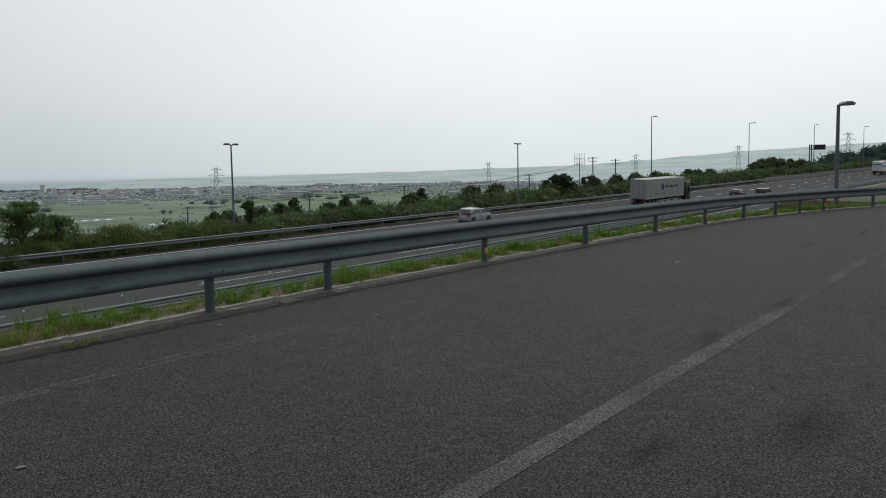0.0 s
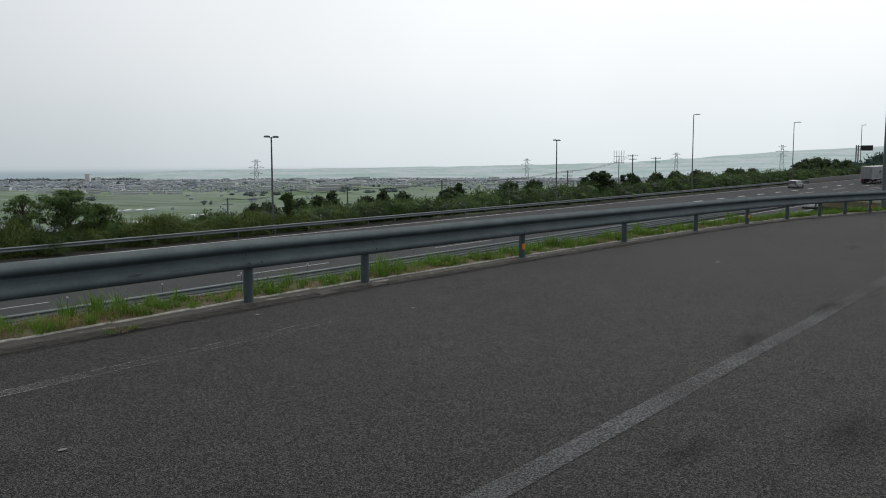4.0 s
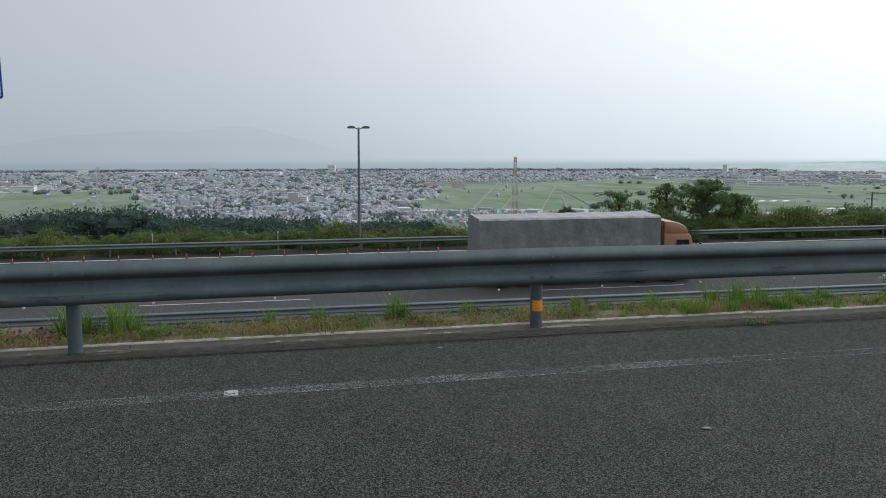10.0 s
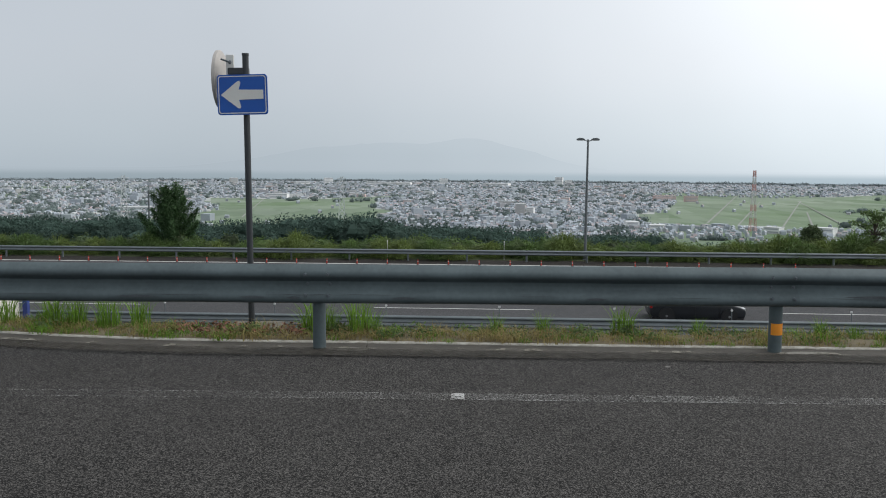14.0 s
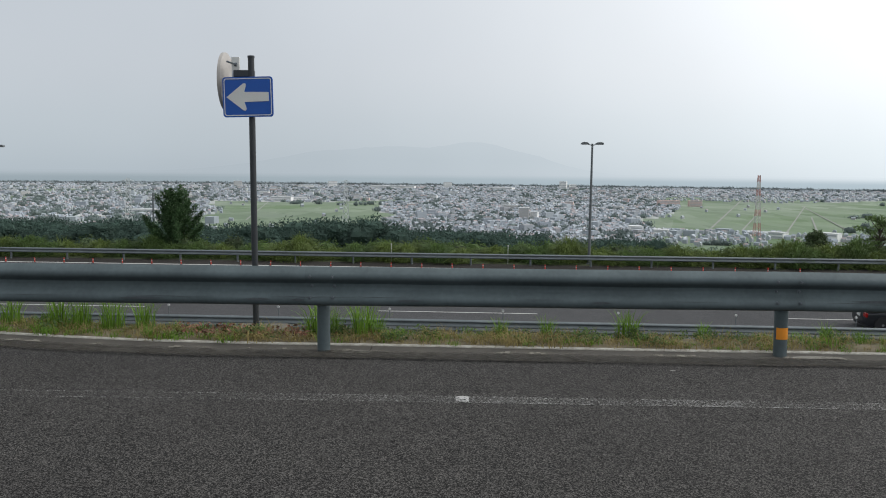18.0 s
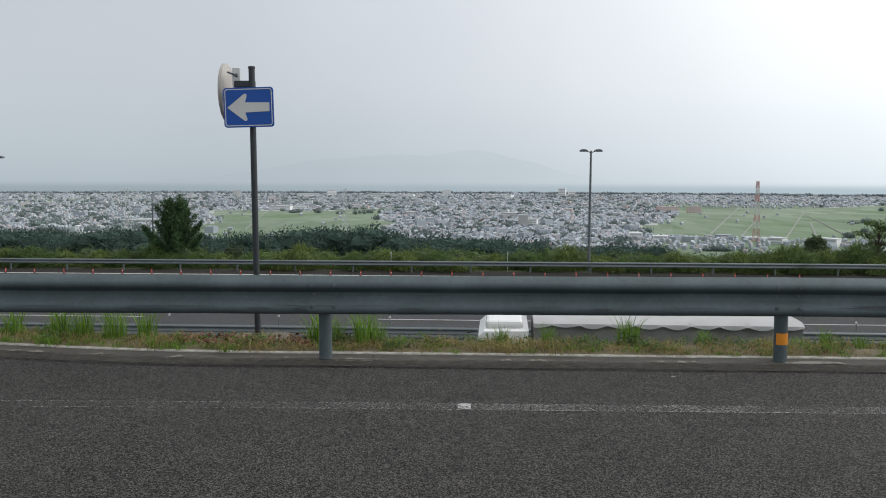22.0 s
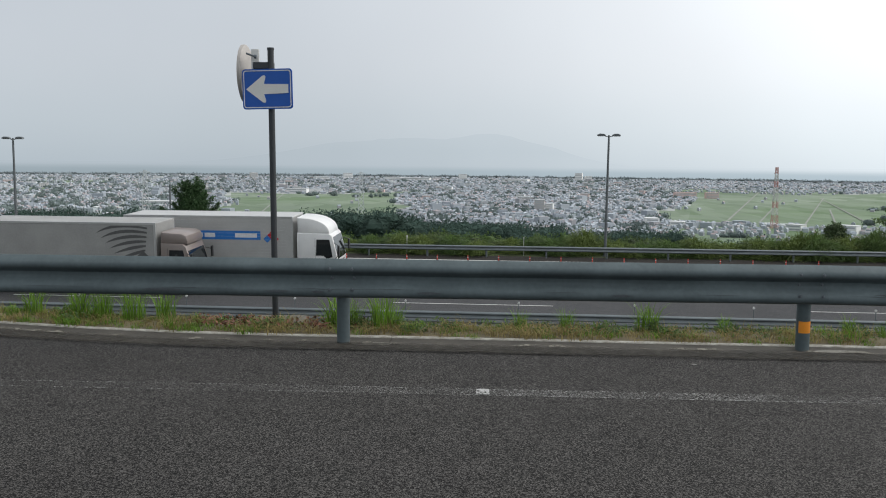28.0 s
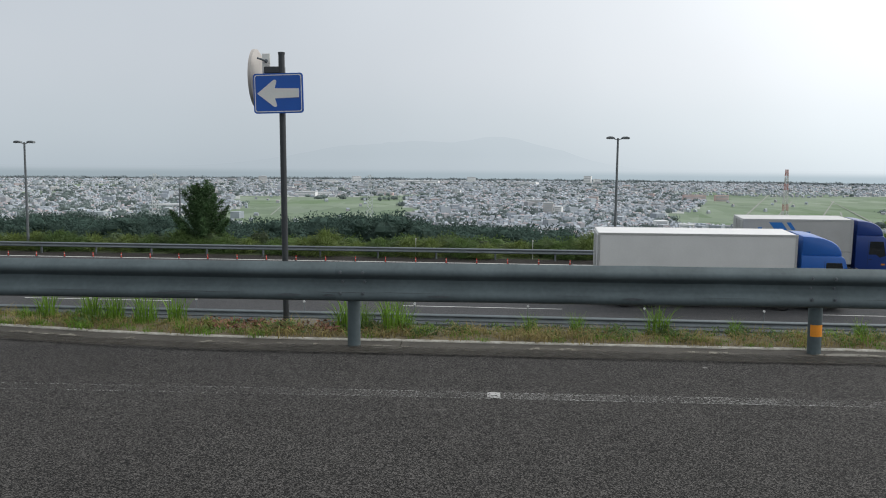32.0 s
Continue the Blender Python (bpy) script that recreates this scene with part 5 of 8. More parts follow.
def hedge():
    r = random.Random(5)
    s = -44.0
    while s < 75:
        o = 16.95 + r.uniform(-0.15, 0.35)
        p = rd(s, o)
        z = verge_z(s, o)
        pick = noise.noise(Vector((s * 0.31, 4.0, 0))) + r.uniform(-0.25, 0.25)
        reed = pick > 0.30 and s < 16
        mound = (-0.45 < pick or s > 14) and s < 66
        k = r.uniform(0.9, 1.2) * (1.05 if s < -12 else (1.14 if s < 22 else 1.32))
        m = pose(p.x, p.y, z - 0.1, 0, 0, r.uniform(0, 360)) @ Matrix.Diagonal((k, k, k * max(0.5, r.uniform(0.8, 1.05) + 0.55 * noise.noise(Vector((s * 0.33, 9.0, 0)))), 1))
        if reed:
            plant("silver_grass", r.choice(REEDS), "clump of arching green silver grass behind the guard rail", "grass clump", m @ Matrix.Diagonal((0.95, 0.95, 0.95, 1)), "hedge behind the far rail")
        elif mound:
            plant("grass_mound", r.choice(TUSSOCKS), "rounded mound of olive green long grass behind the guard rail", "grass clump", m @ Matrix.Diagonal((1.12, 1.0, r.uniform(0.85, 1.3), 1)), "hedge behind the far rail")
        else:
            plant("bush", r.choice(BUSHES), "dense dark green bush behind the motorway guard rail", "bush", m, "hedge behind the far rail")
        s += (r.uniform(1.3, 2.3) if s < 18 else r.uniform(0.8, 1.15)) if mound and not reed else r.uniform(0.7, 1.1)
    lots = {0: [], 1: [], 2: []}
    g = np.random.default_rng(3)
    protos = [leaf_cloud(g, 420, 1.3, 1.0, 0.80, 0.085, 0.5, 0.22) for _ in range(5)]
    rproto = [blades(g, 130, 0.5, 0.9, 1.7, 0.04, 0.7, 4) for _ in range(3)]
    for i in range(900):
        s = r.uniform(-110, 330) if i % 3 else r.uniform(60, 215)
        o = r.uniform(18.0, 23.0)
        p = rd(s, o)
        k = r.uniform(0.8, 1.25) * (0.82 if s < 30 else 1.25 + 0.3 * (s > 90) + 0.25 * (s > 150))
        m = pose(p.x, p.y, verge_z(s, o) - 0.15, 0, 0, r.uniform(0, 360)) @ Matrix.Diagonal((k, k, k * r.uniform(0.9, 1.25), 1))
        if r.random() < 0.22:
            lots[2].append(shift(r.choice(rproto), m))
        else:
            lots[i % 2].append(shift(r.choice(protos), m))
    for i in range(170):
        s = -110 + i * 2.6 if i < 26 else 60 + (i - 26) * 1.85
        o = r.uniform(16.7, 18.0)
        p = rd(s, o)
        k = r.uniform(0.7, 1.1) * (1.0 if s < 60 else 1.25)
        lots[i % 2].append(shift(r.choice(protos), pose(p.x, p.y, verge_z(s, o) - 0.15, 0, 0, r.uniform(0, 360)) @ Matrix.Diagonal((k, k, k * r.uniform(0.9, 1.3), 1))))
    for key, m, label, nm in ((0, M["leaf"], "thick green undergrowth along the motorway verge", "undergrowth"), (1, M["leaf_dark"], "dark green undergrowth along the motorway verge", "undergrowth"), (2, M["leaf_reed"], "wild silver grass along the motorway verge", "wild_grass")):
        ob = new(nm, mesh_of(nm, *join(lots[key]), m))
        tagged(ob, label, "undergrowth", kind="stuff")


hedge()


def needle_tuft(g, n, c, cr, size):
    """Needle sprays round a shoot that leans outwards from the trunk and rises."""
    out = np.array([c[0], c[1], 0.0])
    out /= np.linalg.norm(out) + 1e-6
    axis = np.array([0, 0, 1.0]) + 0.75 * out
    axis /= np.linalg.norm(axis)
    t = g.uniform(-0.9, 1.5, n)
    p = axis[None, :] * (t * cr * 1.7)[:, None] + g.normal(size=(n, 3)) * (cr * 0.33 * (1.25 - 0.5 * np.clip(t, 0, 1.5)))[:, None]
    a = axis[None, :] * 0.9 + 0.75 * g.normal(size=(n, 3)) * np.array([1, 1, 0.6])
    a /= np.linalg.norm(a, axis=1)[:, None]
    b = np.cross(a, g.normal(size=(n, 3)))
    b /= np.linalg.norm(b, axis=1)[:, None] + 1e-9
    sz = size * g.uniform(0.7, 1.4, n)[:, None]
    v = np.concatenate([p - a * sz, p + b * sz * 0.26, p + a * sz, p - b * sz * 0.26], 1).reshape(-1, 3)
    return [tuple(q) for q in v], [tuple(range(4 * i, 4 * i + 4)) for i in range(n)]


def tree_parts(g, h, w, kind, leaf, nleaf, lsize):
    """Trunk with limbs, and a crown of leaf sprays in clumps. kind: round, open or cone."""
    bm = bmesh.new()
    cyl(bm, (0, 0, -0.6), (0.03 * h, 0, 0.5 * h), 0.022 * h + 0.03, 8, 0.012 * h + 0.015)
    cyl(bm, (0.03 * h, 0, 0.5 * h), (0.0, 0.02 * h, 0.88 * h), 0.012 * h + 0.015, 6, 0.01)
    clumps = []
    nb = {"round": 16, "open": 13, "cone": 18, "pine": 46, "airy": 44, "wood": 22}[kind]
    for i in range(nb):
        t = (i + 0.5) / nb
        a = i * 2.4 + g.uniform(-0.4, 0.4)
        if kind == "cone":
            z, r, cr = h * (0.16 + 0.80 * t), 0.40 * w * (1 - t) ** 0.8, w * (0.24 * (1 - t) + 0.09)
        elif kind == "pine":
            z, r, cr = h * (0.16 + 0.74 * t), (0.50 * w * min(1.0, (t + 0.5) / 0.6) * (1 - t) ** 0.85 + 0.03) * g.uniform(0.25, 1.0), w * g.uniform(0.085, 0.13)
        elif kind == "airy":
            t = g.uniform(0.0, 1.0)
            z, r, cr = h * (0.42 + 0.54 * t), 0.5 * w * math.sqrt(max(0.05, 1 - (1.55 * t - 0.55) ** 2)) * g.uniform(0.15, 1.0), w * g.uniform(0.07, 0.125)
        elif kind == "open":
            z, r, cr = h * g.uniform(0.5, 0.92), 0.42 * w * g.uniform(0.3, 1.0), w * g.uniform(0.10, 0.17)
        else:
            z, r, cr = h * (0.38 + 0.5 * t), 0.36 * w * math.sin(math.pi * (0.25 + 0.7 * t)) * g.uniform(0.5, 1.1), w * g.uniform(0.15, 0.22)
        c = (r * math.cos(a), r * math.sin(a), z)
        cyl(bm, (0, 0, max(0.2 * h, z - 0.25 * h)), c, 0.006 * h + 0.012, 5, 0.006)
        clumps.append((c, cr))
    lots = []
    for c, cr in clumps:
        if kind == "pine":                         # tufts of needles that point up and outwards
            v, f = needle_tuft(g, int(nleaf / nb), c, cr, lsize)
        else:
            v, f = leaf_cloud(g, int(nleaf / nb), cr, cr, cr * (0.75 if kind != "airy" else 0.6), lsize, 0, 0.3, kind != "airy", 0.64 if kind == "wood" else 0.72)
        lots.append(([(p[0] + c[0], p[1] + c[1], p[2] + c[2]) for p in v], f))
    return finish("trunk", bm, M["bark"], True), mesh_of("crown", *join(lots), leaf)


def make_tree(name, label, parts, m, group=""):
    root = thing(name, label, "tree", group, m=m)
    for nm, me in zip(("trunk", "crown"), parts):
        o = new(nm, me)
        o.parent = root
    return root


def trees():
    g = np.random.default_rng(11)
    r = random.Random(12)

    def on(s, o, top, w, kind, leaf, label, n=2600, ls=0.13, name="tree", base=None):
        p = rd(s, o)
        z = verge_z(s, o) - (0.3 if o > 20 else 0.1) - (max(0, o - 24) * 0.42) if base is None else base
        h = top - z
        make_tree(name, label, tree_parts(g, h, w, kind, leaf, n, ls), pose(p.x, p.y, z, 0, 0, r.uniform(0, 360)))
    on(-20.2, 19.0, -0.12, 4.4, "pine", M["leaf_pine"], "dense dark evergreen tree rising above the hedge", 27000, 0.10)
    on(29.6, 18.6, -0.85, 3.0, "airy", M["leaf_light"], "small broadleaf tree with open crown behind the hedge", 1900, 0.085)
    on(33.4, 18.6, -0.32, 3.0, "airy", M["leaf_light"], "broadleaf tree with open crown behind the hedge", 2600, 0.085)
    on(36.8, 18.8, -0.22, 5.4, "airy", M["leaf_light"], "spreading broadleaf tree behind the motorway hedge", 9000, 0.085)
    on(39.6, 19.2, -1.35, 3.6, "airy", M["leaf_light"], "low broadleaf tree behind the motorway hedge", 4200, 0.09)
    on(26.0, 20.5, -2.2, 2.2, "round", M["leaf_dark"], "low dark shrub tree behind the hedge", 1500, 0.12)
    on(57.3, 17.4, -0.9, 1.9, "airy", M["leaf_light"], "slim young tree beside a street lamp", 2200, 0.11)
    on(121.5, 19.5, 0.45, 5.0, "airy", M["leaf_dark"], "round-headed tree standing above the hedge", 3600, 0.2)
    on(133.0, 20.5, 0.3, 3.2, "open", M["leaf_dark"], "thin pine-like tree above the hedge", 900, 0.2)
    for s, o, top, w in ((61, 27, -2.5, 4.5), (64.5, 29, -2.3, 3.6), (70, 30, -2.0, 4.2), (73, 30, -1.8, 3.4), (77, 32, -1.6, 4.4), (82, 31, -2.1, 4.0), (86, 32, -1.7, 4.2), (91, 33, -1.5, 4.6), (97, 30, -1.2, 4.6), (102, 32, -1.0, 5.0),
                         (108, 27, -0.9, 5.0), (113, 26, -0.6, 4.0), (128, 26, -0.4, 4.5), (141, 24, -0.2, 4.2), (148, 23, -0.1, 4.2), (158, 24, 0.2, 4.6), (165, 23, 0.3, 4.8), (172, 24, 0.1, 4.4), (181, 23, 0.7, 5.2), (188, 24, 0.5, 4.6), (196, 24, 0.4, 4.6),
                         (226, 24, 2.4, 6.0), (232, 25, 3.0, 7.0), (239, 25, 3.2, 7.5), (246, 25, 3.0, 7.0), (254, 25, 2.8, 6.6), (262, 25, 2.8, 6.0)):
        on(s, o, top + r.uniform(-0.25, 0.25), w, r.choice(("round", "round", "cone")), M["leaf_dark"], "dark evergreen tree among the row beyond the hedge", 900, 0.24)
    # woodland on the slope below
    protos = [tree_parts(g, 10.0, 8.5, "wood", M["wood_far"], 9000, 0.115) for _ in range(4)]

    def bound(az):
        for lo, hi, dy in ((-40, -18.5, 74), (-18.5, -15.5, 80), (-15.5, -11, 86), (-11, -9, 80), (-9, -5.5, 75), (-5.5, -2, 84), (-2, 2, 92), (2, 8, 96), (8, 15, 104), (15, 40, 112), (40, 62, 100), (62, 99, 70)):
            if lo <= az < hi:
                return dy
        return 120
    eye = Vector((1.15, -7.2, 1.58))
    n = 0
    for i in range(2600):
        az, d = r.uniform(-33, 48), r.uniform(85, 360)
        if az > 14 and r.random() < 0.75:
            continue
        a = radians(az)
        x, y = eye.x + d * math.sin(a), eye.y + d * math.cos(a)
        o = y - 33.87 + 0.0556 * x
        if o < 34:
            continue
        fade = min(1.0, max(0.0, (o - 24) / 400.0))
        h0 = np.interp(o, (24, 34, 60, 120, 250, 500), (-0.5, -4.5, -14, -31, -56, -78))
        zg = (profile(x) + CANT * 16.2) * (1 - fade) + h0
        top = eye.z - (bound(az) + 22 * r.random() ** 1.6) / 1465.0 * d
        h = top - zg
        if not 4.5 < h < 24:
            continue
        k = h / 10.0
        wk = 1.25 * min(1.25, max(0.75, k))
        make_tree("tree", "hazy dark green woodland tree on the slope below", protos[i % 4], pose(x, y, zg, 0, 0, r.uniform(0, 360)) @ Matrix.Diagonal((wk, wk, k, 1)), "woodland on the slope")
        n += 1
        if n >= 250:
            break


trees()


def wooded_hill():
    """A low wooded ridge past the end of the road."""
    g = np.random.default_rng(21)
    bm = bmesh.new()
    grid = []
    for i in range(27):
        row = []
        for j in range(7):
            p = rd(230 + i * 14, 34 + j * 15)
            az = math.degrees(math.atan2(p.x - 1.15, p.y + 7.2))
            q = math.exp(-((max(0.0, 95 - az)) / 12.0) ** 2) * math.sin(math.pi * (j + 0.5) / 7)
            row.append(bm.verts.new((p.x, p.y, -14 + 31 * q * (0.92 + 0.2 * noise.noise(Vector((i * 0.5, j * 0.6, 0)))))))
        grid.append(row)
    for i in range(26):
        for j in range(6):
            bm.faces.new((grid[i][j], grid[i][j + 1], grid[i + 1][j + 1], grid[i + 1][j]))
    pts = [v.co.copy() for row in grid for v in row]
    tagged(part("ground_hill", bm, M["slope"]), "wooded ridge beyond the motorway bend", "hill", kind="structure")
    protos = [leaf_cloud(g, 90, 6, 6, 4.5, 0.9, 1.5, 0.3) for _ in range(4)]
    r = random.Random(4)
    lots = []
    for p in pts:
        if p.z < -10:
            continue
        for k in range(4):
            lots.append(shift(r.choice(protos), Matrix.Translation(p + Vector((r.uniform(-8, 8), r.uniform(-8, 8), 0.5))) @ Matrix.Scale(r.uniform(0.45, 0.8), 4)))
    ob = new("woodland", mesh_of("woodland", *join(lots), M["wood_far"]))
    tagged(ob, "dense dark woodland covering the ridge", "woodland", kind="stuff")


wooded_hill()


def verge_plants():
    """Grass, weeds, dry stalks and withered leaves between the kerb and the slope."""
    g = np.random.default_rng(17)
    lots = {"grass": [], "dry": [], "red": []}
    protos = {"low": [blades(g, 36, 0.12, 0.04, 0.13, 0.008, 1.0, 3) for _ in range(8)], "mid": [blades(g, 30, 0.10, 0.12, 0.30, 0.010, 0.8, 4) for _ in range(8)],
              "tall": [blades(g, 70, 0.14, 0.26, 0.52, 0.011, 0.55, 5) for _ in range(5)], "dry": [blades(g, 20, 0.13, 0.05, 0.15, 0.006, 1.3, 3) for _ in range(6)]}
    r = random.Random(9)

    def put(key, proto, x, dy, k=1.0):
        xc = max(-7.9, min(43.5, x))
        y, z = kerb_at(xc) + dy, rail_at(xc)[1] + (0.02 if dy < 0.6 else 0.0 - (dy - 0.6) * 0.55)
        lots[key].append(shift(r.choice(protos[proto]), pose(x, y, z, 0, 0, r.uniform(0, 360)) @ Matrix.Diagonal((k, k, k * r.uniform(0.8, 1.2), 1))))
    for i in range(2100):
        x = r.uniform(-7.5, 40)
        dens = 0.5 + 0.75 * noise.noise(Vector((x * 1.3, 0, 0)))
        if -1.5 < x < 4.4 and r.random() < 0.5:
            continue
        lush = x > 4.3
        if lush and dens < 0.5 and r.random() < 0.6:
            continue
        dy = r.uniform(0.05, 0.78)
        put("grass", "mid" if r.random() < (0.62 if lush else 0.05) else "low", x, dy, r.uniform(0.55, 0.95) * (0.45 + 0.8 * dens) * (1.12 if x > 9 else 0.95))
    for i in range(1250):
        x = r.uniform(-7.5, 30) if i % 3 else r.uniform(-4, 7)
        put("dry", "dry", x, r.uniform(0.07, 0.72), r.uniform(0.6, 1.4) * (0.75 + 0.5 * noise.noise(Vector((x * 2.1, 3, 0)))))
    for x, dy, k in ((-2.75, 0.45, 0.95), (-2.55, 0.5, 0.8), (-2.2, 0.5, 0.85), (-1.9, 0.55, 0.75), (-0.16, 0.42, 0.95), (-0.02, 0.5, 0.7), (0.27, 0.42, 0.95), (0.40, 0.5, 0.7), (2.82, 0.95, 0.85), (-3.3, 0.5, 0.85), (2.05, 0.7, 0.5),
                     (3.55, 0.8, 0.5), (6.3, 0.6, 0.75), (6.6, 0.7, 0.85), (6.9, 0.6, 0.7), (7.3, 0.8, 0.6), (5.6, 0.7, 0.5), (9.5, 0.7, 0.7), (11.5, 0.7, 0.9), (11.9, 0.8, 0.7), (13.0, 0.8, 0.6), (1.6, 0.9, 0.5), (4.7, 0.9, 0.5), (16.5, 0.8, 0.8), (20.5, 0.9, 0.9), (26.0, 0.9, 1.0)):
        put("grass", "tall", x, min(dy, 0.6), k * 0.95)
    for x, y in ((6.35, -0.36), (6.1, -0.4)):
        for j in range(2):
            put("grass" if j else "dry", "low", x + r.uniform(-0.05, 0.05), y - kerb_at(x), r.uniform(0.45, 0.75))
    for i in range(300):                       # withered leaves
        x, dy = r.gauss(-1.15, 0.22) if i % 3 else r.gauss(-0.35, 0.15), r.uniform(0.14, 0.6)
        y, z = kerb_at(x) + dy, rail_at(x)[1] + 0.05 + r.uniform(0, 0.04)
        m = pose(x, y, z, r.uniform(-60, 60), r.uniform(-60, 60), r.uniform(0, 360))
        w = r.uniform(0.008, 0.018)
        lots["red"].append(([tuple(m @ Vector(p)) for p in ((-w * 1.6, 0, 0), (0, -w, 0.004), (w * 1.6, 0, 0), (0, w, 0.004))], [(0, 1, 2, 3)]))
    for key, nm, m, label in (("grass", "verge_grass", M["grass"], "tufts of bright green grass and weeds on the verge"), ("dry", "dry_grass", M["grass_dry"], "dry yellow grass stalks on the verge"), ("red", "fallen_leaves", M["leaf_red"], "withered reddish-brown leaves on the ground")):
        ob = new(nm, mesh_of(nm, *join(lots[key]), m))
        tagged(ob, label, "grass" if key != "red" else "leaves", kind="stuff")
    protos["weed"] = [leaf_cloud(g, 46, 0.13, 0.12, 0.07, 0.022, 0.05, 0.2, core=False) for _ in range(4)]
    lots["weed"] = []
    for i in range(95):
        put("weed", "weed", r.uniform(-3.5, 12) if i % 2 else r.uniform(-1, 5), r.uniform(0.2, 0.7), r.uniform(0.5, 0.95))
    ob = new("weeds", mesh_of("weeds", *join(lots["weed"]), M["leaf_light"]))
    tagged(ob, "low broad-leaved weeds on the earth verge", "weeds", kind="stuff")


verge_plants()


# ---- town on the plain ----
def density(az, d):
    """How built-up the plain is in a direction and at a distance."""
    n = noise.noise(Vector((az * 0.16, d * 0.0016, 2.0)))
    if d > 3450:
        base = 0.95 if az < 42 else 0.55
    elif az < -16.5 + 2.0 * noise.noise(Vector((d * 0.003, 5, 7.0))):
        base = 0.6 if d > 1500 else 0.25
    elif az < -4.5 + 2.5 * noise.noise(Vector((d * 0.004, 0, 7.0))):
        edge = 2350 + 250 * n
        base = 0.9 if d > edge else (0.009 if d > 1380 else 0.05)
    elif az < 14.5 - (d < 1700) * 1.0 + 2 * n:
        base = 1.0
    elif az < 42:
        base = 0.006 if d < 2900 + 500 * n else 0.7
        if d < 1340:
            base = 0.42
    else:
        base = 0.012 if d < 2700 + 600 * n else 0.3
    return base * (1.0 if n > -0.25 else 0.6)


def town():
    r = random.Random(31)
    verts, faces, mats = [], [], []

    def house(x, y, w, l, h, roof, rot, flat):
        k = len(verts)
        c, s = math.cos(rot), math.sin(rot)
        z0 = -85.2 + plain_lift(math.hypot(x, y))
        for px, py, pz in ((-w, -l, z0), (w, -l, z0), (w, l, z0), (-w, l, z0), (-w, -l, z0 + h), (w, -l, z0 + h), (w, l, z0 + h), (-w, l, z0 + h), (0, -l, z0 + h + roof), (0, l, z0 + h + roof)):
            verts.append((x + px * c - py * s, y + px * s + py * c, pz))
        faces.extend([(k, k + 1, k + 5, k + 4), (k + 1, k + 2, k + 6, k + 5), (k + 2, k + 3, k + 7, k + 6), (k + 3, k, k + 4, k + 7)])
        mats.extend([0, 0, 0, 0])
        if flat:
            faces.append((k + 4, k + 5, k + 6, k + 7))
            mats.append(1)
        else:
            k2 = len(verts)
            verts.extend([verts[k + 4], verts[k + 5], verts[k + 6], verts[k + 7], verts[k + 8], verts[k + 9]])
            faces.extend([(k2 + 1, k2 + 2, k2 + 5, k2 + 4), (k2 + 3, k2, k2 + 4, k2 + 5), (k + 4, k + 5, k + 8), (k + 6, k + 7, k + 9)])
            mats.extend([1, 1, 0, 0])
    d = 1060.0
    count = 0
    while d < 4390:
        gap = 8.8 + (d - 1060) * 0.0038
        az = -34.0
        step = math.degrees(gap / d)
        while az < (97 if d > 2600 else 66):
            az += step * r.uniform(0.8, 1.25)
            if r.random() > density(az, d) * 0.62:
                continue
            a = radians(az)
            q = d + r.uniform(-0.35, 0.35) * gap
            big = r.random()
            sc = 0.68 + (d - 1060) * 0.00018
            if big > 0.986:
                w, l, h, rf, fl = r.uniform(6, 11) * sc, r.uniform(8, 16) * sc, r.uniform(7, 14), 0.5, True
            elif big > 0.93:
                w, l, h, rf, fl = r.uniform(3.6, 5.6) * sc, r.uniform(4.5, 7) * sc, r.uniform(6, 10), 1.0, True
            else:
                w, l, h, rf, fl = r.uniform(2.6, 3.9) * sc, r.uniform(3.2, 4.9) * sc, r.uniform(3.4, 5.2), r.uniform(1.4, 2.4), False
            house(1.15 + q * math.sin(a), -7.2 + q * math.cos(a), w, l, h, rf, r.choice((0.45, 0.45 + math.pi / 2)) + r.uniform(-0.25, 0.25) + 0.02 * az, fl)
            count += 1
        d += gap * 1.05 if d < 2200 else gap * 1.35
    # paved streets and yards between the houses, coloured pale as if under haze
    lots, quads = [], []
    for i in range(52):
        for j in range(110):
            az, d = -34 + j * 1.0, 1050 + i * 64
            if density(az + 0.5, d + 32) < 0.5:
                continue
            k = len(lots)
            for a, q in ((az, d), (az + 1.0, d), (az + 1.0, d + 64), (az, d + 64)):
                lots.append(tuple(at_az(a, q, -84.85).translation))
            quads.append((k + 3, k + 2, k + 1, k))
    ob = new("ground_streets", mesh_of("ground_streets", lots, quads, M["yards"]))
    tagged(ob, "streets and yards between the town's houses, paled by painted haze", "ground", kind="structure")
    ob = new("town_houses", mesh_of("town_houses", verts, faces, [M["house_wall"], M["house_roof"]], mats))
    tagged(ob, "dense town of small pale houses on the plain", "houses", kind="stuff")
    # larger blocks, sheds and landmarks
    def block(az, d, w, l, h, m, floors, label, roof=None, name="apartment_block", cat="building"):
        root = thing(name, label, cat, m=at_az(az, d, -85.0, -az + r.uniform(-25, 25)))
        bm = bmesh.new()
        box(bm, -w / 2, w / 2, -l / 2, l / 2, 0, h, 0.2)
        part("wall", bm, m, root)
        bm = bmesh.new()
        box(bm, -w / 2 - 0.4, w / 2 + 0.4, -l / 2 - 0.4, l / 2 + 0.4, h - 0.1, h + 0.7, 0.15)
        part("roof", bm, roof or M["shed_roof"], root)
        for i in range(floors):
            bm = bmesh.new()
            z = h * (i + 0.35) / floors
            box(bm, -w / 2 + 1.2, w / 2 - 1.2, -l / 2 - 0.25, -l / 2 + 0.5, z, z + h / floors * 0.42)
            part("window_band", bm, M["window_band"], root)
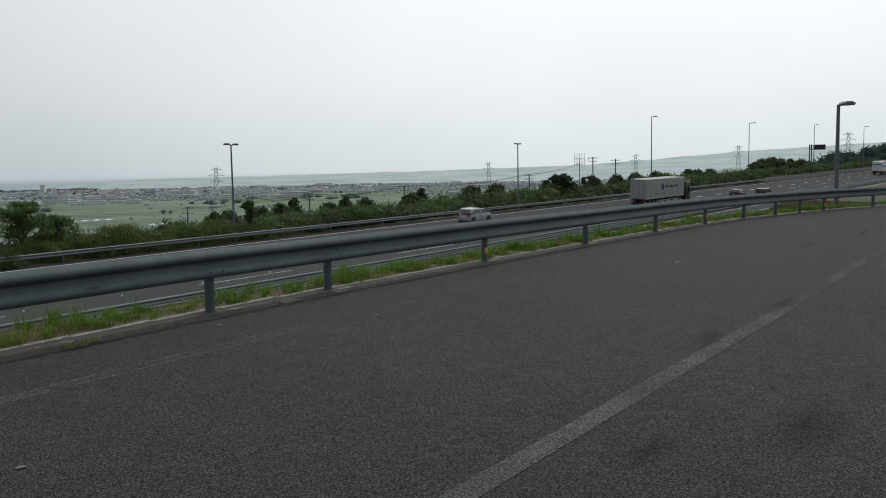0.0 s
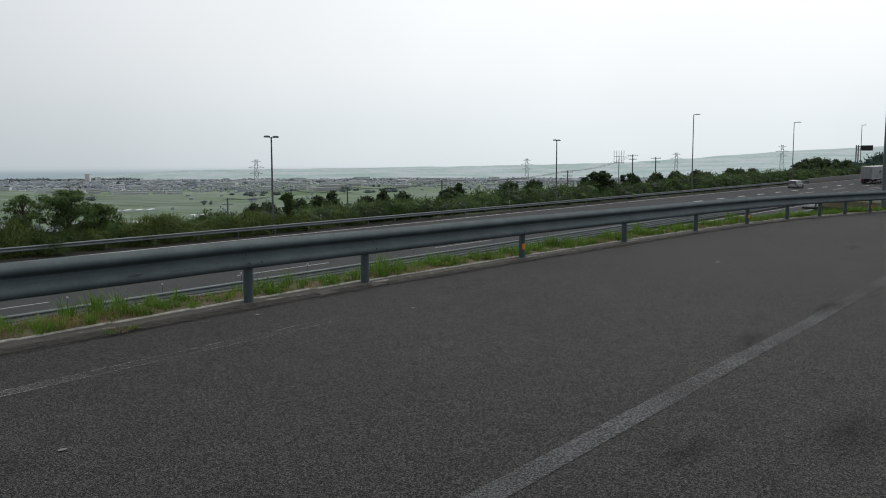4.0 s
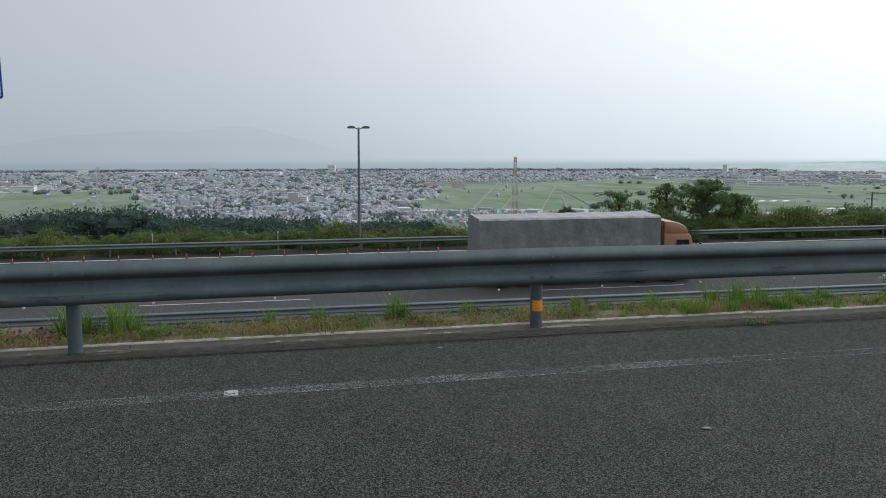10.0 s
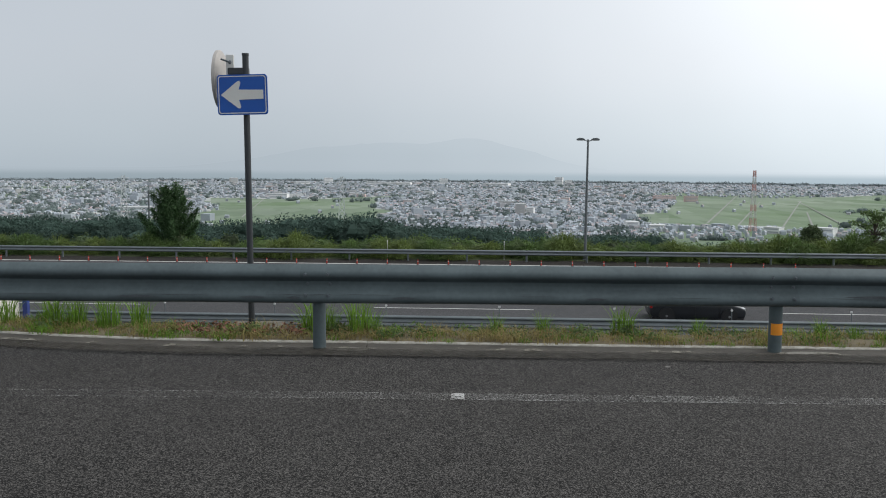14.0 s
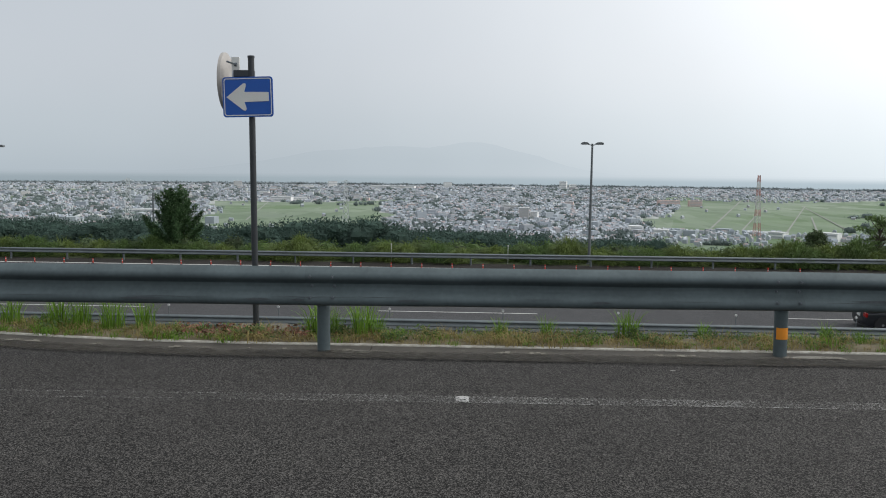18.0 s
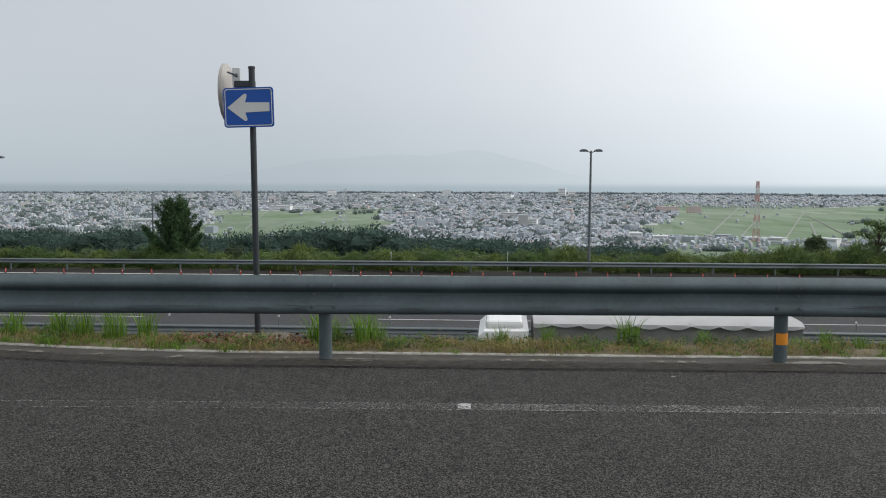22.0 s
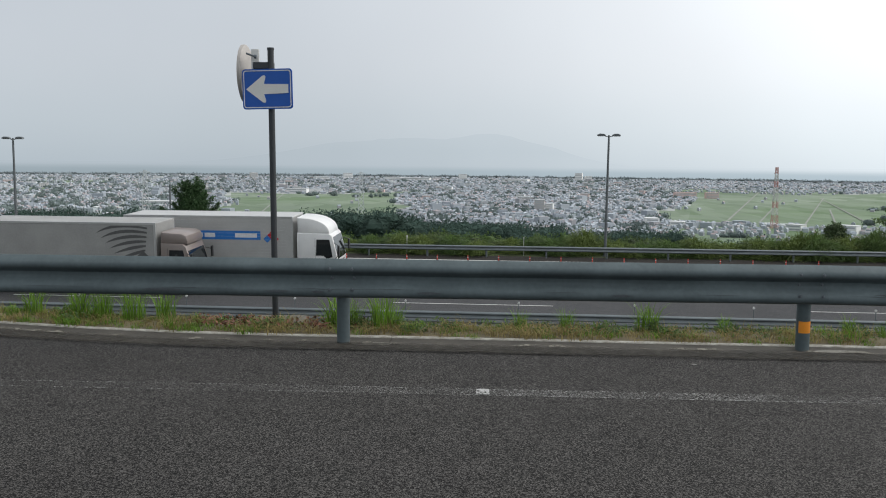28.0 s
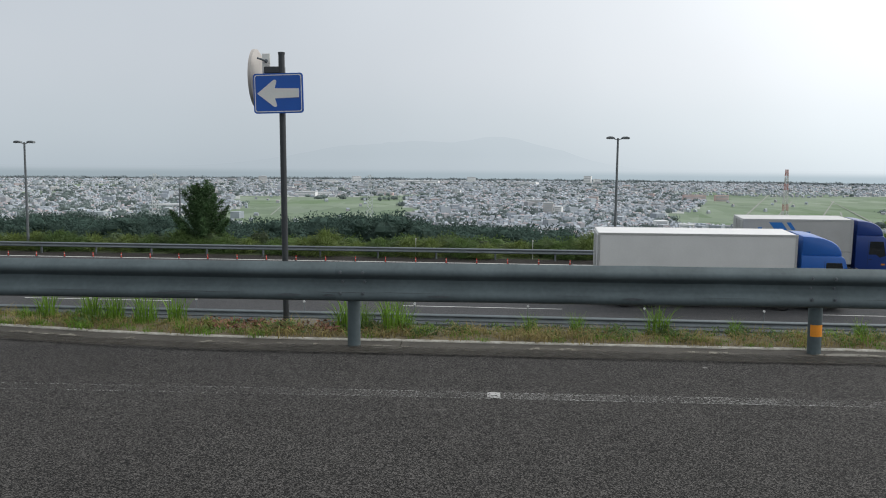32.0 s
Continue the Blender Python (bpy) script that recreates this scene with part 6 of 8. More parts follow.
    block(7.62, 3950, 34, 24, 38, M["block_white"], 5, "tall white building standing above the town")
    block(8.25, 3960, 30, 24, 24, M["block_white"], 3, "white annex beside a tall building")
    block(-0.3, 3950, 36, 20, 28, M["block_white"], 5, "white apartment block near the coast")
    block(-8.2, 3950, 40, 20, 28, M["block_white"], 4, "white apartment block near the coast")
    block(-14.5, 3950, 34, 20, 26, M["block"], 5, "pale apartment block near the coast")
    for az, w in ((-3.6, 140), (-5.0, 80), (3.4, 110), (-10.0, 60)):
        block(az, 3700 + 120 * math.sin(az), w, 60, 13, M["block_white"], 2, "long white factory shed near the coast", name="factory_shed")
    block(14.6, 2300, 58, 18, 15, M["block_red"], 4, "long reddish brown apartment block at the town's edge", M["block_red"])
    block(16.3, 2310, 34, 16, 15, M["block_red"], 4, "reddish brown apartment block at the town's edge", M["block_red"])
    block(5.0, 1560, 18, 13, 23, M["block"], 6, "pale concrete apartment tower in the town")
    block(5.7, 1570, 14, 12, 15, M["block_white"], 4, "white apartment house in the town")
    for i in range(56):
        az, d = r.uniform(-30, 14), r.uniform(1900, 3900)
        if density(az, d) < 0.6:
            continue
        block(az, d, r.uniform(14, 34), r.uniform(8, 12), r.uniform(8, 13), r.choice((M["block"], M["block"], M["block_white"], M["block_red"])), r.choice((3, 4, 5)), "mid-rise pale apartment block in the town")
    for az, d, w in ((-11.6, 2330, 60), (-10.5, 2340, 46), (-20.7, 1720, 60), (-13.2, 2900, 80), (33.2, 2700, 60), (36.5, 2550, 100), (38.6, 2600, 70), (39.2, 2560, 45), (43.0, 2900, 110), (12.5, 1260, 18), (14.2, 1240, 20), (21.5, 1250, 22), (24.5, 1230, 26), (50.0, 3300, 130), (56.0, 3500, 150), (62.0, 3400, 130), (46.5, 3500, 90), (29.0, 3100, 70), (66.0, 3600, 150)):
        block(az, d, w, r.uniform(16, 26), r.uniform(8, 12), M["block_white"], 2, "long pale industrial shed on the plain", name="factory_shed")
    for i in range(64):
        az, d = r.uniform(30, 66), 2650 + 1650 * r.random()
        block(az, d, r.uniform(30, 95), r.uniform(16, 30), r.uniform(7, 13), r.choice((M["block_white"], M["block_white"], M["block"])), 2, "long pale industrial shed near the coast", name="factory_shed")
    for az, d, w, h in ((34.0, 3900, 20, 40), (34.6, 3920, 16, 26)):
        block(az, d, w, 16, h, M["block_white"], 8, "tall pale tower block near the coast")
    # greenhouses and ponds that catch the light
    gm = mat("glasshouse_cover", (0.68, 0.70, 0.70), 0.35, var=0.06, scale=0.05, fine=0.5, rnd=0.1)
    for az, d, w, l in ((20.0, 1340, 20, 30), (21.0, 1330, 16, 26), (36.8, 1700, 90, 22), (37.3, 1340, 70, 40), (40.3, 1330, 60, 30), (41.5, 1500, 70, 25), (39.0, 1280, 40, 20), (43.5, 1400, 60, 25), (47.0, 1600, 80, 24), (-23.5, 1650, 60, 20), (34.0, 1900, 60, 16)):
        bm = bmesh.new()
        for k in range(4):
            prism(bm, [(w * (k / 4 - 0.5), 0), (w * (k / 4 - 0.5), 2.4), (w * ((k + 0.5) / 4 - 0.5), 4.0), (w * ((k + 1) / 4 - 0.5), 2.4), (w * ((k + 1) / 4 - 0.5), 0)], -l / 2, l / 2)
        ob = part("greenhouse", bm, gm)
        tagged(ob, "row of pale greenhouses among the fields", "greenhouse", "greenhouses on the plain")
        ob.matrix_basis = at_az(az, d, -85.0, -az + 20)
    # pine belt along the shore and groves among the fields
    g = np.random.default_rng(41)
    protos = [leaf_cloud(g, 40, 34, 20, 8, 5.0, 6.0, 0.3) for _ in range(4)]
    lots = []
    for i in range(178):
        az = -34 + i * 0.40
        lots.append(shift(r.choice(protos), at_az(az, 4405 + r.uniform(-25, 15), -85.0, -az) @ Matrix.Diagonal((1, 1, r.uniform(0.8, 1.25), 1))))
    ob = new("coastal_pines", mesh_of("coastal_pines", *join(lots), M["pine_hazed"]))
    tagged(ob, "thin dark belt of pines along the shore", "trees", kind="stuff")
    lots = []
    for i in range(330):
        az, d = r.uniform(-33, 75), r.uniform(1000, 3600)
        if r.random() < 0.5 or (density(az, d) < 0.3 and r.random() < 0.8):
            continue
        k = r.uniform(0.10, 0.3)
        for j in range(r.choice((1, 2, 4))):
            lots.append(shift(r.choice(protos), at_az(az + j * r.uniform(0.2, 0.8), d * r.uniform(0.99, 1.01), -85.0, -az) @ Matrix.Diagonal((k, k, r.uniform(0.4, 0.8), 1))))
    for i in range(2600):                        # trees among the houses
        az, d = r.uniform(-33, 15) if i % 4 else r.uniform(15, 60), 1100 + 3100 * r.random() ** 1.2
        if density(az, d) < 0.5:
            continue
        k = r.uniform(0.06, 0.16) * (1 + d / 4000)
        lots.append(shift(r.choice(protos), at_az(az, d, -85.0, -az) @ Matrix.Diagonal((k * r.uniform(0.8, 2.2), k, r.uniform(0.4, 0.8), 1))))
    for az, d, n in ((40.5, 1150, 16), (35.0, 1180, 10), (-24, 1300, 16), (-27.5, 1500, 14), (27, 1500, 5), (-21, 1650, 14), (-18, 2300, 8), (-10, 2250, 6), (-7, 2150, 5), (2, 1500, 6), (8, 1350, 8), (27, 1950, 7), (-25, 2300, 10), (33, 2200, 6), (44, 2400, 12), (52, 2600, 14), (-22, 1500, 18), (-26, 1750, 22), (-19.5, 1950, 16), (-28, 2150, 18), (-23, 2700, 14)):
        for j in range(n):
            lots.append(shift(r.choice(protos), at_az(az + r.uniform(-1.8, 1.8), d * r.uniform(0.95, 1.05), -85.0, -az) @ Matrix.Diagonal((r.uniform(0.15, 0.5), 0.3, r.uniform(0.45, 0.85), 1))))
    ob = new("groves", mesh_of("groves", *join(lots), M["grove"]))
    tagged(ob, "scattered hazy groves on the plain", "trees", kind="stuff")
    # farm roads
    bm = bmesh.new()
    for az0, d0, az1, d1, w in ((17.4, 1450, 19.2, 2900, 4), (19.3, 1400, 20.6, 2400, 3), (22.0, 1380, 23.0, 2500, 3), (24.0, 1250, 23.4, 1900, 3), (22.8, 2500, 26.5, 1300, 3), (16.0, 1700, 27, 1750, 3), (17, 2250, 33, 2300, 4), (-16, 1750, -5, 1800, 3), (-14, 1500, -12.5, 2300, 3), (28, 1500, 41, 2100, 4), (33, 2600, 48, 1700, 4)):
        a, b = at_az(az0, d0, -84.9).translation, at_az(az1, d1, -84.9).translation
        dv = (b - a).normalized()
        nv = Vector((-dv.y, dv.x, 0)) * w / 2
        sheet(bm, [a - nv, b - nv, b + nv, a + nv])
    for f in bm.faces:
        f.normal_update()
        if f.normal.z < 0:
            f.normal_flip()
    tagged(part("road_farm_tracks", bm, M["far_road"]), "pale farm roads between the rice fields", "road", kind="structure")


town()

# pylons: direction, distance, height of the foot and of the mast
PYLONS = [(44.5, 700, -46.0, 53.0), (62.9, 900, -44.0, 52.5), (72.8, 950, -38.0, 52.5), (79.3, 900, -30.0, 50.5), (85.7, 800, -24.0, 51.0), (-21.4, 600, -50.0, 46.0), (-7.3, 700, -52.0, 47.0)]
for az, d, z, h in PYLONS:
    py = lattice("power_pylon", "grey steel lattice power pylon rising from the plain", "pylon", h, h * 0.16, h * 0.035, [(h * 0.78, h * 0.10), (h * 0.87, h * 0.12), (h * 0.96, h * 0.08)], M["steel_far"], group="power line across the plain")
    py.matrix_basis = at_az(az, d, z, -az)
for az, d, z, h in ((42.6, 150, -13, 9.0), (46.8, 150, -12, 9.5), (50.6, 150, -12, 9.8), (57.1, 155, -11, 9.9), (65.7, 170, -9, 9.4), (70.0, 190, -8, 11.8), (71.5, 190, -8, 11.2), (-19.9, 130, -13, 11.2)):
    utility_pole(at_az(az, d, z, -az + 8), h, [(h - 0.3, 1.1), (h - 1.1, 0.9)])


def wires(tops, sag):
    """Three cables hung from pole to pole."""
    root = thing("power_cables", "thin dark overhead cables hung between utility poles", "cable")
    for a, b in zip(tops, tops[1:]):
        for k in (-0.7, 0.0, 0.7):
            bm = bmesh.new()
            off = Vector((0.35, -0.75, 0)) * k
            pts = [a.lerp(b, i / 12) + off - Vector((0, 0, sag * 4 * (i / 12) * (1 - i / 12))) for i in range(13)]
            rings = [[bm.verts.new(p + Vector((0, 0.02 * math.cos(n * 2.094), 0.02 * math.sin(n * 2.094)))) for n in range(3)] for p in pts]
            for p, q in zip(rings, rings[1:]):
                for n in range(3):
                    bm.faces.new((p[n], p[(n + 1) % 3], q[(n + 1) % 3], q[n]))
            part("cable", bm, M["black"], root)


wires([at_az(az, d, z + h).translation for az, d, z, h in ((42.6, 150, -13, 9.0), (46.8, 150, -12, 9.5), (50.6, 150, -12, 9.8), (57.1, 155, -11, 9.9), (65.7, 170, -9, 9.4), (70.0, 190, -8, 11.8))], 0.9)


def antenna_mast():
    """A slim mast with a rack of aerials."""
    root = thing("antenna_mast", "slim grey steel mast with a rack of aerials", "mast", m=at_az(69.1, 210, -9.8, -60))
    bm = bmesh.new()
    cyl(bm, (0, 0, 0), (0, 0, 13.6), 0.13, 8, 0.09)
    part("pole", bm, M["rail_far"], root)
    for z in (11.9, 13.4):
        bm = bmesh.new()
        box(bm, -1.2, 1.2, -0.05, 0.05, z - 0.05, z + 0.05)
        part("crossarm", bm, M["rail_far"], root)
    for k in range(5):
        bm = bmesh.new()
        cyl(bm, (-1.2 + 0.6 * k, 0, 11.6), (-1.2 + 0.6 * k, 0, 14.8), 0.05, 6)
        part("aerial", bm, M["rail_far"], root)


antenna_mast()


def marker_sticks():
    root = thing("marker_stick", "thin pale marker stick with a small head behind the rail", "marker post", "marker sticks at the hedge")
    bm = bmesh.new()
    cyl(bm, (0, 0, -0.2), (0, 0, 1.2), 0.016, 8)
    part("stick", bm, M["white_film"], root)
    bm = bmesh.new()
    box(bm, -0.035, 0.035, -0.03, 0.03, 1.15, 1.27, 0.01)
    part("head", bm, M["white_film"], root)
    root.matrix_basis = rd_pose(-3.9, 15.9)
    for sx in (4.1, 60.0, 92.0):
        copy_thing(root, rd_pose(sx, 15.9))


marker_sticks()


# ---- vehicles: x ahead, y to the left, z up, the origin on the road under the middle ----
def wheel_set(root, xs, ys, r, w):
    """Wheels as parts, each with its rim."""
    bm = bmesh.new()
    cyl(bm, (0, -w / 2, 0), (0, w / 2, 0), r * 0.95, 24)
    bmesh.ops.bevel(bm, geom=[e for e in bm.edges if len(e.link_faces) == 2 and abs(e.link_faces[0].normal.dot(e.link_faces[1].normal)) < 0.1], offset=r * 0.06, segments=2, affect="EDGES")
    tyre = finish("wheel", bm, M["rubber"], True)
    bm = bmesh.new()
    for s in (-1, 1):
        cyl(bm, (0, s * w * 0.40, 0), (0, s * (w / 2 + 0.012), 0), r * 0.60, 20, r * 0.56)
        cyl(bm, (0, s * (w / 2), 0), (0, s * (w / 2 + 0.03), 0), r * 0.18, 10)
    rim = finish("rim", bm, M["rim"], True)
    for x in xs:
        for y in ys:
            o = new("wheel", tyre)
            o.parent = root
            o.matrix_basis = pose(x, y, r, 0, 0, 0)
            q = new("rim", rim)
            q.parent = o


def warp(bm, z0, k, yk=None):
    """Lean the sides inwards above z0."""
    for v in bm.verts:
        if v.co.z > z0:
            v.co.y *= 1 - k * (v.co.z - z0)


def rounded_off(pts, n=2):
    """Cut the corners of an outline, n times over."""
    for _ in range(n):
        out = []
        for i, (x, z) in enumerate(pts):
            x2, z2 = pts[(i + 1) % len(pts)]
            out += [(0.78 * x + 0.22 * x2, 0.78 * z + 0.22 * z2), (0.22 * x + 0.78 * x2, 0.22 * z + 0.78 * z2)]
        pts = out
    return pts


def mark(root, side, half, pts, m, name="livery_mark", label="", proud=0.008):
    """A flat livery shape on a vehicle's side; side -1 is its right, +1 its left."""
    bm = bmesh.new()
    y = side * (half + proud)
    prism(bm, pts, min(y, side * (half - 0.004)), max(y, side * (half - 0.004)))
    return part(name, bm, m, root, label)


def lettering(root, txt, x, y, z, size, m, turn):
    """Words on a vehicle's side, from x on; turn 180 for its left side."""
    cu = bpy.data.curves.new("lettering", "FONT")
    cu.body, cu.size, cu.extrude = txt, size, 0.002
    tmp = bpy.data.objects.new("lettering", cu)
    scene.collection.objects.link(tmp)
    me = bpy.data.meshes.new_from_object(tmp)
    bpy.data.objects.remove(tmp)
    me.materials.append(m)
    ob = new("lettering", me)
    ob.parent = root
    ob.matrix_basis = pose(x, y, z, 90, 0, turn)


def bar(x0, x1, z0, z1, slant=0.0):
    return [(x0, z0), (x1, z0), (x1 + slant, z1), (x0 + slant, z1)]


def cab(root, xf, ln, w, paint, h=2.85, top=None, roof_mat=None, ribs=False, sill=1.62):
    hw = w / 2
    bm = bmesh.new()
    prism(bm, [(xf - ln, 0.62), (xf - 0.06, 0.62), (xf, 0.8), (xf, 1.45), (xf - 0.10, 1.9), (xf - 0.30, h - 0.14), (xf - 0.46, h), (xf - ln, h + 0.02)], -hw, hw, 0.07)
    c = part("cab", bm, paint, root, smooth=True)
    bm = bmesh.new()
    prism(bm, [(xf + 0.008, 1.42), (xf - 0.092, 1.9), (xf - 0.285, h - 0.2), (xf - 0.34, h - 0.2), (xf - 0.15, 1.9), (xf - 0.06, 1.42)], -hw + 0.12, hw - 0.12)
    part("windscreen", bm, M["glass"], c)
    for sd in (-1, 1):
        bm = bmesh.new()
        y = sd * (hw + 0.006)
        prism(bm, [(xf - 0.28, sill - 0.07), (xf - 0.45, h - 0.32), (xf - 1.18, h - 0.32), (xf - 1.22, sill), (xf - 0.8, sill), (xf - 0.6, sill - 0.17)], min(y, sd * (hw - 0.02)), max(y, sd * (hw - 0.02)))
        part("side_window", bm, M["glass"], c)
        bm = bmesh.new()
        y = sd * (hw + 0.004)
        prism(bm, [(xf - 1.27, 0.95), (xf - 1.255, 0.95), (xf - 1.255, h - 0.25), (xf - 1.27, h - 0.25)], min(y, sd * (hw - 0.02)), max(y, sd * (hw - 0.02)))
        box(bm, xf - 1.2, xf - 1.05, min(y, y + sd * 0.02), max(y, y + sd * 0.02), 1.32, 1.36)
        part("door_gap", bm, M["black"], c)
        bm = bmesh.new()
        cyl(bm, (xf - 0.2, sd * hw, h - 0.5), (xf + 0.12, sd * (hw + 0.25), h - 0.62), 0.02, 6)
        cyl(bm, (xf - 0.1, sd * hw, 1.5), (xf + 0.12, sd * (hw + 0.25), 1.7), 0.02, 6)
        mirror = part("mirror_arm", bm, M["black"], root)
        bm = bmesh.new()
        box(bm, xf + 0.06, xf + 0.16, sd * (hw + 0.25) - 0.11, sd * (hw + 0.25) + 0.11, 1.65, 2.25, 0.03)
        part("mirror", bm, M["black"], mirror)
        bm = bmesh.new()
        box(bm, xf - 0.03, xf + 0.03, sd * (hw - 0.42) - 0.2, sd * (hw - 0.42) + 0.2, 0.66, 0.86, 0.02)
        part("headlamp", bm, M["lamp_clear"], root)
        bm = bmesh.new()
        box(bm, xf - 0.5, xf - 0.3, min(sd * hw, sd * (hw + 0.012)), max(sd * hw, sd * (hw + 0.012)), 1.0, 1.1)
        part("turn_lamp", bm, M["lamp_amber"], root)
    bm = bmesh.new()
    box(bm, xf - 0.5, xf + 0.05, -hw + 0.02, hw - 0.02, 0.35, 0.66, 0.05)
    part("bumper", bm, M["chassis"], root)
    bm = bmesh.new()
    for k in range(4):
        box(bm, xf - 0.01, xf + 0.012, -hw * 0.6, hw * 0.6, 0.92 + k * 0.1, 0.97 + k * 0.1)
    part("grille", bm, M["black"], c)
    if top:
        bm = bmesh.new()
        hood = [(xf - ln + 0.02 + (ln - 0.46) * math.cos(radians(a)) ** 0.85, h - 0.02 + (top - h + 0.02) * math.sin(radians(a)) ** 0.9) for a in range(0, 91, 9)]
        prism(bm, [(xf - ln + 0.02, h - 0.02)] + hood, -hw + 0.06, hw - 0.06, 0.10)
        part("wind_deflector", bm, roof_mat or paint, root, smooth=True)
    if ribs:
        bm = bmesh.new()
        for k in range(7):
            box(bm, xf - ln + 0.15, xf - 0.55, -hw + 0.2 + k * (w - 0.4) / 6.2, -hw + 0.28 + k * (w - 0.4) / 6.2, h, h + 0.035, 0.01)
        part("roof_ribs", bm, paint, root)
    return c


def tarpaulin(bm, x0, x1, hw, z0, z1):
    """Sheeting drawn over hoops: it sags between them and hangs in folds along its lower edge."""
    half = [(1.0, 0.0), (1.0, 0.16), (1.0, 0.3), (1.0, 0.38), (1.0, 0.46), (1.0, 0.58), (1.0, 0.75), (0.995, 0.9), (0.97, 0.965), (0.88, 0.995), (0.6, 1.0), (0.3, 1.0)]
    prof = half + [(0.0, 1.0)] + [(-y, z) for y, z in half[::-1]]
    n = 90
    prev = None
    for i in range(n + 1):
        x = x0 + (x1 - x0) * i / n
        hoop = abs(math.sin(math.pi * (x - x0) / 0.95)) ** 0.7
        cur = []
        for y, z in prof:
            sgn = 1 if y > 0 else -1
            zz = z0 + (z1 - z0) * z
            if z > 0.95:
                zz -= 0.05 * hoop * (1 - abs(y) * 0.6) + 0.03 * noise.noise(Vector((x * 0.7, y, 1)))
            fold = math.exp(-((z - 0.38 - 0.05 * noise.noise(Vector((x * 0.9, 2, 0)))) / 0.06) ** 2)
            dy = (0.11 * fold * (0.4 + 0.6 * noise.noise(Vector((x * 1.9, 5, 0))) ** 2 * 3) - 0.03 * hoop * (0.5 < z < 0.95) + 0.06 * noise.noise(Vector((x * 2.2, z * 4, sgn * 3)))) * (abs(y) > 0.9)
            cur.append(bm.verts.new((x, y * hw + sgn * dy, zz)))
        if prev:
            for j in range(len(prof) - 1):
                bm.faces.new((prev[j], prev[j + 1], cur[j + 1], cur[j]))
            bm.faces.new((prev[-1], prev[0], cur[0], cur[-1]))
        else:
            bm.faces.new(cur)
        prev = cur
    bm.faces.new(prev)
    bmesh.ops.recalc_face_normals(bm, faces=bm.faces[:])


def truck(name, label, ln, h, box_mat, cab_mat, cab_len=2.25, top=True, w=2.48, floor=1.05, axles=None, roof_mat=None, cab_h=2.85, canvas=False, panels=0, gap=0.22):
    root = thing(name, label, "truck", "traffic on the motorway")
    hw = w / 2
    x0, x1, xf = -ln / 2, ln / 2 - cab_len - gap, ln / 2
    bm = bmesh.new()
    if canvas:
        tarpaulin(bm, x0, x1, hw, floor, h)
    else:
        box(bm, x0, x1, -hw, hw, floor, h, 0.05)
    part("cargo_box", bm, box_mat, root, smooth=canvas)
    if not canvas:
        for nm, a in (("top_rail", (x0 - 0.01, x1 + 0.01, h - 0.10, h + 0.012)), ("bottom_rail", (x0 - 0.01, x1 + 0.01, floor - 0.02, floor + 0.14))):
            for sd in (-1, 1):
                bm = bmesh.new()
                y = sd * (hw + 0.014)
                box(bm, a[0], a[1], min(y, sd * (hw - 0.06)), max(y, sd * (hw - 0.06)), a[2], a[3], 0.008)
                part(nm, bm, M["edge"], root)
        for x in (x0, x1 - 0.09):
            for sd in (-1, 1):
                bm = bmesh.new()
                y = sd * (hw + 0.016)
                box(bm, x - 0.012, x + 0.10, min(y, sd * (hw - 0.08)), max(y, sd * (hw - 0.08)), floor + 0.1, h - 0.08, 0.01)
                part("corner_post", bm, M["edge"], root)
        for sd in (-1, 1):
            bm = bmesh.new()
            box(bm, x0 - 0.03, x0 + 0.02, sd * hw * 0.03 if sd > 0 else -hw * 0.97, sd * hw * 0.97 if sd > 0 else -hw * 0.03, floor + 0.1, h - 0.1, 0.01)
            door = part("rear_door", bm, box_mat, root)
            bm = bmesh.new()
            cyl(bm, (x0 - 0.045, sd * hw * 0.3, floor + 0.12), (x0 - 0.045, sd * hw * 0.3, h - 0.12), 0.018, 6)
            part("lock_rod", bm, M["edge"], door)
        for k in range(1, panels):
            for sd in (-1, 1):
                bm = bmesh.new()
                x = x0 + (x1 - x0) * k / panels
                y = sd * (hw + 0.006)
                box(bm, x - 0.012, x + 0.012, min(y, sd * (hw - 0.02)), max(y, sd * (hw - 0.02)), floor + 0.14, h - 0.1)
                part("panel_seam", bm, M["edge"], root)
    bm = bmesh.new()
    for sd in (-1, 1):
        box(bm, x0 + 0.1, xf - 0.4, sd * 0.42 - 0.05, sd * 0.42 + 0.05, 0.72, floor - 0.02)
    for k in range(6):
        x = x0 + 0.3 + (x1 - x0 - 0.5) * k / 5
        box(bm, x - 0.05, x + 0.05, -hw + 0.1, hw - 0.1, floor - 0.16, floor - 0.02)
    part("chassis", bm, M["chassis"], root)
    for sd in (-1, 1):
        bm = bmesh.new()
        for z in (0.48, 0.72):
            box(bm, x0 + 3.9, x1 - 0.9, sd * (hw - 0.08) - 0.02, sd * (hw - 0.08) + 0.02, z, z + 0.10, 0.01)
        part("side_guard", bm, M["edge"], root)
        bm = bmesh.new()
        box(bm, x0 - 0.02, x0 + 0.05, sd * (hw - 0.32) - 0.24, sd * (hw - 0.32) + 0.24, 0.80, 0.94, 0.01)
        part("tail_lamp", bm, M["lamp_red"], root)
        bm = bmesh.new()
        cyl(bm, (x0 + 4.3, sd * (hw - 0.3), 0.62), (x0 + 5.4, sd * (hw - 0.3), 0.62), 0.27, 14)
        part("fuel_tank", bm, M["chassis"], root)
    bm = bmesh.new()
    box(bm, x0 + 0.0, x0 + 0.06, -hw + 0.1, hw - 0.1, 0.45, 0.62, 0.01)
    part("rear_bumper", bm, M["chassis"], root)
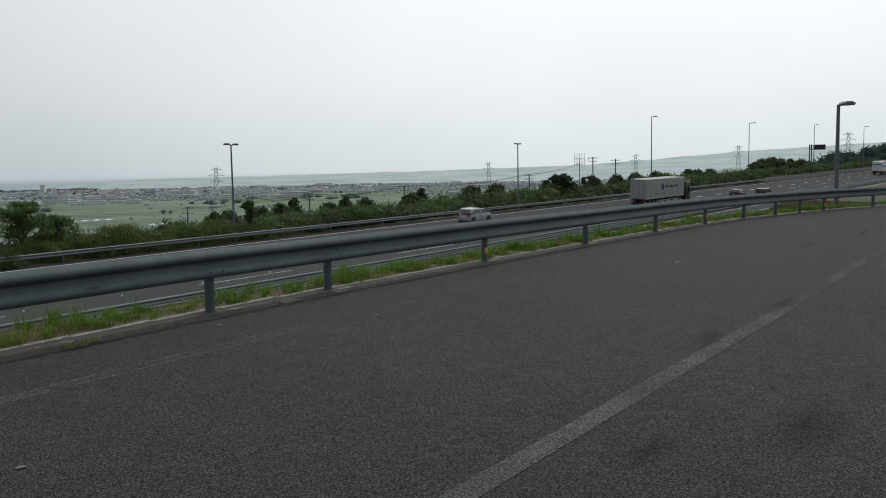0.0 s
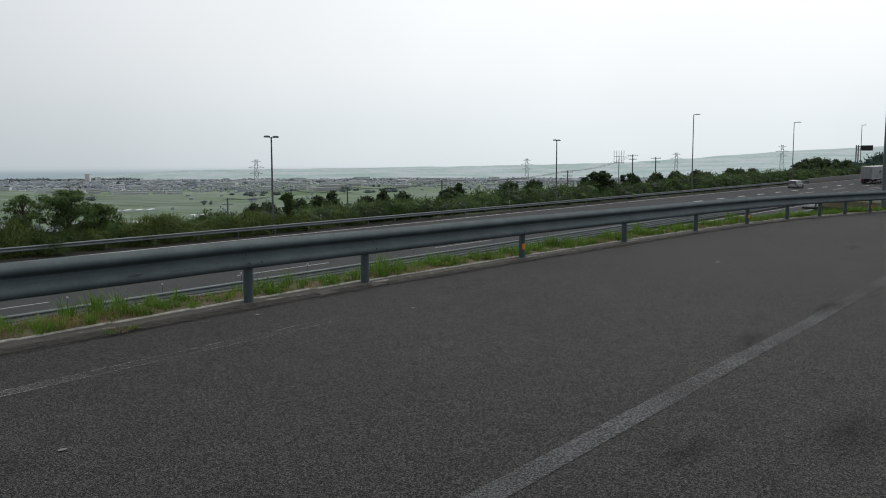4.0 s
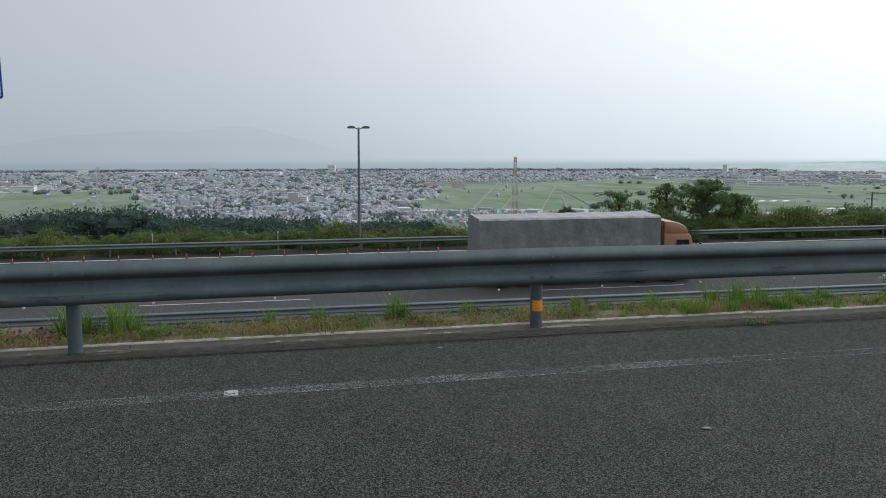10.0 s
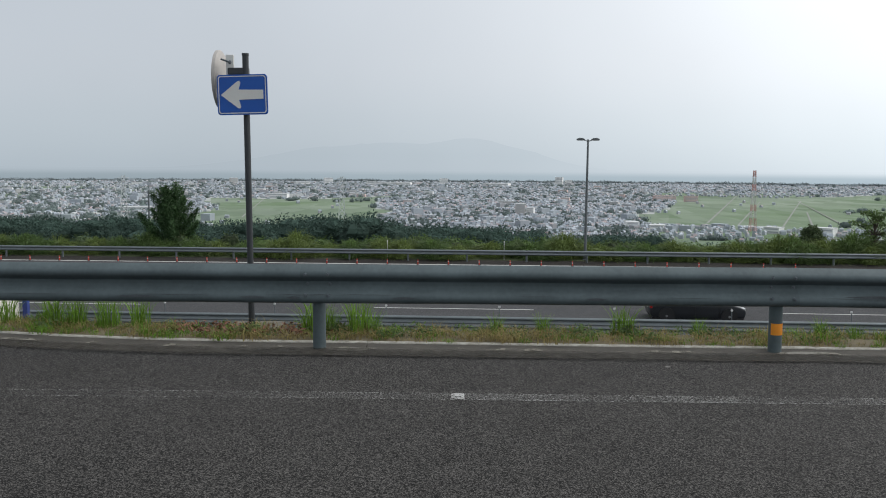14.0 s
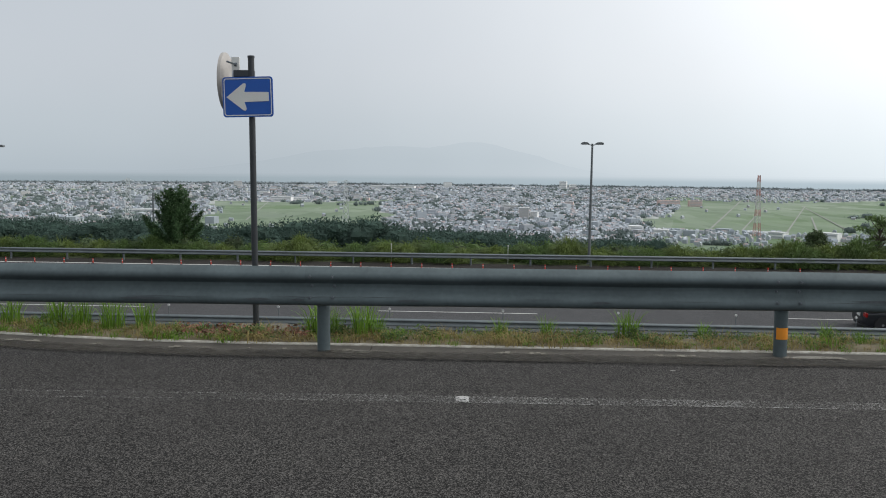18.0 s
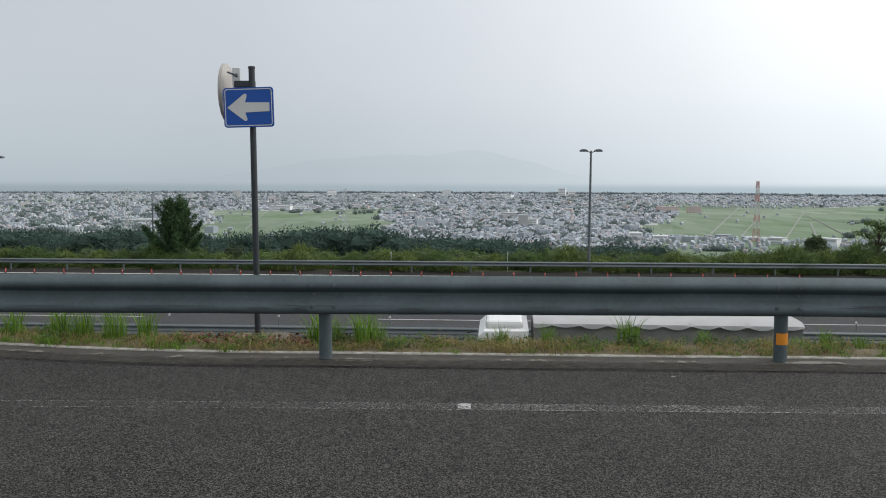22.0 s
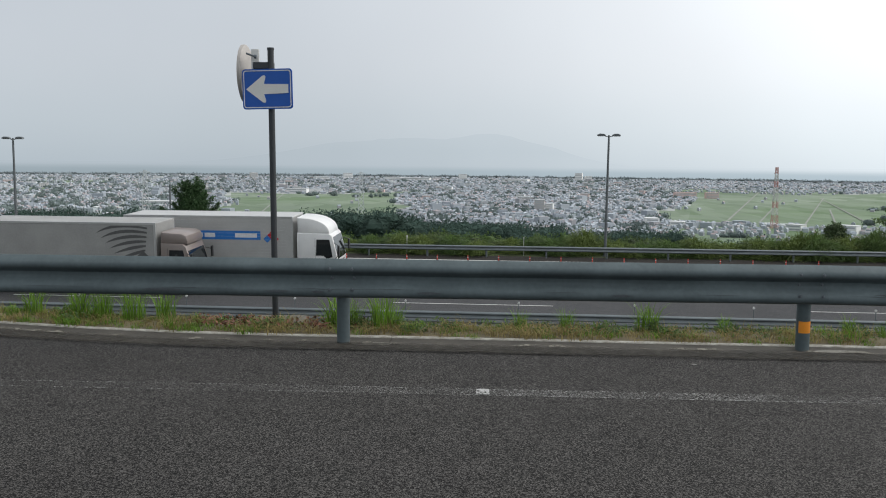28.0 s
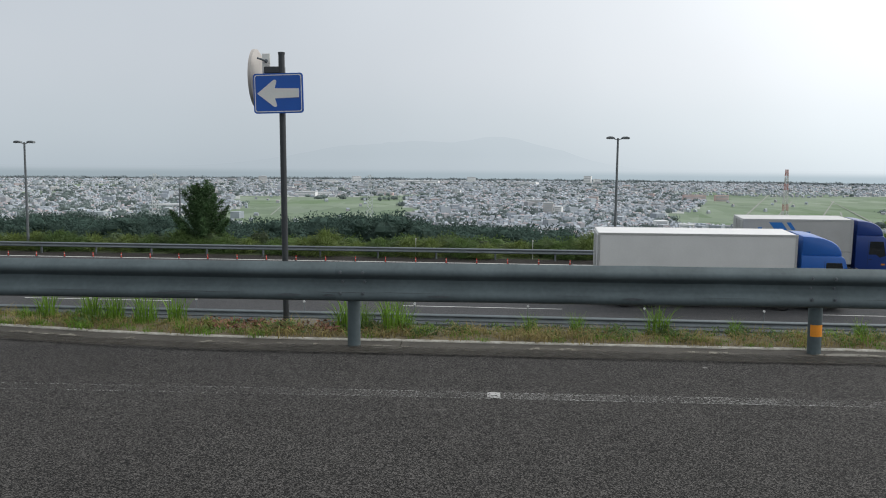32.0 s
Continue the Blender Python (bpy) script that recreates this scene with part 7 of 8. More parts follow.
    ax = axles or [x0 + 1.35, x0 + 2.65, xf - 1.3, xf - 3.1]
    wheel_set(root, ax, (-hw + 0.17, hw - 0.17), 0.46, 0.30)
    cab(root, xf, cab_len, w, cab_mat, cab_h, (h - 0.05 if top is True else top) if top else None, roof_mat)
    return root


def car(name, label, ln, w, h, belt, paint, style):
    root = thing(name, label, "car" if style != "van" else "van", "traffic on the motorway")
    hw, x0, x1 = w / 2, -ln / 2, ln / 2
    bm = bmesh.new()
    hood = 0.95 if style == "hatch" else (1.05 if style == "suv" else 0.55)
    prism(bm, rounded_off([(x0 + 0.12, 0.2), (x0 + 0.02, 0.34), (x0, 0.62), (x0 + 0.05, belt), (x1 - hood, belt + 0.02), (x1 - 0.30, belt - 0.13), (x1 - 0.06, belt - 0.26), (x1, 0.52), (x1 - 0.03, 0.3), (x1 - 0.15, 0.2)]), -hw, hw, 0.07)
    for v in bm.verts:
        t = max(0.0, abs(v.co.x) - (ln / 2 - 0.55)) / 0.55
        v.co.y *= 1 - 0.10 * t * t
    body = part("body", bm, paint, root, smooth=True)
    rear, rtop, ftop, fbase = {"hatch": (0.10, 0.62, 0.30, hood), "suv": (0.12, 0.48, 0.32, hood), "van": (0.04, 0.14, 0.62, hood)}[style]
    prof = [(x0 + rear, belt - 0.04), (x0 + rtop * 0.72, h - 0.09), (x0 + rtop, h - 0.015), (x0 + ln * 0.42, h), (x0 + ln * (0.56 if style != "van" else 0.72), h - 0.03), (x1 - fbase - (0.62 if style != "van" else 0.35), h - 0.12), (x1 - fbase + 0.04, belt)]
    bm = bmesh.new()
    prism(bm, rounded_off(prof), -hw + 0.05, hw - 0.05, 0.06)
    warp(bm, belt, 0.20 if style != "van" else 0.10)
    part("roof", bm, paint, root, smooth=True)
    k = 0.20 if style != "van" else 0.10
    for sd in (-1, 1):
        mid = x0 + ln * 0.47
        fr = x1 - fbase - 0.10
        for nm, pts in (("front_window", [(mid + 0.05, belt + 0.04), (fr, belt + 0.04), (x1 - fbase - (0.66 if style != "van" else 0.4), h - 0.16), (mid + 0.05, h - 0.13)]),
                        ("rear_window", [(x0 + rear + 0.28, belt + 0.04), (mid - 0.05, belt + 0.04), (mid - 0.05, h - 0.13), (x0 + rtop + 0.10, h - 0.17)])):
            bm = bmesh.new()
            y = sd * (hw - 0.044)
            prism(bm, pts, min(y, sd * (hw - 0.09)), max(y, sd * (hw - 0.09)))
            warp(bm, belt, k)
            part(nm, bm, M["glass"], root)
        bm = bmesh.new()
        box(bm, x0 - 0.008, x0 + 0.10, sd * (hw - 0.22) - 0.16, sd * (hw - 0.22) + 0.15, belt - 0.24, belt - 0.04, 0.02)
        part("tail_lamp", bm, M["lamp_red"], root)
        bm = bmesh.new()
        box(bm, x1 - 0.32, x1 - 0.03, sd * (hw - 0.26) - 0.14, sd * (hw - 0.26) + 0.17, belt - 0.33, belt - 0.2, 0.03)
        part("headlamp", bm, M["lamp_clear"], root)
        bm = bmesh.new()
        box(bm, x1 - fbase - 0.2, x1 - fbase - 0.05, sd * (hw + 0.08) - 0.09, sd * (hw + 0.08) + 0.09, belt + 0.02, belt + 0.16, 0.03)
        part("door_mirror", bm, paint, root)
        for x in (mid, x0 + ln * 0.72):
            bm = bmesh.new()
            y = sd * (hw + 0.003)
            box(bm, x - 0.008, x + 0.008, min(y, sd * (hw - 0.02)), max(y, sd * (hw - 0.02)), 0.3, belt - 0.03)
            part("door_gap", bm, M["black"], body)
        for x in (x0 + 0.75, x1 - 0.78):
            bm = bmesh.new()
            y = sd * (hw + 0.004)
            cyl(bm, (x, min(y, sd * (hw - 0.05)), 0.34), (x, max(y, sd * (hw - 0.05)), 0.34), 0.37, 22)
            part("wheel_arch", bm, M["black"], body)
    for pts, nm in (([(x1 - fbase + 0.045, belt + 0.03), (x1 - fbase - 0.02, belt + 0.03), (x1 - fbase - (0.66 if style != "van" else 0.40), h - 0.15), (x1 - fbase - (0.60 if style != "van" else 0.33), h - 0.14)], "windscreen"),
                    ([(x0 + rear - 0.012, belt + 0.06), (x0 + rear + 0.06, belt + 0.06), (x0 + rtop * 0.72 + 0.06, h - 0.13), (x0 + rtop * 0.72 - 0.02, h - 0.13)], "rear_screen")):
        bm = bmesh.new()
        prism(bm, pts, -hw + 0.17, hw - 0.17)
        warp(bm, belt, k)
        part(nm, bm, M["glass"], root)
    bm = bmesh.new()
    box(bm, x0 + 0.1, x1 - 0.1, -hw + 0.12, hw - 0.12, 0.16, 0.3)
    part("underbody", bm, M["chassis"], root)
    bm = bmesh.new()
    box(bm, x0 - 0.012, x0 + 0.03, -0.17, 0.17, 0.60, 0.76)
    part("number_plate", bm, M["sign_white"], root)
    wheel_set(root, (x0 + 0.75, x1 - 0.78), (-hw + 0.12, hw - 0.12), 0.315, 0.21)
    return root


TRAFFIC = []           # thing, offset across the road, start along it, speed


def drive(ob, o, s0, v):
    TRAFFIC.append((ob, o, s0, v))


W_BOX = 1.24
# articulated lorry with a grey box and a black tractor
v = truck("articulated_truck", "dusty grey articulated box truck with a black cab", 17.0, 4.0, M["box_grey"], M["car_black"], 2.0, False, floor=1.15, axles=[-7.1, -5.8, -4.5, 4.2, 7.0], cab_h=3.3, gap=0.75)
mark(v, -1, W_BOX, [(-2.6 + 0.55 * math.cos(a * 0.393), 2.75 + 0.5 * math.sin(a * 0.393)) for a in range(16)], M["ink_navy"], label="round navy emblem")
for x in (-1.6, 0.1, 1.75):
    mark(v, -1, W_BOX, bar(x, x + 1.35, 2.62, 2.92), M["ink_navy"], label="navy lettering as a plain bar")
for x in (-5.3, -4.4, -2.5):
    mark(v, -1, W_BOX, bar(x, x + 0.5, 1.65, 1.95), M["ink_grey"])
drive(v, 5.6, 127.6, 24.1)
v = truck("box_truck", "white box truck with a blue band", 11.8, 3.75, M["box_white"], M["car_white"])
mark(v, -1, W_BOX, bar(-5.7, 2.8, 2.2, 2.6), M["ink_blue"], label="blue band")
bm = bmesh.new()
box(bm, -5.945, -5.93, -1.15, 1.15, 2.75, 3.1)
part("livery_mark", bm, M["ink_blue"], v, "blue band")
drive(v, 5.6, 272.5, 24.0)
drive(car("sport_utility_car", "silver five-door sport utility car", 4.7, 1.85, 1.62, 0.98, M["car_silver"], "hatch"), 10.3, 84.3, 25.0)
drive(car("hatchback_car", "black hatchback car on the motorway", 4.0, 1.7, 1.5, 0.92, M["car_dark"], "hatch"), 1.9, 151.4, 34.7)
drive(car("minivan", "black boxy minivan in the near lane", 4.2, 1.7, 1.72, 1.0, M["car_dark"], "van"), -1.9, 153.2, 38.7)
drive(car("hatchback_car", "bright red five-door hatchback car", 4.1, 1.74, 1.53, 0.93, M["car_red"], "hatch"), 10.3, -118.6, 27.3)
drive(car("delivery_van", "white compact delivery van", 4.4, 1.69, 1.85, 1.05, M["car_white"], "van"), -1.9, -176.9, 36.1)
drive(car("delivery_van", "white boxy kei-class van", 3.4, 1.48, 1.85, 1.05, M["car_white"], "van"), -1.9, -202.6, 33.0)
drive(car("estate_car", "white passenger car with a smooth roof", 4.6, 1.75, 1.42, 0.88, M["car_white"], "suv"), -8.8, 284.2, -37.8)
# white box truck with a red and black emblem
v = truck("box_truck", "clean white box truck with a red and black emblem", 12.0, 3.78, M["box_white"], M["car_white"], 2.3, panels=1)
for x, z, w, m in ((-2.0, 2.86, 0.42, "ink_red"), (-1.5, 2.80, 1.0, "ink_dark"), (-1.55, 2.42, 0.38, "ink_red"), (-1.1, 2.38, 1.25, "ink_dark"), (-2.35, 1.92, 0.6, "ink_red"), (-1.65, 1.95, 1.9, "ink_dark")):
    mark(v, -1, W_BOX, bar(x, x + w, z, z + 0.27, 0.08), M[m], label="lettering as a plain bar")
mark(v, -1, W_BOX, [(-2.25, 2.6), (-1.95, 2.62), (-1.75, 3.25), (-1.55, 3.27), (-1.55, 3.32), (-2.0, 3.3), (-2.05, 2.9)], M["ink_red"], label="red brush stroke")
for k in range(3):
    bm = bmesh.new()
    box(bm, -6.06, -6.035, -1.0 + 0.5 * k, -0.7 + 0.5 * k, 2.5 - 0.2 * k, 2.75 - 0.2 * k)
    part("livery_mark", bm, M["ink_red"], v)
drive(v, 5.6, -154.4, 24.1)
# tarpaulin truck with a copper cab
v = truck("tarpaulin_truck", "grey tarpaulin truck with a copper brown cab", 12.3, 3.74, M["canvas"], M["car_copper"], 1.9, 3.4, canvas=True, cab_h=2.7)
drive(v, 1.9, -236.65, 25.7)
# plain white box truck, cab with no deflector
v = truck("box_truck", "plain white box truck with a low white cab", 12.0, 3.78, M["box_white"], M["car_white"], 2.05, False, panels=1, cab_h=3.0)
drive(v, 1.9, -278.4, 24.65)


def top_sheet(root, x0, x1, hw, z):
    """A pale cover thrown over a load, hanging a hand's width down in scallops."""
    bm = bmesh.new()
    prev = None
    for i in range(101):
        x = x0 + (x1 - x0) * i / 100
        hang = 0.09 + 0.09 * abs(math.sin(math.pi * (x - x0) / 0.78)) + 0.05 * noise.noise(Vector((x * 1.3, 2, 0)))
        rise = 0.02 * noise.noise(Vector((x * 1.1, 7, 0)))
        cur = [bm.verts.new((x, y, zz)) for y, zz in ((-hw - 0.08, z - hang), (-hw - 0.05, z - 0.06), (-hw * 0.85, z + 0.025 + rise), (0, z + 0.035), (hw * 0.85, z + 0.025 + rise), (hw + 0.05, z - 0.06), (hw + 0.08, z - hang))]
        if prev:
            for j in range(6):
                bm.faces.new((prev[j], cur[j], cur[j + 1], prev[j + 1]))
        prev = cur
    part("cover_sheet", bm, M["sheet_white"], root, "pale grey cover sheet with scalloped edge", True)


def container_lorry():
    """A tractor with a tank container on a skeleton trailer."""
    root = thing("tank_container_lorry", "teal tractor hauling a cream tank container with blue frame", "truck", "traffic on the motorway")
    xf = 6.4
    cab(root, xf, 2.1, 2.45, M["car_teal"], 2.85, None, None, True)
    bm = bmesh.new()
    for sd in (-1, 1):
        box(bm, -6.3, xf - 0.4, sd * 0.42 - 0.06, sd * 0.42 + 0.06, 0.85, 1.15)
    for x in (-6.2, -3.5, -0.5, 0.4):
        box(bm, x - 0.08, x + 0.08, -1.2, 1.2, 1.0, 1.16)
    part("chassis", bm, M["chassis"], root)
    wheel_set(root, (-5.2, -3.9, 2.6, 5.1), (-1.05, 1.05), 0.48, 0.3)
    x0, x1, z0, z1 = -5.65, 0.41, 1.18, 3.77
    frame_blue = mat("navy_frame_paint", (0.02, 0.045, 0.22), 0.5)
    for x in (x0, x1 - 0.16):
        for sd in (-1, 1):
            bm = bmesh.new()
            box(bm, x, x + 0.16, sd * 1.14 - 0.08, sd * 1.14 + 0.08, z0, z1, 0.01)
            part("frame_post", bm, frame_blue, root, "navy corner post")
    for sd in (-1, 1):
        for z in (z0, z1 - 0.12):
            bm = bmesh.new()
            box(bm, x0 + 0.16, x1 - 0.16, sd * 1.16 - 0.05, sd * 1.16 + 0.05, z, z + 0.10, 0.01)
            part("frame_rail", bm, frame_blue, root, "navy frame rail")
    for x in (x0 + 0.02, x1 - 0.14):
        for z in (z0, z1 - 0.14):
            bm = bmesh.new()
            box(bm, x, x + 0.12, -1.06, 1.06, z, z + 0.12)
            part("frame_rail", bm, frame_blue, root)
    bm = bmesh.new()
    box(bm, x0 + 0.22, x1 - 0.22, -1.16, 1.16, z0 + 0.2, z1 - 0.16, 0.22)
    tank = part("tank", bm, M["tank_white"], root, "cream clad tank", True)
    for k in (1, 2):
        bm = bmesh.new()
        x = x0 + 0.22 + (x1 - x0 - 0.44) * k / 3
        box(bm, x - 0.012, x + 0.012, 1.1, 1.168, z0 + 0.45, z1 - 0.4)
        part("seam", bm, M["ink_grey"], tank)
    for k, (x, wd) in enumerate(((-2.35, 0.28), (-2.66, 0.22), (-2.96, 0.3))):
        mark(root, 1, 1.16, bar(x - wd, x, 2.74, 3.02), M["ink_navy"], label="navy mark as a plain bar")
    for txt, z, size in (("NRSU  621145 6", 3.13, 0.165), ("22K2  T11", 2.96, 0.165)):
        lettering(root, txt, -4.15, 1.166, z, size, M["ink_dark"], 180)
    return root


drive(container_lorry(), -16.1, 280.5, -21.3)
drive(car("saloon_car", "black low saloon car", 4.4, 1.75, 1.45, 0.9, M["car_dark"], "hatch"), -1.9, -393.0, 29.0)


def tank_truck():
    root = thing("tank_truck", "silver tank truck with a light blue cab", "truck", "traffic on the motorway")
    ln = 8.4
    xf = ln / 2
    trough = mat("taupe_metal", (0.24, 0.215, 0.19), 0.4, 0.4, var=0.1, scale=2)
    cab(root, xf, 2.0, 2.4, M["car_aqua"], 3.12, None, sill=2.26)
    bm = bmesh.new()
    box(bm, xf - 1.95, xf - 0.5, -1.12, 1.12, 3.06, 3.36, 0.12)
    part("cab_roof", bm, M["car_aqua"], root, "pale blue raised cab roof")
    bm = bmesh.new()
    prev = None
    n = 28
    for x, k in ((-4.05, 0.7), (-3.97, 0.92), (-3.8, 1.0), (1.45, 1.0), (1.62, 0.92), (1.7, 0.7)):
        cur = []
        for i in range(n):
            a = 2 * math.pi * i / n
            c, s = math.cos(a), math.sin(a)
            cur.append(bm.verts.new((x, 1.2 * k * math.copysign(abs(c) ** 0.75, c), 2.08 + 0.92 * k * math.copysign(abs(s) ** 0.75, s))))
        if prev:
            for i in range(n):
                bm.faces.new((prev[i], prev[(i + 1) % n], cur[(i + 1) % n], cur[i]))
        else:
            bm.faces.new(cur)
        prev = cur
    bm.faces.new(prev)
    bmesh.ops.recalc_face_normals(bm, faces=bm.faces[:])
    part("tank", bm, M["tank_steel"], root, "polished steel tank", True)
    for sd in (-1, 1):
        bm = bmesh.new()
        prism(bm, [(-3.98, 2.66), (1.62, 2.66), (1.55, 3.24), (-3.95, 3.24)], sd * 1.02 - 0.03, sd * 1.02 + 0.03)
        part("catwalk_side", bm, trough, root, "taupe side wall of the catwalk")
        for x in (-3.4, 1.2):
            bm = bmesh.new()
            box(bm, x, x + 0.32, sd * 0.78 - 0.03, sd * 0.78 + 0.03, 2.98, 3.28, 0.02)
            part("bracket", bm, M["tank_steel"], root)
        bm = bmesh.new()
        prism(bm, [(-3.7, 1.55), (1.4, 1.55), (1.4, 1.62), (-3.7, 1.66)], sd * 1.19 - 0.015, sd * 1.19 + 0.015)
        part("stripe", bm, M["ink_red"], root, "thin red stripe")
        bm = bmesh.new()
        prism(bm, [(0.1, 1.1), (1.7, 1.1), (1.7, 1.42), (0.1, 1.42)], sd * 1.15 - 0.03, sd * 1.15 + 0.03)
        part("side_panel", bm, M["chassis"], root)
    for x, w in ((-3.1, 0.32), (-2.72, 0.36), (-2.3, 0.32), (-1.9, 0.25)):
        mark(root, -1, 1.195, bar(x, x + w, 2.02, 2.3, -0.1), M["ink_navy"])
    for x, z in ((-2.6, 2.42), (-2.2, 2.36), (-1.9, 2.2), (-3.35, 2.02)):
        mark(root, -1, 1.195, [(x, z), (x + 0.9, z - 0.2), (x + 0.9, z - 0.17), (x, z + 0.03)], M["ink_red"], label="thin red stroke")
    mark(root, -1, 1.195, bar(-1.4, 1.2, 1.92, 1.95, 0.0), M["ink_red"])
    bm = bmesh.new()
    for sd in (-1, 1):
        box(bm, -4.1, xf - 0.4, sd * 0.42 - 0.06, sd * 0.42 + 0.06, 0.8, 1.15)
    for x in (-3.7, -1.8, 0.2, 1.5):
        box(bm, x - 0.1, x + 0.1, -0.9, 0.9, 1.0, 1.35)
    part("chassis", bm, M["chassis"], root)
    bm = bmesh.new()
    cyl(bm, (-4.22, -0.5, 1.0), (-4.22, -0.5, 3.35), 0.025, 6)
    cyl(bm, (-4.22, -0.15, 1.0), (-4.22, -0.15, 3.35), 0.025, 6)
    for k in range(7):
        cyl(bm, (-4.22, -0.5, 1.2 + 0.3 * k), (-4.22, -0.15, 1.2 + 0.3 * k), 0.018, 6)
    part("ladder", bm, M["edge"], root)
    wheel_set(root, (-3.0, -1.75, 2.95), (-1.03, 1.03), 0.46, 0.3)
    for sd in (-1, 1):
        mark(root, sd, 1.2, [(2.25, 0.75), (4.12, 0.75), (4.12, 1.55), (4.0, 2.5), (3.3, 2.56), (2.25, 2.62)], M["car_sky"], "side_band", "deeper blue lower band", 0.003)
        mark(root, sd, 1.2, [(2.42, 2.28), (2.8, 2.28), (2.8, 2.82), (2.42, 2.82)], M["glass"], "rear_side_window")
    return root


drive(tank_truck(), 1.9, -350.9, 21.8)
drive(car("saloon_car", "black low saloon car", 4.4, 1.75, 1.45, 0.9, M["car_dark"], "hatch"), -1.9, -499.0, 28.97)
v = truck("flatbed_truck", "white cab truck with a load under grey tarpaulin", 9.4, 3.45, M["canvas_pale"], M["car_white"], 1.75, False, canvas=True, cab_h=3.15, gap=0.15, axles=[-3.4, -2.2, 3.5])
top_sheet(v, -4.72, 2.82, 1.24, 3.45)
bm = bmesh.new()
box(bm, 3.1, 4.2, -0.9, 0.9, 3.13, 3.38, 0.1)
part("roof_hatch", bm, M["car_white"], v)
drive(v, -16.1, 462.75, -20.7)
drive(car("saloon_car", "black estate car with dark windows", 4.6, 1.78, 1.47, 0.92, M["car_black"], "hatch"), -1.9, -703.5, 27.67)
# silver box truck with a blue band
v = truck("box_truck", "silver ribbed box truck with blue band and white cab", 12.2, 3.78, M["alu"], M["car_white"], 2.3, cab_h=2.85)
mark(v, -1, W_BOX, bar(-3.9, 1.75, 2.45, 2.95), M["ink_blue"], label="blue lettering band")
for x, w in ((-3.55, 1.05), (-2.4, 0.85), (-1.45, 0.6), (0.3, 1.25)):
    mark(v, -1, W_BOX, bar(x, x + w, 2.58, 2.82), M["ink_white"], proud=0.013)
for dx, dz, m in ((0.0, 0.0, "ink_red"), (-0.22, -0.2, "ink_blue"), (0.22, -0.2, "ink_red")):
    mark(v, -1, W_BOX, [(2.35 + dx, 2.50 + dz), (2.57 + dx, 2.72 + dz), (2.35 + dx, 2.94 + dz), (2.13 + dx, 2.72 + dz)], M[m], label="diamond emblem")
for k in range(1, 14):
    mark(v, -1, W_BOX, bar(-5.9, 3.2, 1.2 + 0.18 * k, 1.208 + 0.18 * k), M["edge"], "rib", proud=0.012)
drive(v, 5.6, -603.2, 21.1)
# grey box truck with a feathered emblem and a brown cab
v = truck("box_truck", "grey box truck with dark feather emblem and brown cab", 11.7, 3.78, M["box_grey"], M["car_brown"], 1.65, False, cab_h=2.7)
for k in range(8):                     # sweeping feathers of a wing
    p0, pc, p1 = Vector((3.55 - 0.03 * k, 3.5 - 0.23 * k)), Vector((1.75 + 0.2 * k, 3.85 - 0.34 * k)), Vector((0.75 + 0.24 * k, 3.2 - 0.26 * k))
    up, dn = [], []
    for i in range(9):
        t = i / 8
        q = p0 * (1 - t) ** 2 + pc * 2 * t * (1 - t) + p1 * t * t
        w = 0.085 * math.sin(math.pi * min(1, 0.15 + 0.85 * t)) ** 0.8
        up.append((q.x, min(3.62, q.y + w)))
        dn.append((q.x, min(3.6, q.y - w)))
    mark(v, -1, W_BOX, up + dn[::-1], M["ink_feather"], label="dark grey feather stroke")
mark(v, -1, W_BOX, [(2.5, 1.2), (3.5, 1.2), (3.6, 2.0), (3.3, 2.3), (3.0, 2.1), (2.75, 1.7)], M["ink_feather"], label="dark grey emblem")
bm = bmesh.new()
prism(bm, [(4.14, 2.68), (5.6, 2.68), (5.64, 2.85), (5.55, 3.12), (5.3, 3.24), (4.2, 3.3)], -1.14, 1.14, 0.14)
part("roof_fairing", bm, M["car_brown"], v, smooth=True)
drive(v, 1.9, -665.85, 23.1)
# shorter truck with a navy cab
v = truck("box_truck", "aluminium box truck with blue lettering and navy cab", 8.35, 3.62, M["alu"], M["car_navy"], 1.95, True, w=2.3, cab_h=2.7, axles=[-2.6, 2.95])
for pts in ([(-2.72, 3.44), (-1.99, 3.44), (-1.67, 3.0), (-2.37, 3.0)], [(-1.75, 3.44), (-1.5, 3.44), (-1.2, 3.0), (-1.42, 3.0)], [(-4.1, 2.32), (-2.0, 2.32), (-2.07, 2.43), (-4.1, 2.43)]):
    mark(v, -1, 1.15, pts, M["ink_blue"], label="blue slanted stripe")
mark(v, -1, 1.15, [(-4.1, 1.95), (-0.42, 1.95), (-0.94, 2.55), (-2.07, 2.55), (-1.85, 2.24), (-4.1, 2.24)], M["ink_blue"], label="blue arrow band")
for k in range(9):
    mark(v, -1, 1.15, bar(-3.42 + 0.34 * k, -3.18 + 0.34 * k, 2.62, 2.92 if k else 3.14, 0.1), M["ink_blue"], label="blue lettering as plain bars", proud=0.014)
lettering(v, "TRANSPORT", -3.5, -1.164, 2.02, 0.235, M["ink_white"], 0)
mark(v, -1, 1.15, bar(-4.1, 1.9, 1.74, 1.765), M["black"], "panel_seam", proud=0.004)
mark(v, -1, 1.15, bar(-1.35, -1.2, 1.4, 1.74), M["black"], "latch", proud=0.02)
for k in range(8):
    mark(v, -1, 1.15, bar(-3.9 + 0.75 * k, -3.82 + 0.75 * k, 1.1, 1.26), M["black"], "latch", proud=0.02)
drive(v, 10.3, -597.25, 19.3)
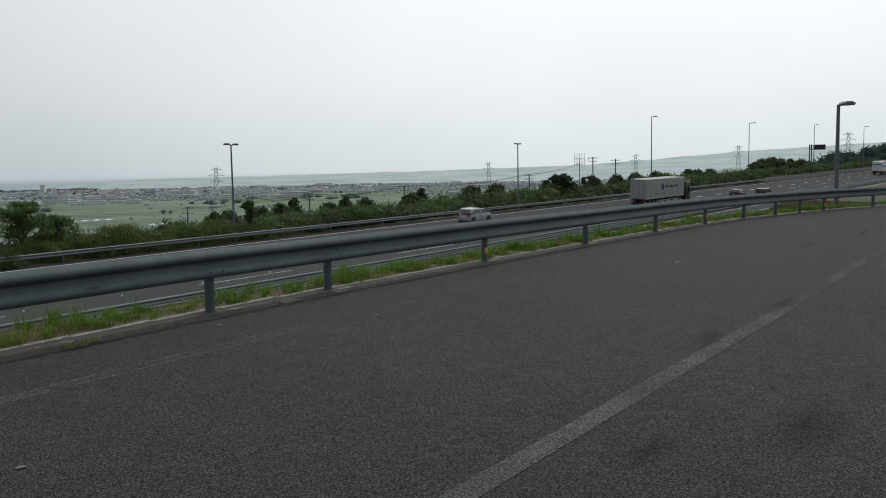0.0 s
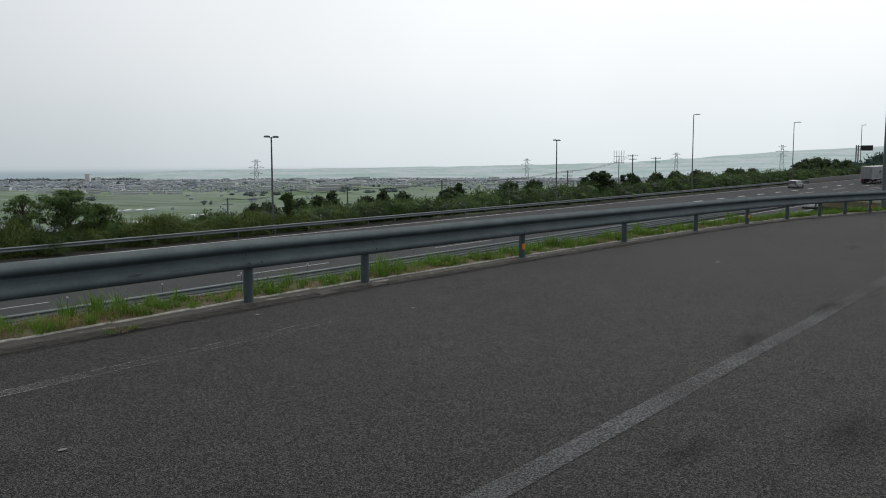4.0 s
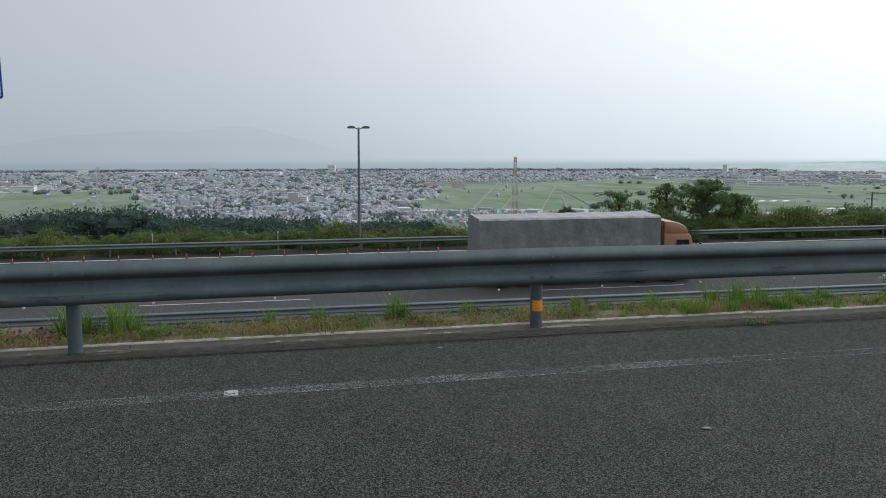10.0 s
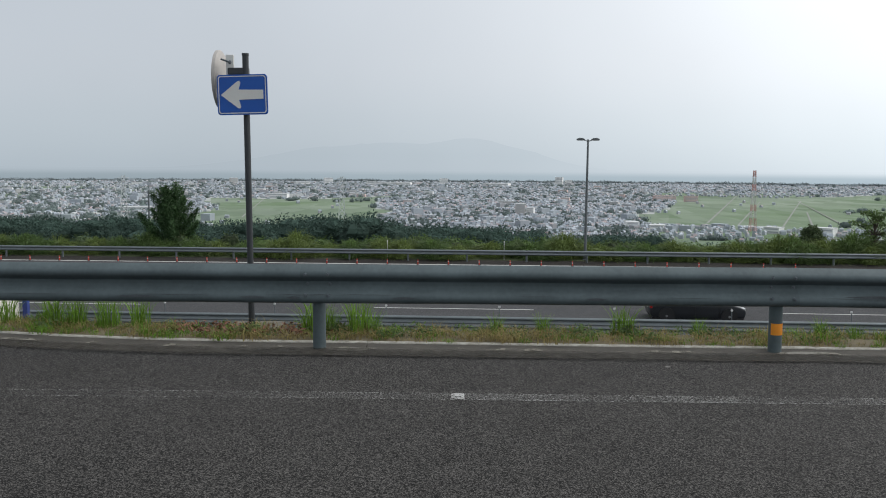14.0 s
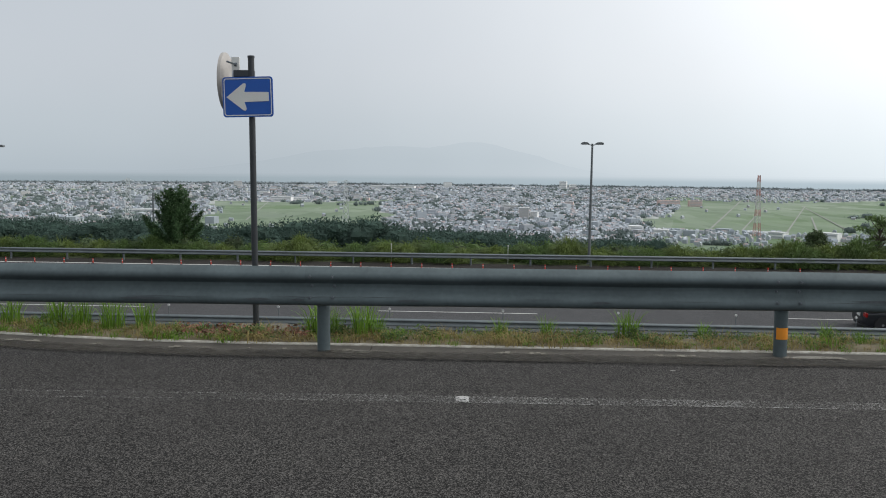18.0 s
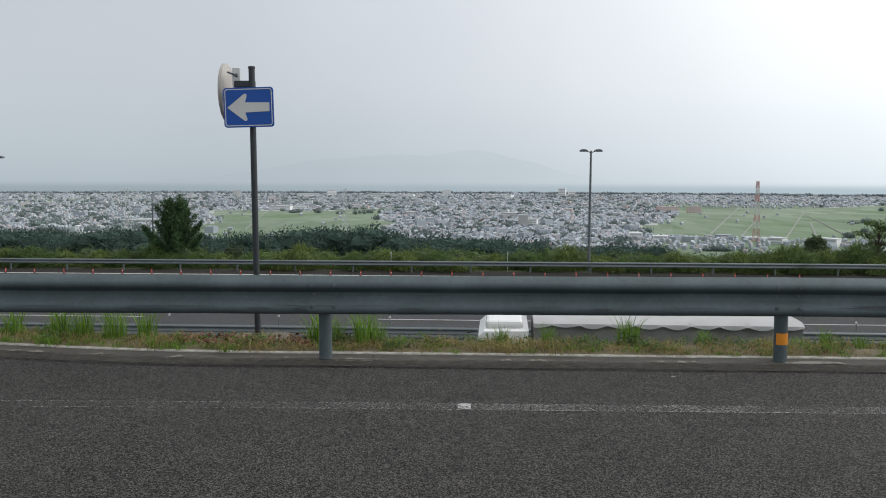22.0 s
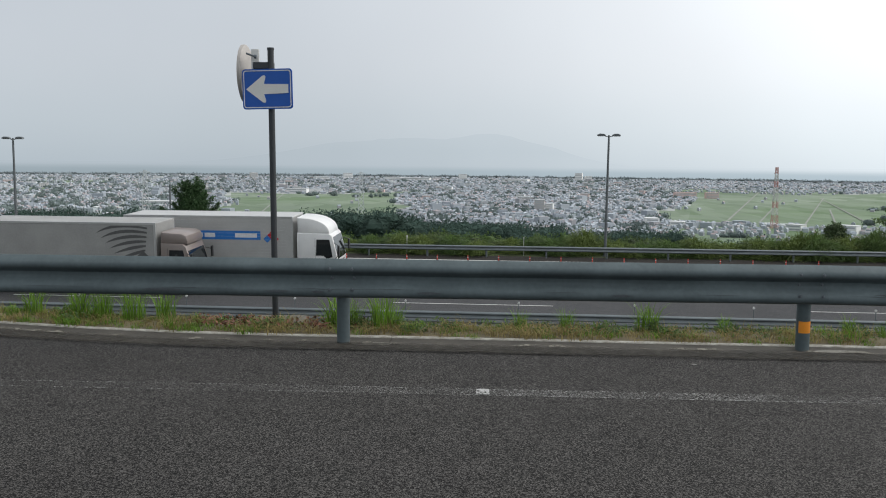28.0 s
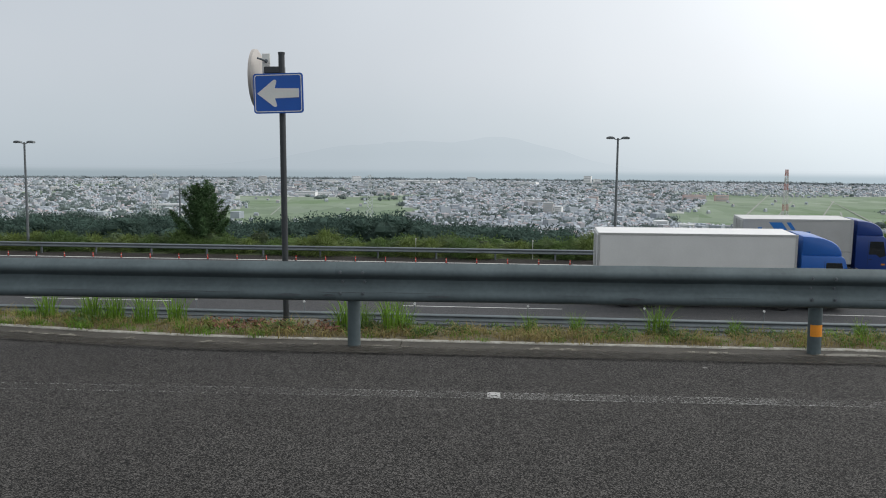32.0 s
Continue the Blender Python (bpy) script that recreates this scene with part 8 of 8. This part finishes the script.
# long white box truck with a blue cab
v = truck("box_truck", "plain pale box truck with a bright blue cab", 12.1, 3.76, M["box_white"], M["car_blue"], 2.35, cab_h=2.75)
drive(v, 1.9, -710.0, 22.6)


def finger_grass():
    """A tall stem of finger grass whose seed head droops in a few arching fingers."""
    root = thing("finger_grass", "green stem of finger grass with drooping seed fingers", "grass")
    bm = bmesh.new()
    for i in range(10):
        a, b = Vector((0.02 * math.sin(i * 0.3), 0, GRASS_H * i / 10)), Vector((0.02 * math.sin((i + 1) * 0.3), 0, GRASS_H * (i + 1) / 10))
        cyl(bm, a, b, 0.0017, 6)
    part("stem", bm, M["grass"], root)
    tip = Vector((0.02 * math.sin(3.0), 0, GRASS_H))
    for az, ln, up in ((185, 0.072, 0.016), (200, 0.055, 0.012), (170, 0.06, 0.02), (10, 0.045, 0.004), (-12, 0.065, -0.006), (30, 0.08, -0.012)):
        bm = bmesh.new()
        d = Vector((math.cos(radians(az)), math.sin(radians(az)), 0))
        pts = [tip + d * ln * 1.05 * t + Vector((0, 0, (up + 0.03) * math.sin(min(1.0, t * 2.2) * 1.5) - 0.085 * t * t)) for t in [k / 9 for k in range(10)]]
        for p, q in zip(pts, pts[1:]):
            cyl(bm, p, q, 0.0015, 5)
        part("seed_finger", bm, M["leaf_light"], root, "yellow-green seed finger")
    bm = bmesh.new()
    for k in range(3):
        d = Vector((math.cos(k * 2.2), math.sin(k * 2.2), 0))
        pts = [Vector((0, 0, 0.05 + 0.1 * k)) + d * 0.25 * t + Vector((0, 0, 0.32 * t - 0.28 * t * t)) for t in (0, 0.3, 0.6, 1.0)]
        for p, q in zip(pts, pts[1:]):
            side = Vector((-d.y, d.x, 0)) * 0.004
            sheet(bm, [p - side, p + side, q + side * 0.6, q - side * 0.6])
    part("leaf_blades", bm, M["grass"], root)
    return root


GRASS_H = 1.0
GRASS_AT = (2.835, -7.112, 0.0)
grass_stem = finger_grass()


def motions():
    """Every vehicle runs along its lane at its own steady speed; the grass stem sways in the wind."""
    # lean of the stem: back towards the eye, and sideways
    sway = [(0.0, 7.0, 3.0), (0.3, 2.5, 2.0), (0.6, 0.5, 0.5), (1.0, 1.5, -1.5), (1.3, 3.5, -3.6), (1.8, 5.0, -6.0), (3.0, 4.0, -4.6), (3.6, 9.0, -6.0), (4.5, 14.0, -4.0), (6.0, 12.0, -6.0), (10.0, 15.0, -3.0), (16.0, 12.0, -6.0), (24.0, 15.0, -4.0), (32.0, 13.0, -5.0)]
    walk(grass_stem, [(t, pose(*GRASS_AT, 0, 0, 6.2) @ pose(0, 0, 0, side, -back, 0)) for t, back, side in sway])
    for ob, o, s0, v in TRAFFIC:
        rows = []
        for t in range(0, 33, 4):
            s = s0 + v * t
            p = rd(s, o)
            tilt = math.degrees(math.atan((profile(s + 1) - profile(s - 1)) / 2))
            if v > 0:
                m = pose(p.x, p.y, p.z + 0.004, math.degrees(math.atan(CANT)), -tilt, math.degrees(heading(s)))
            else:
                m = pose(p.x, p.y, p.z + 0.004, -math.degrees(math.atan(0.02)), tilt, math.degrees(heading(s)) + 180)
            rows.append((t, m))
        walk(ob, rows)


motions()
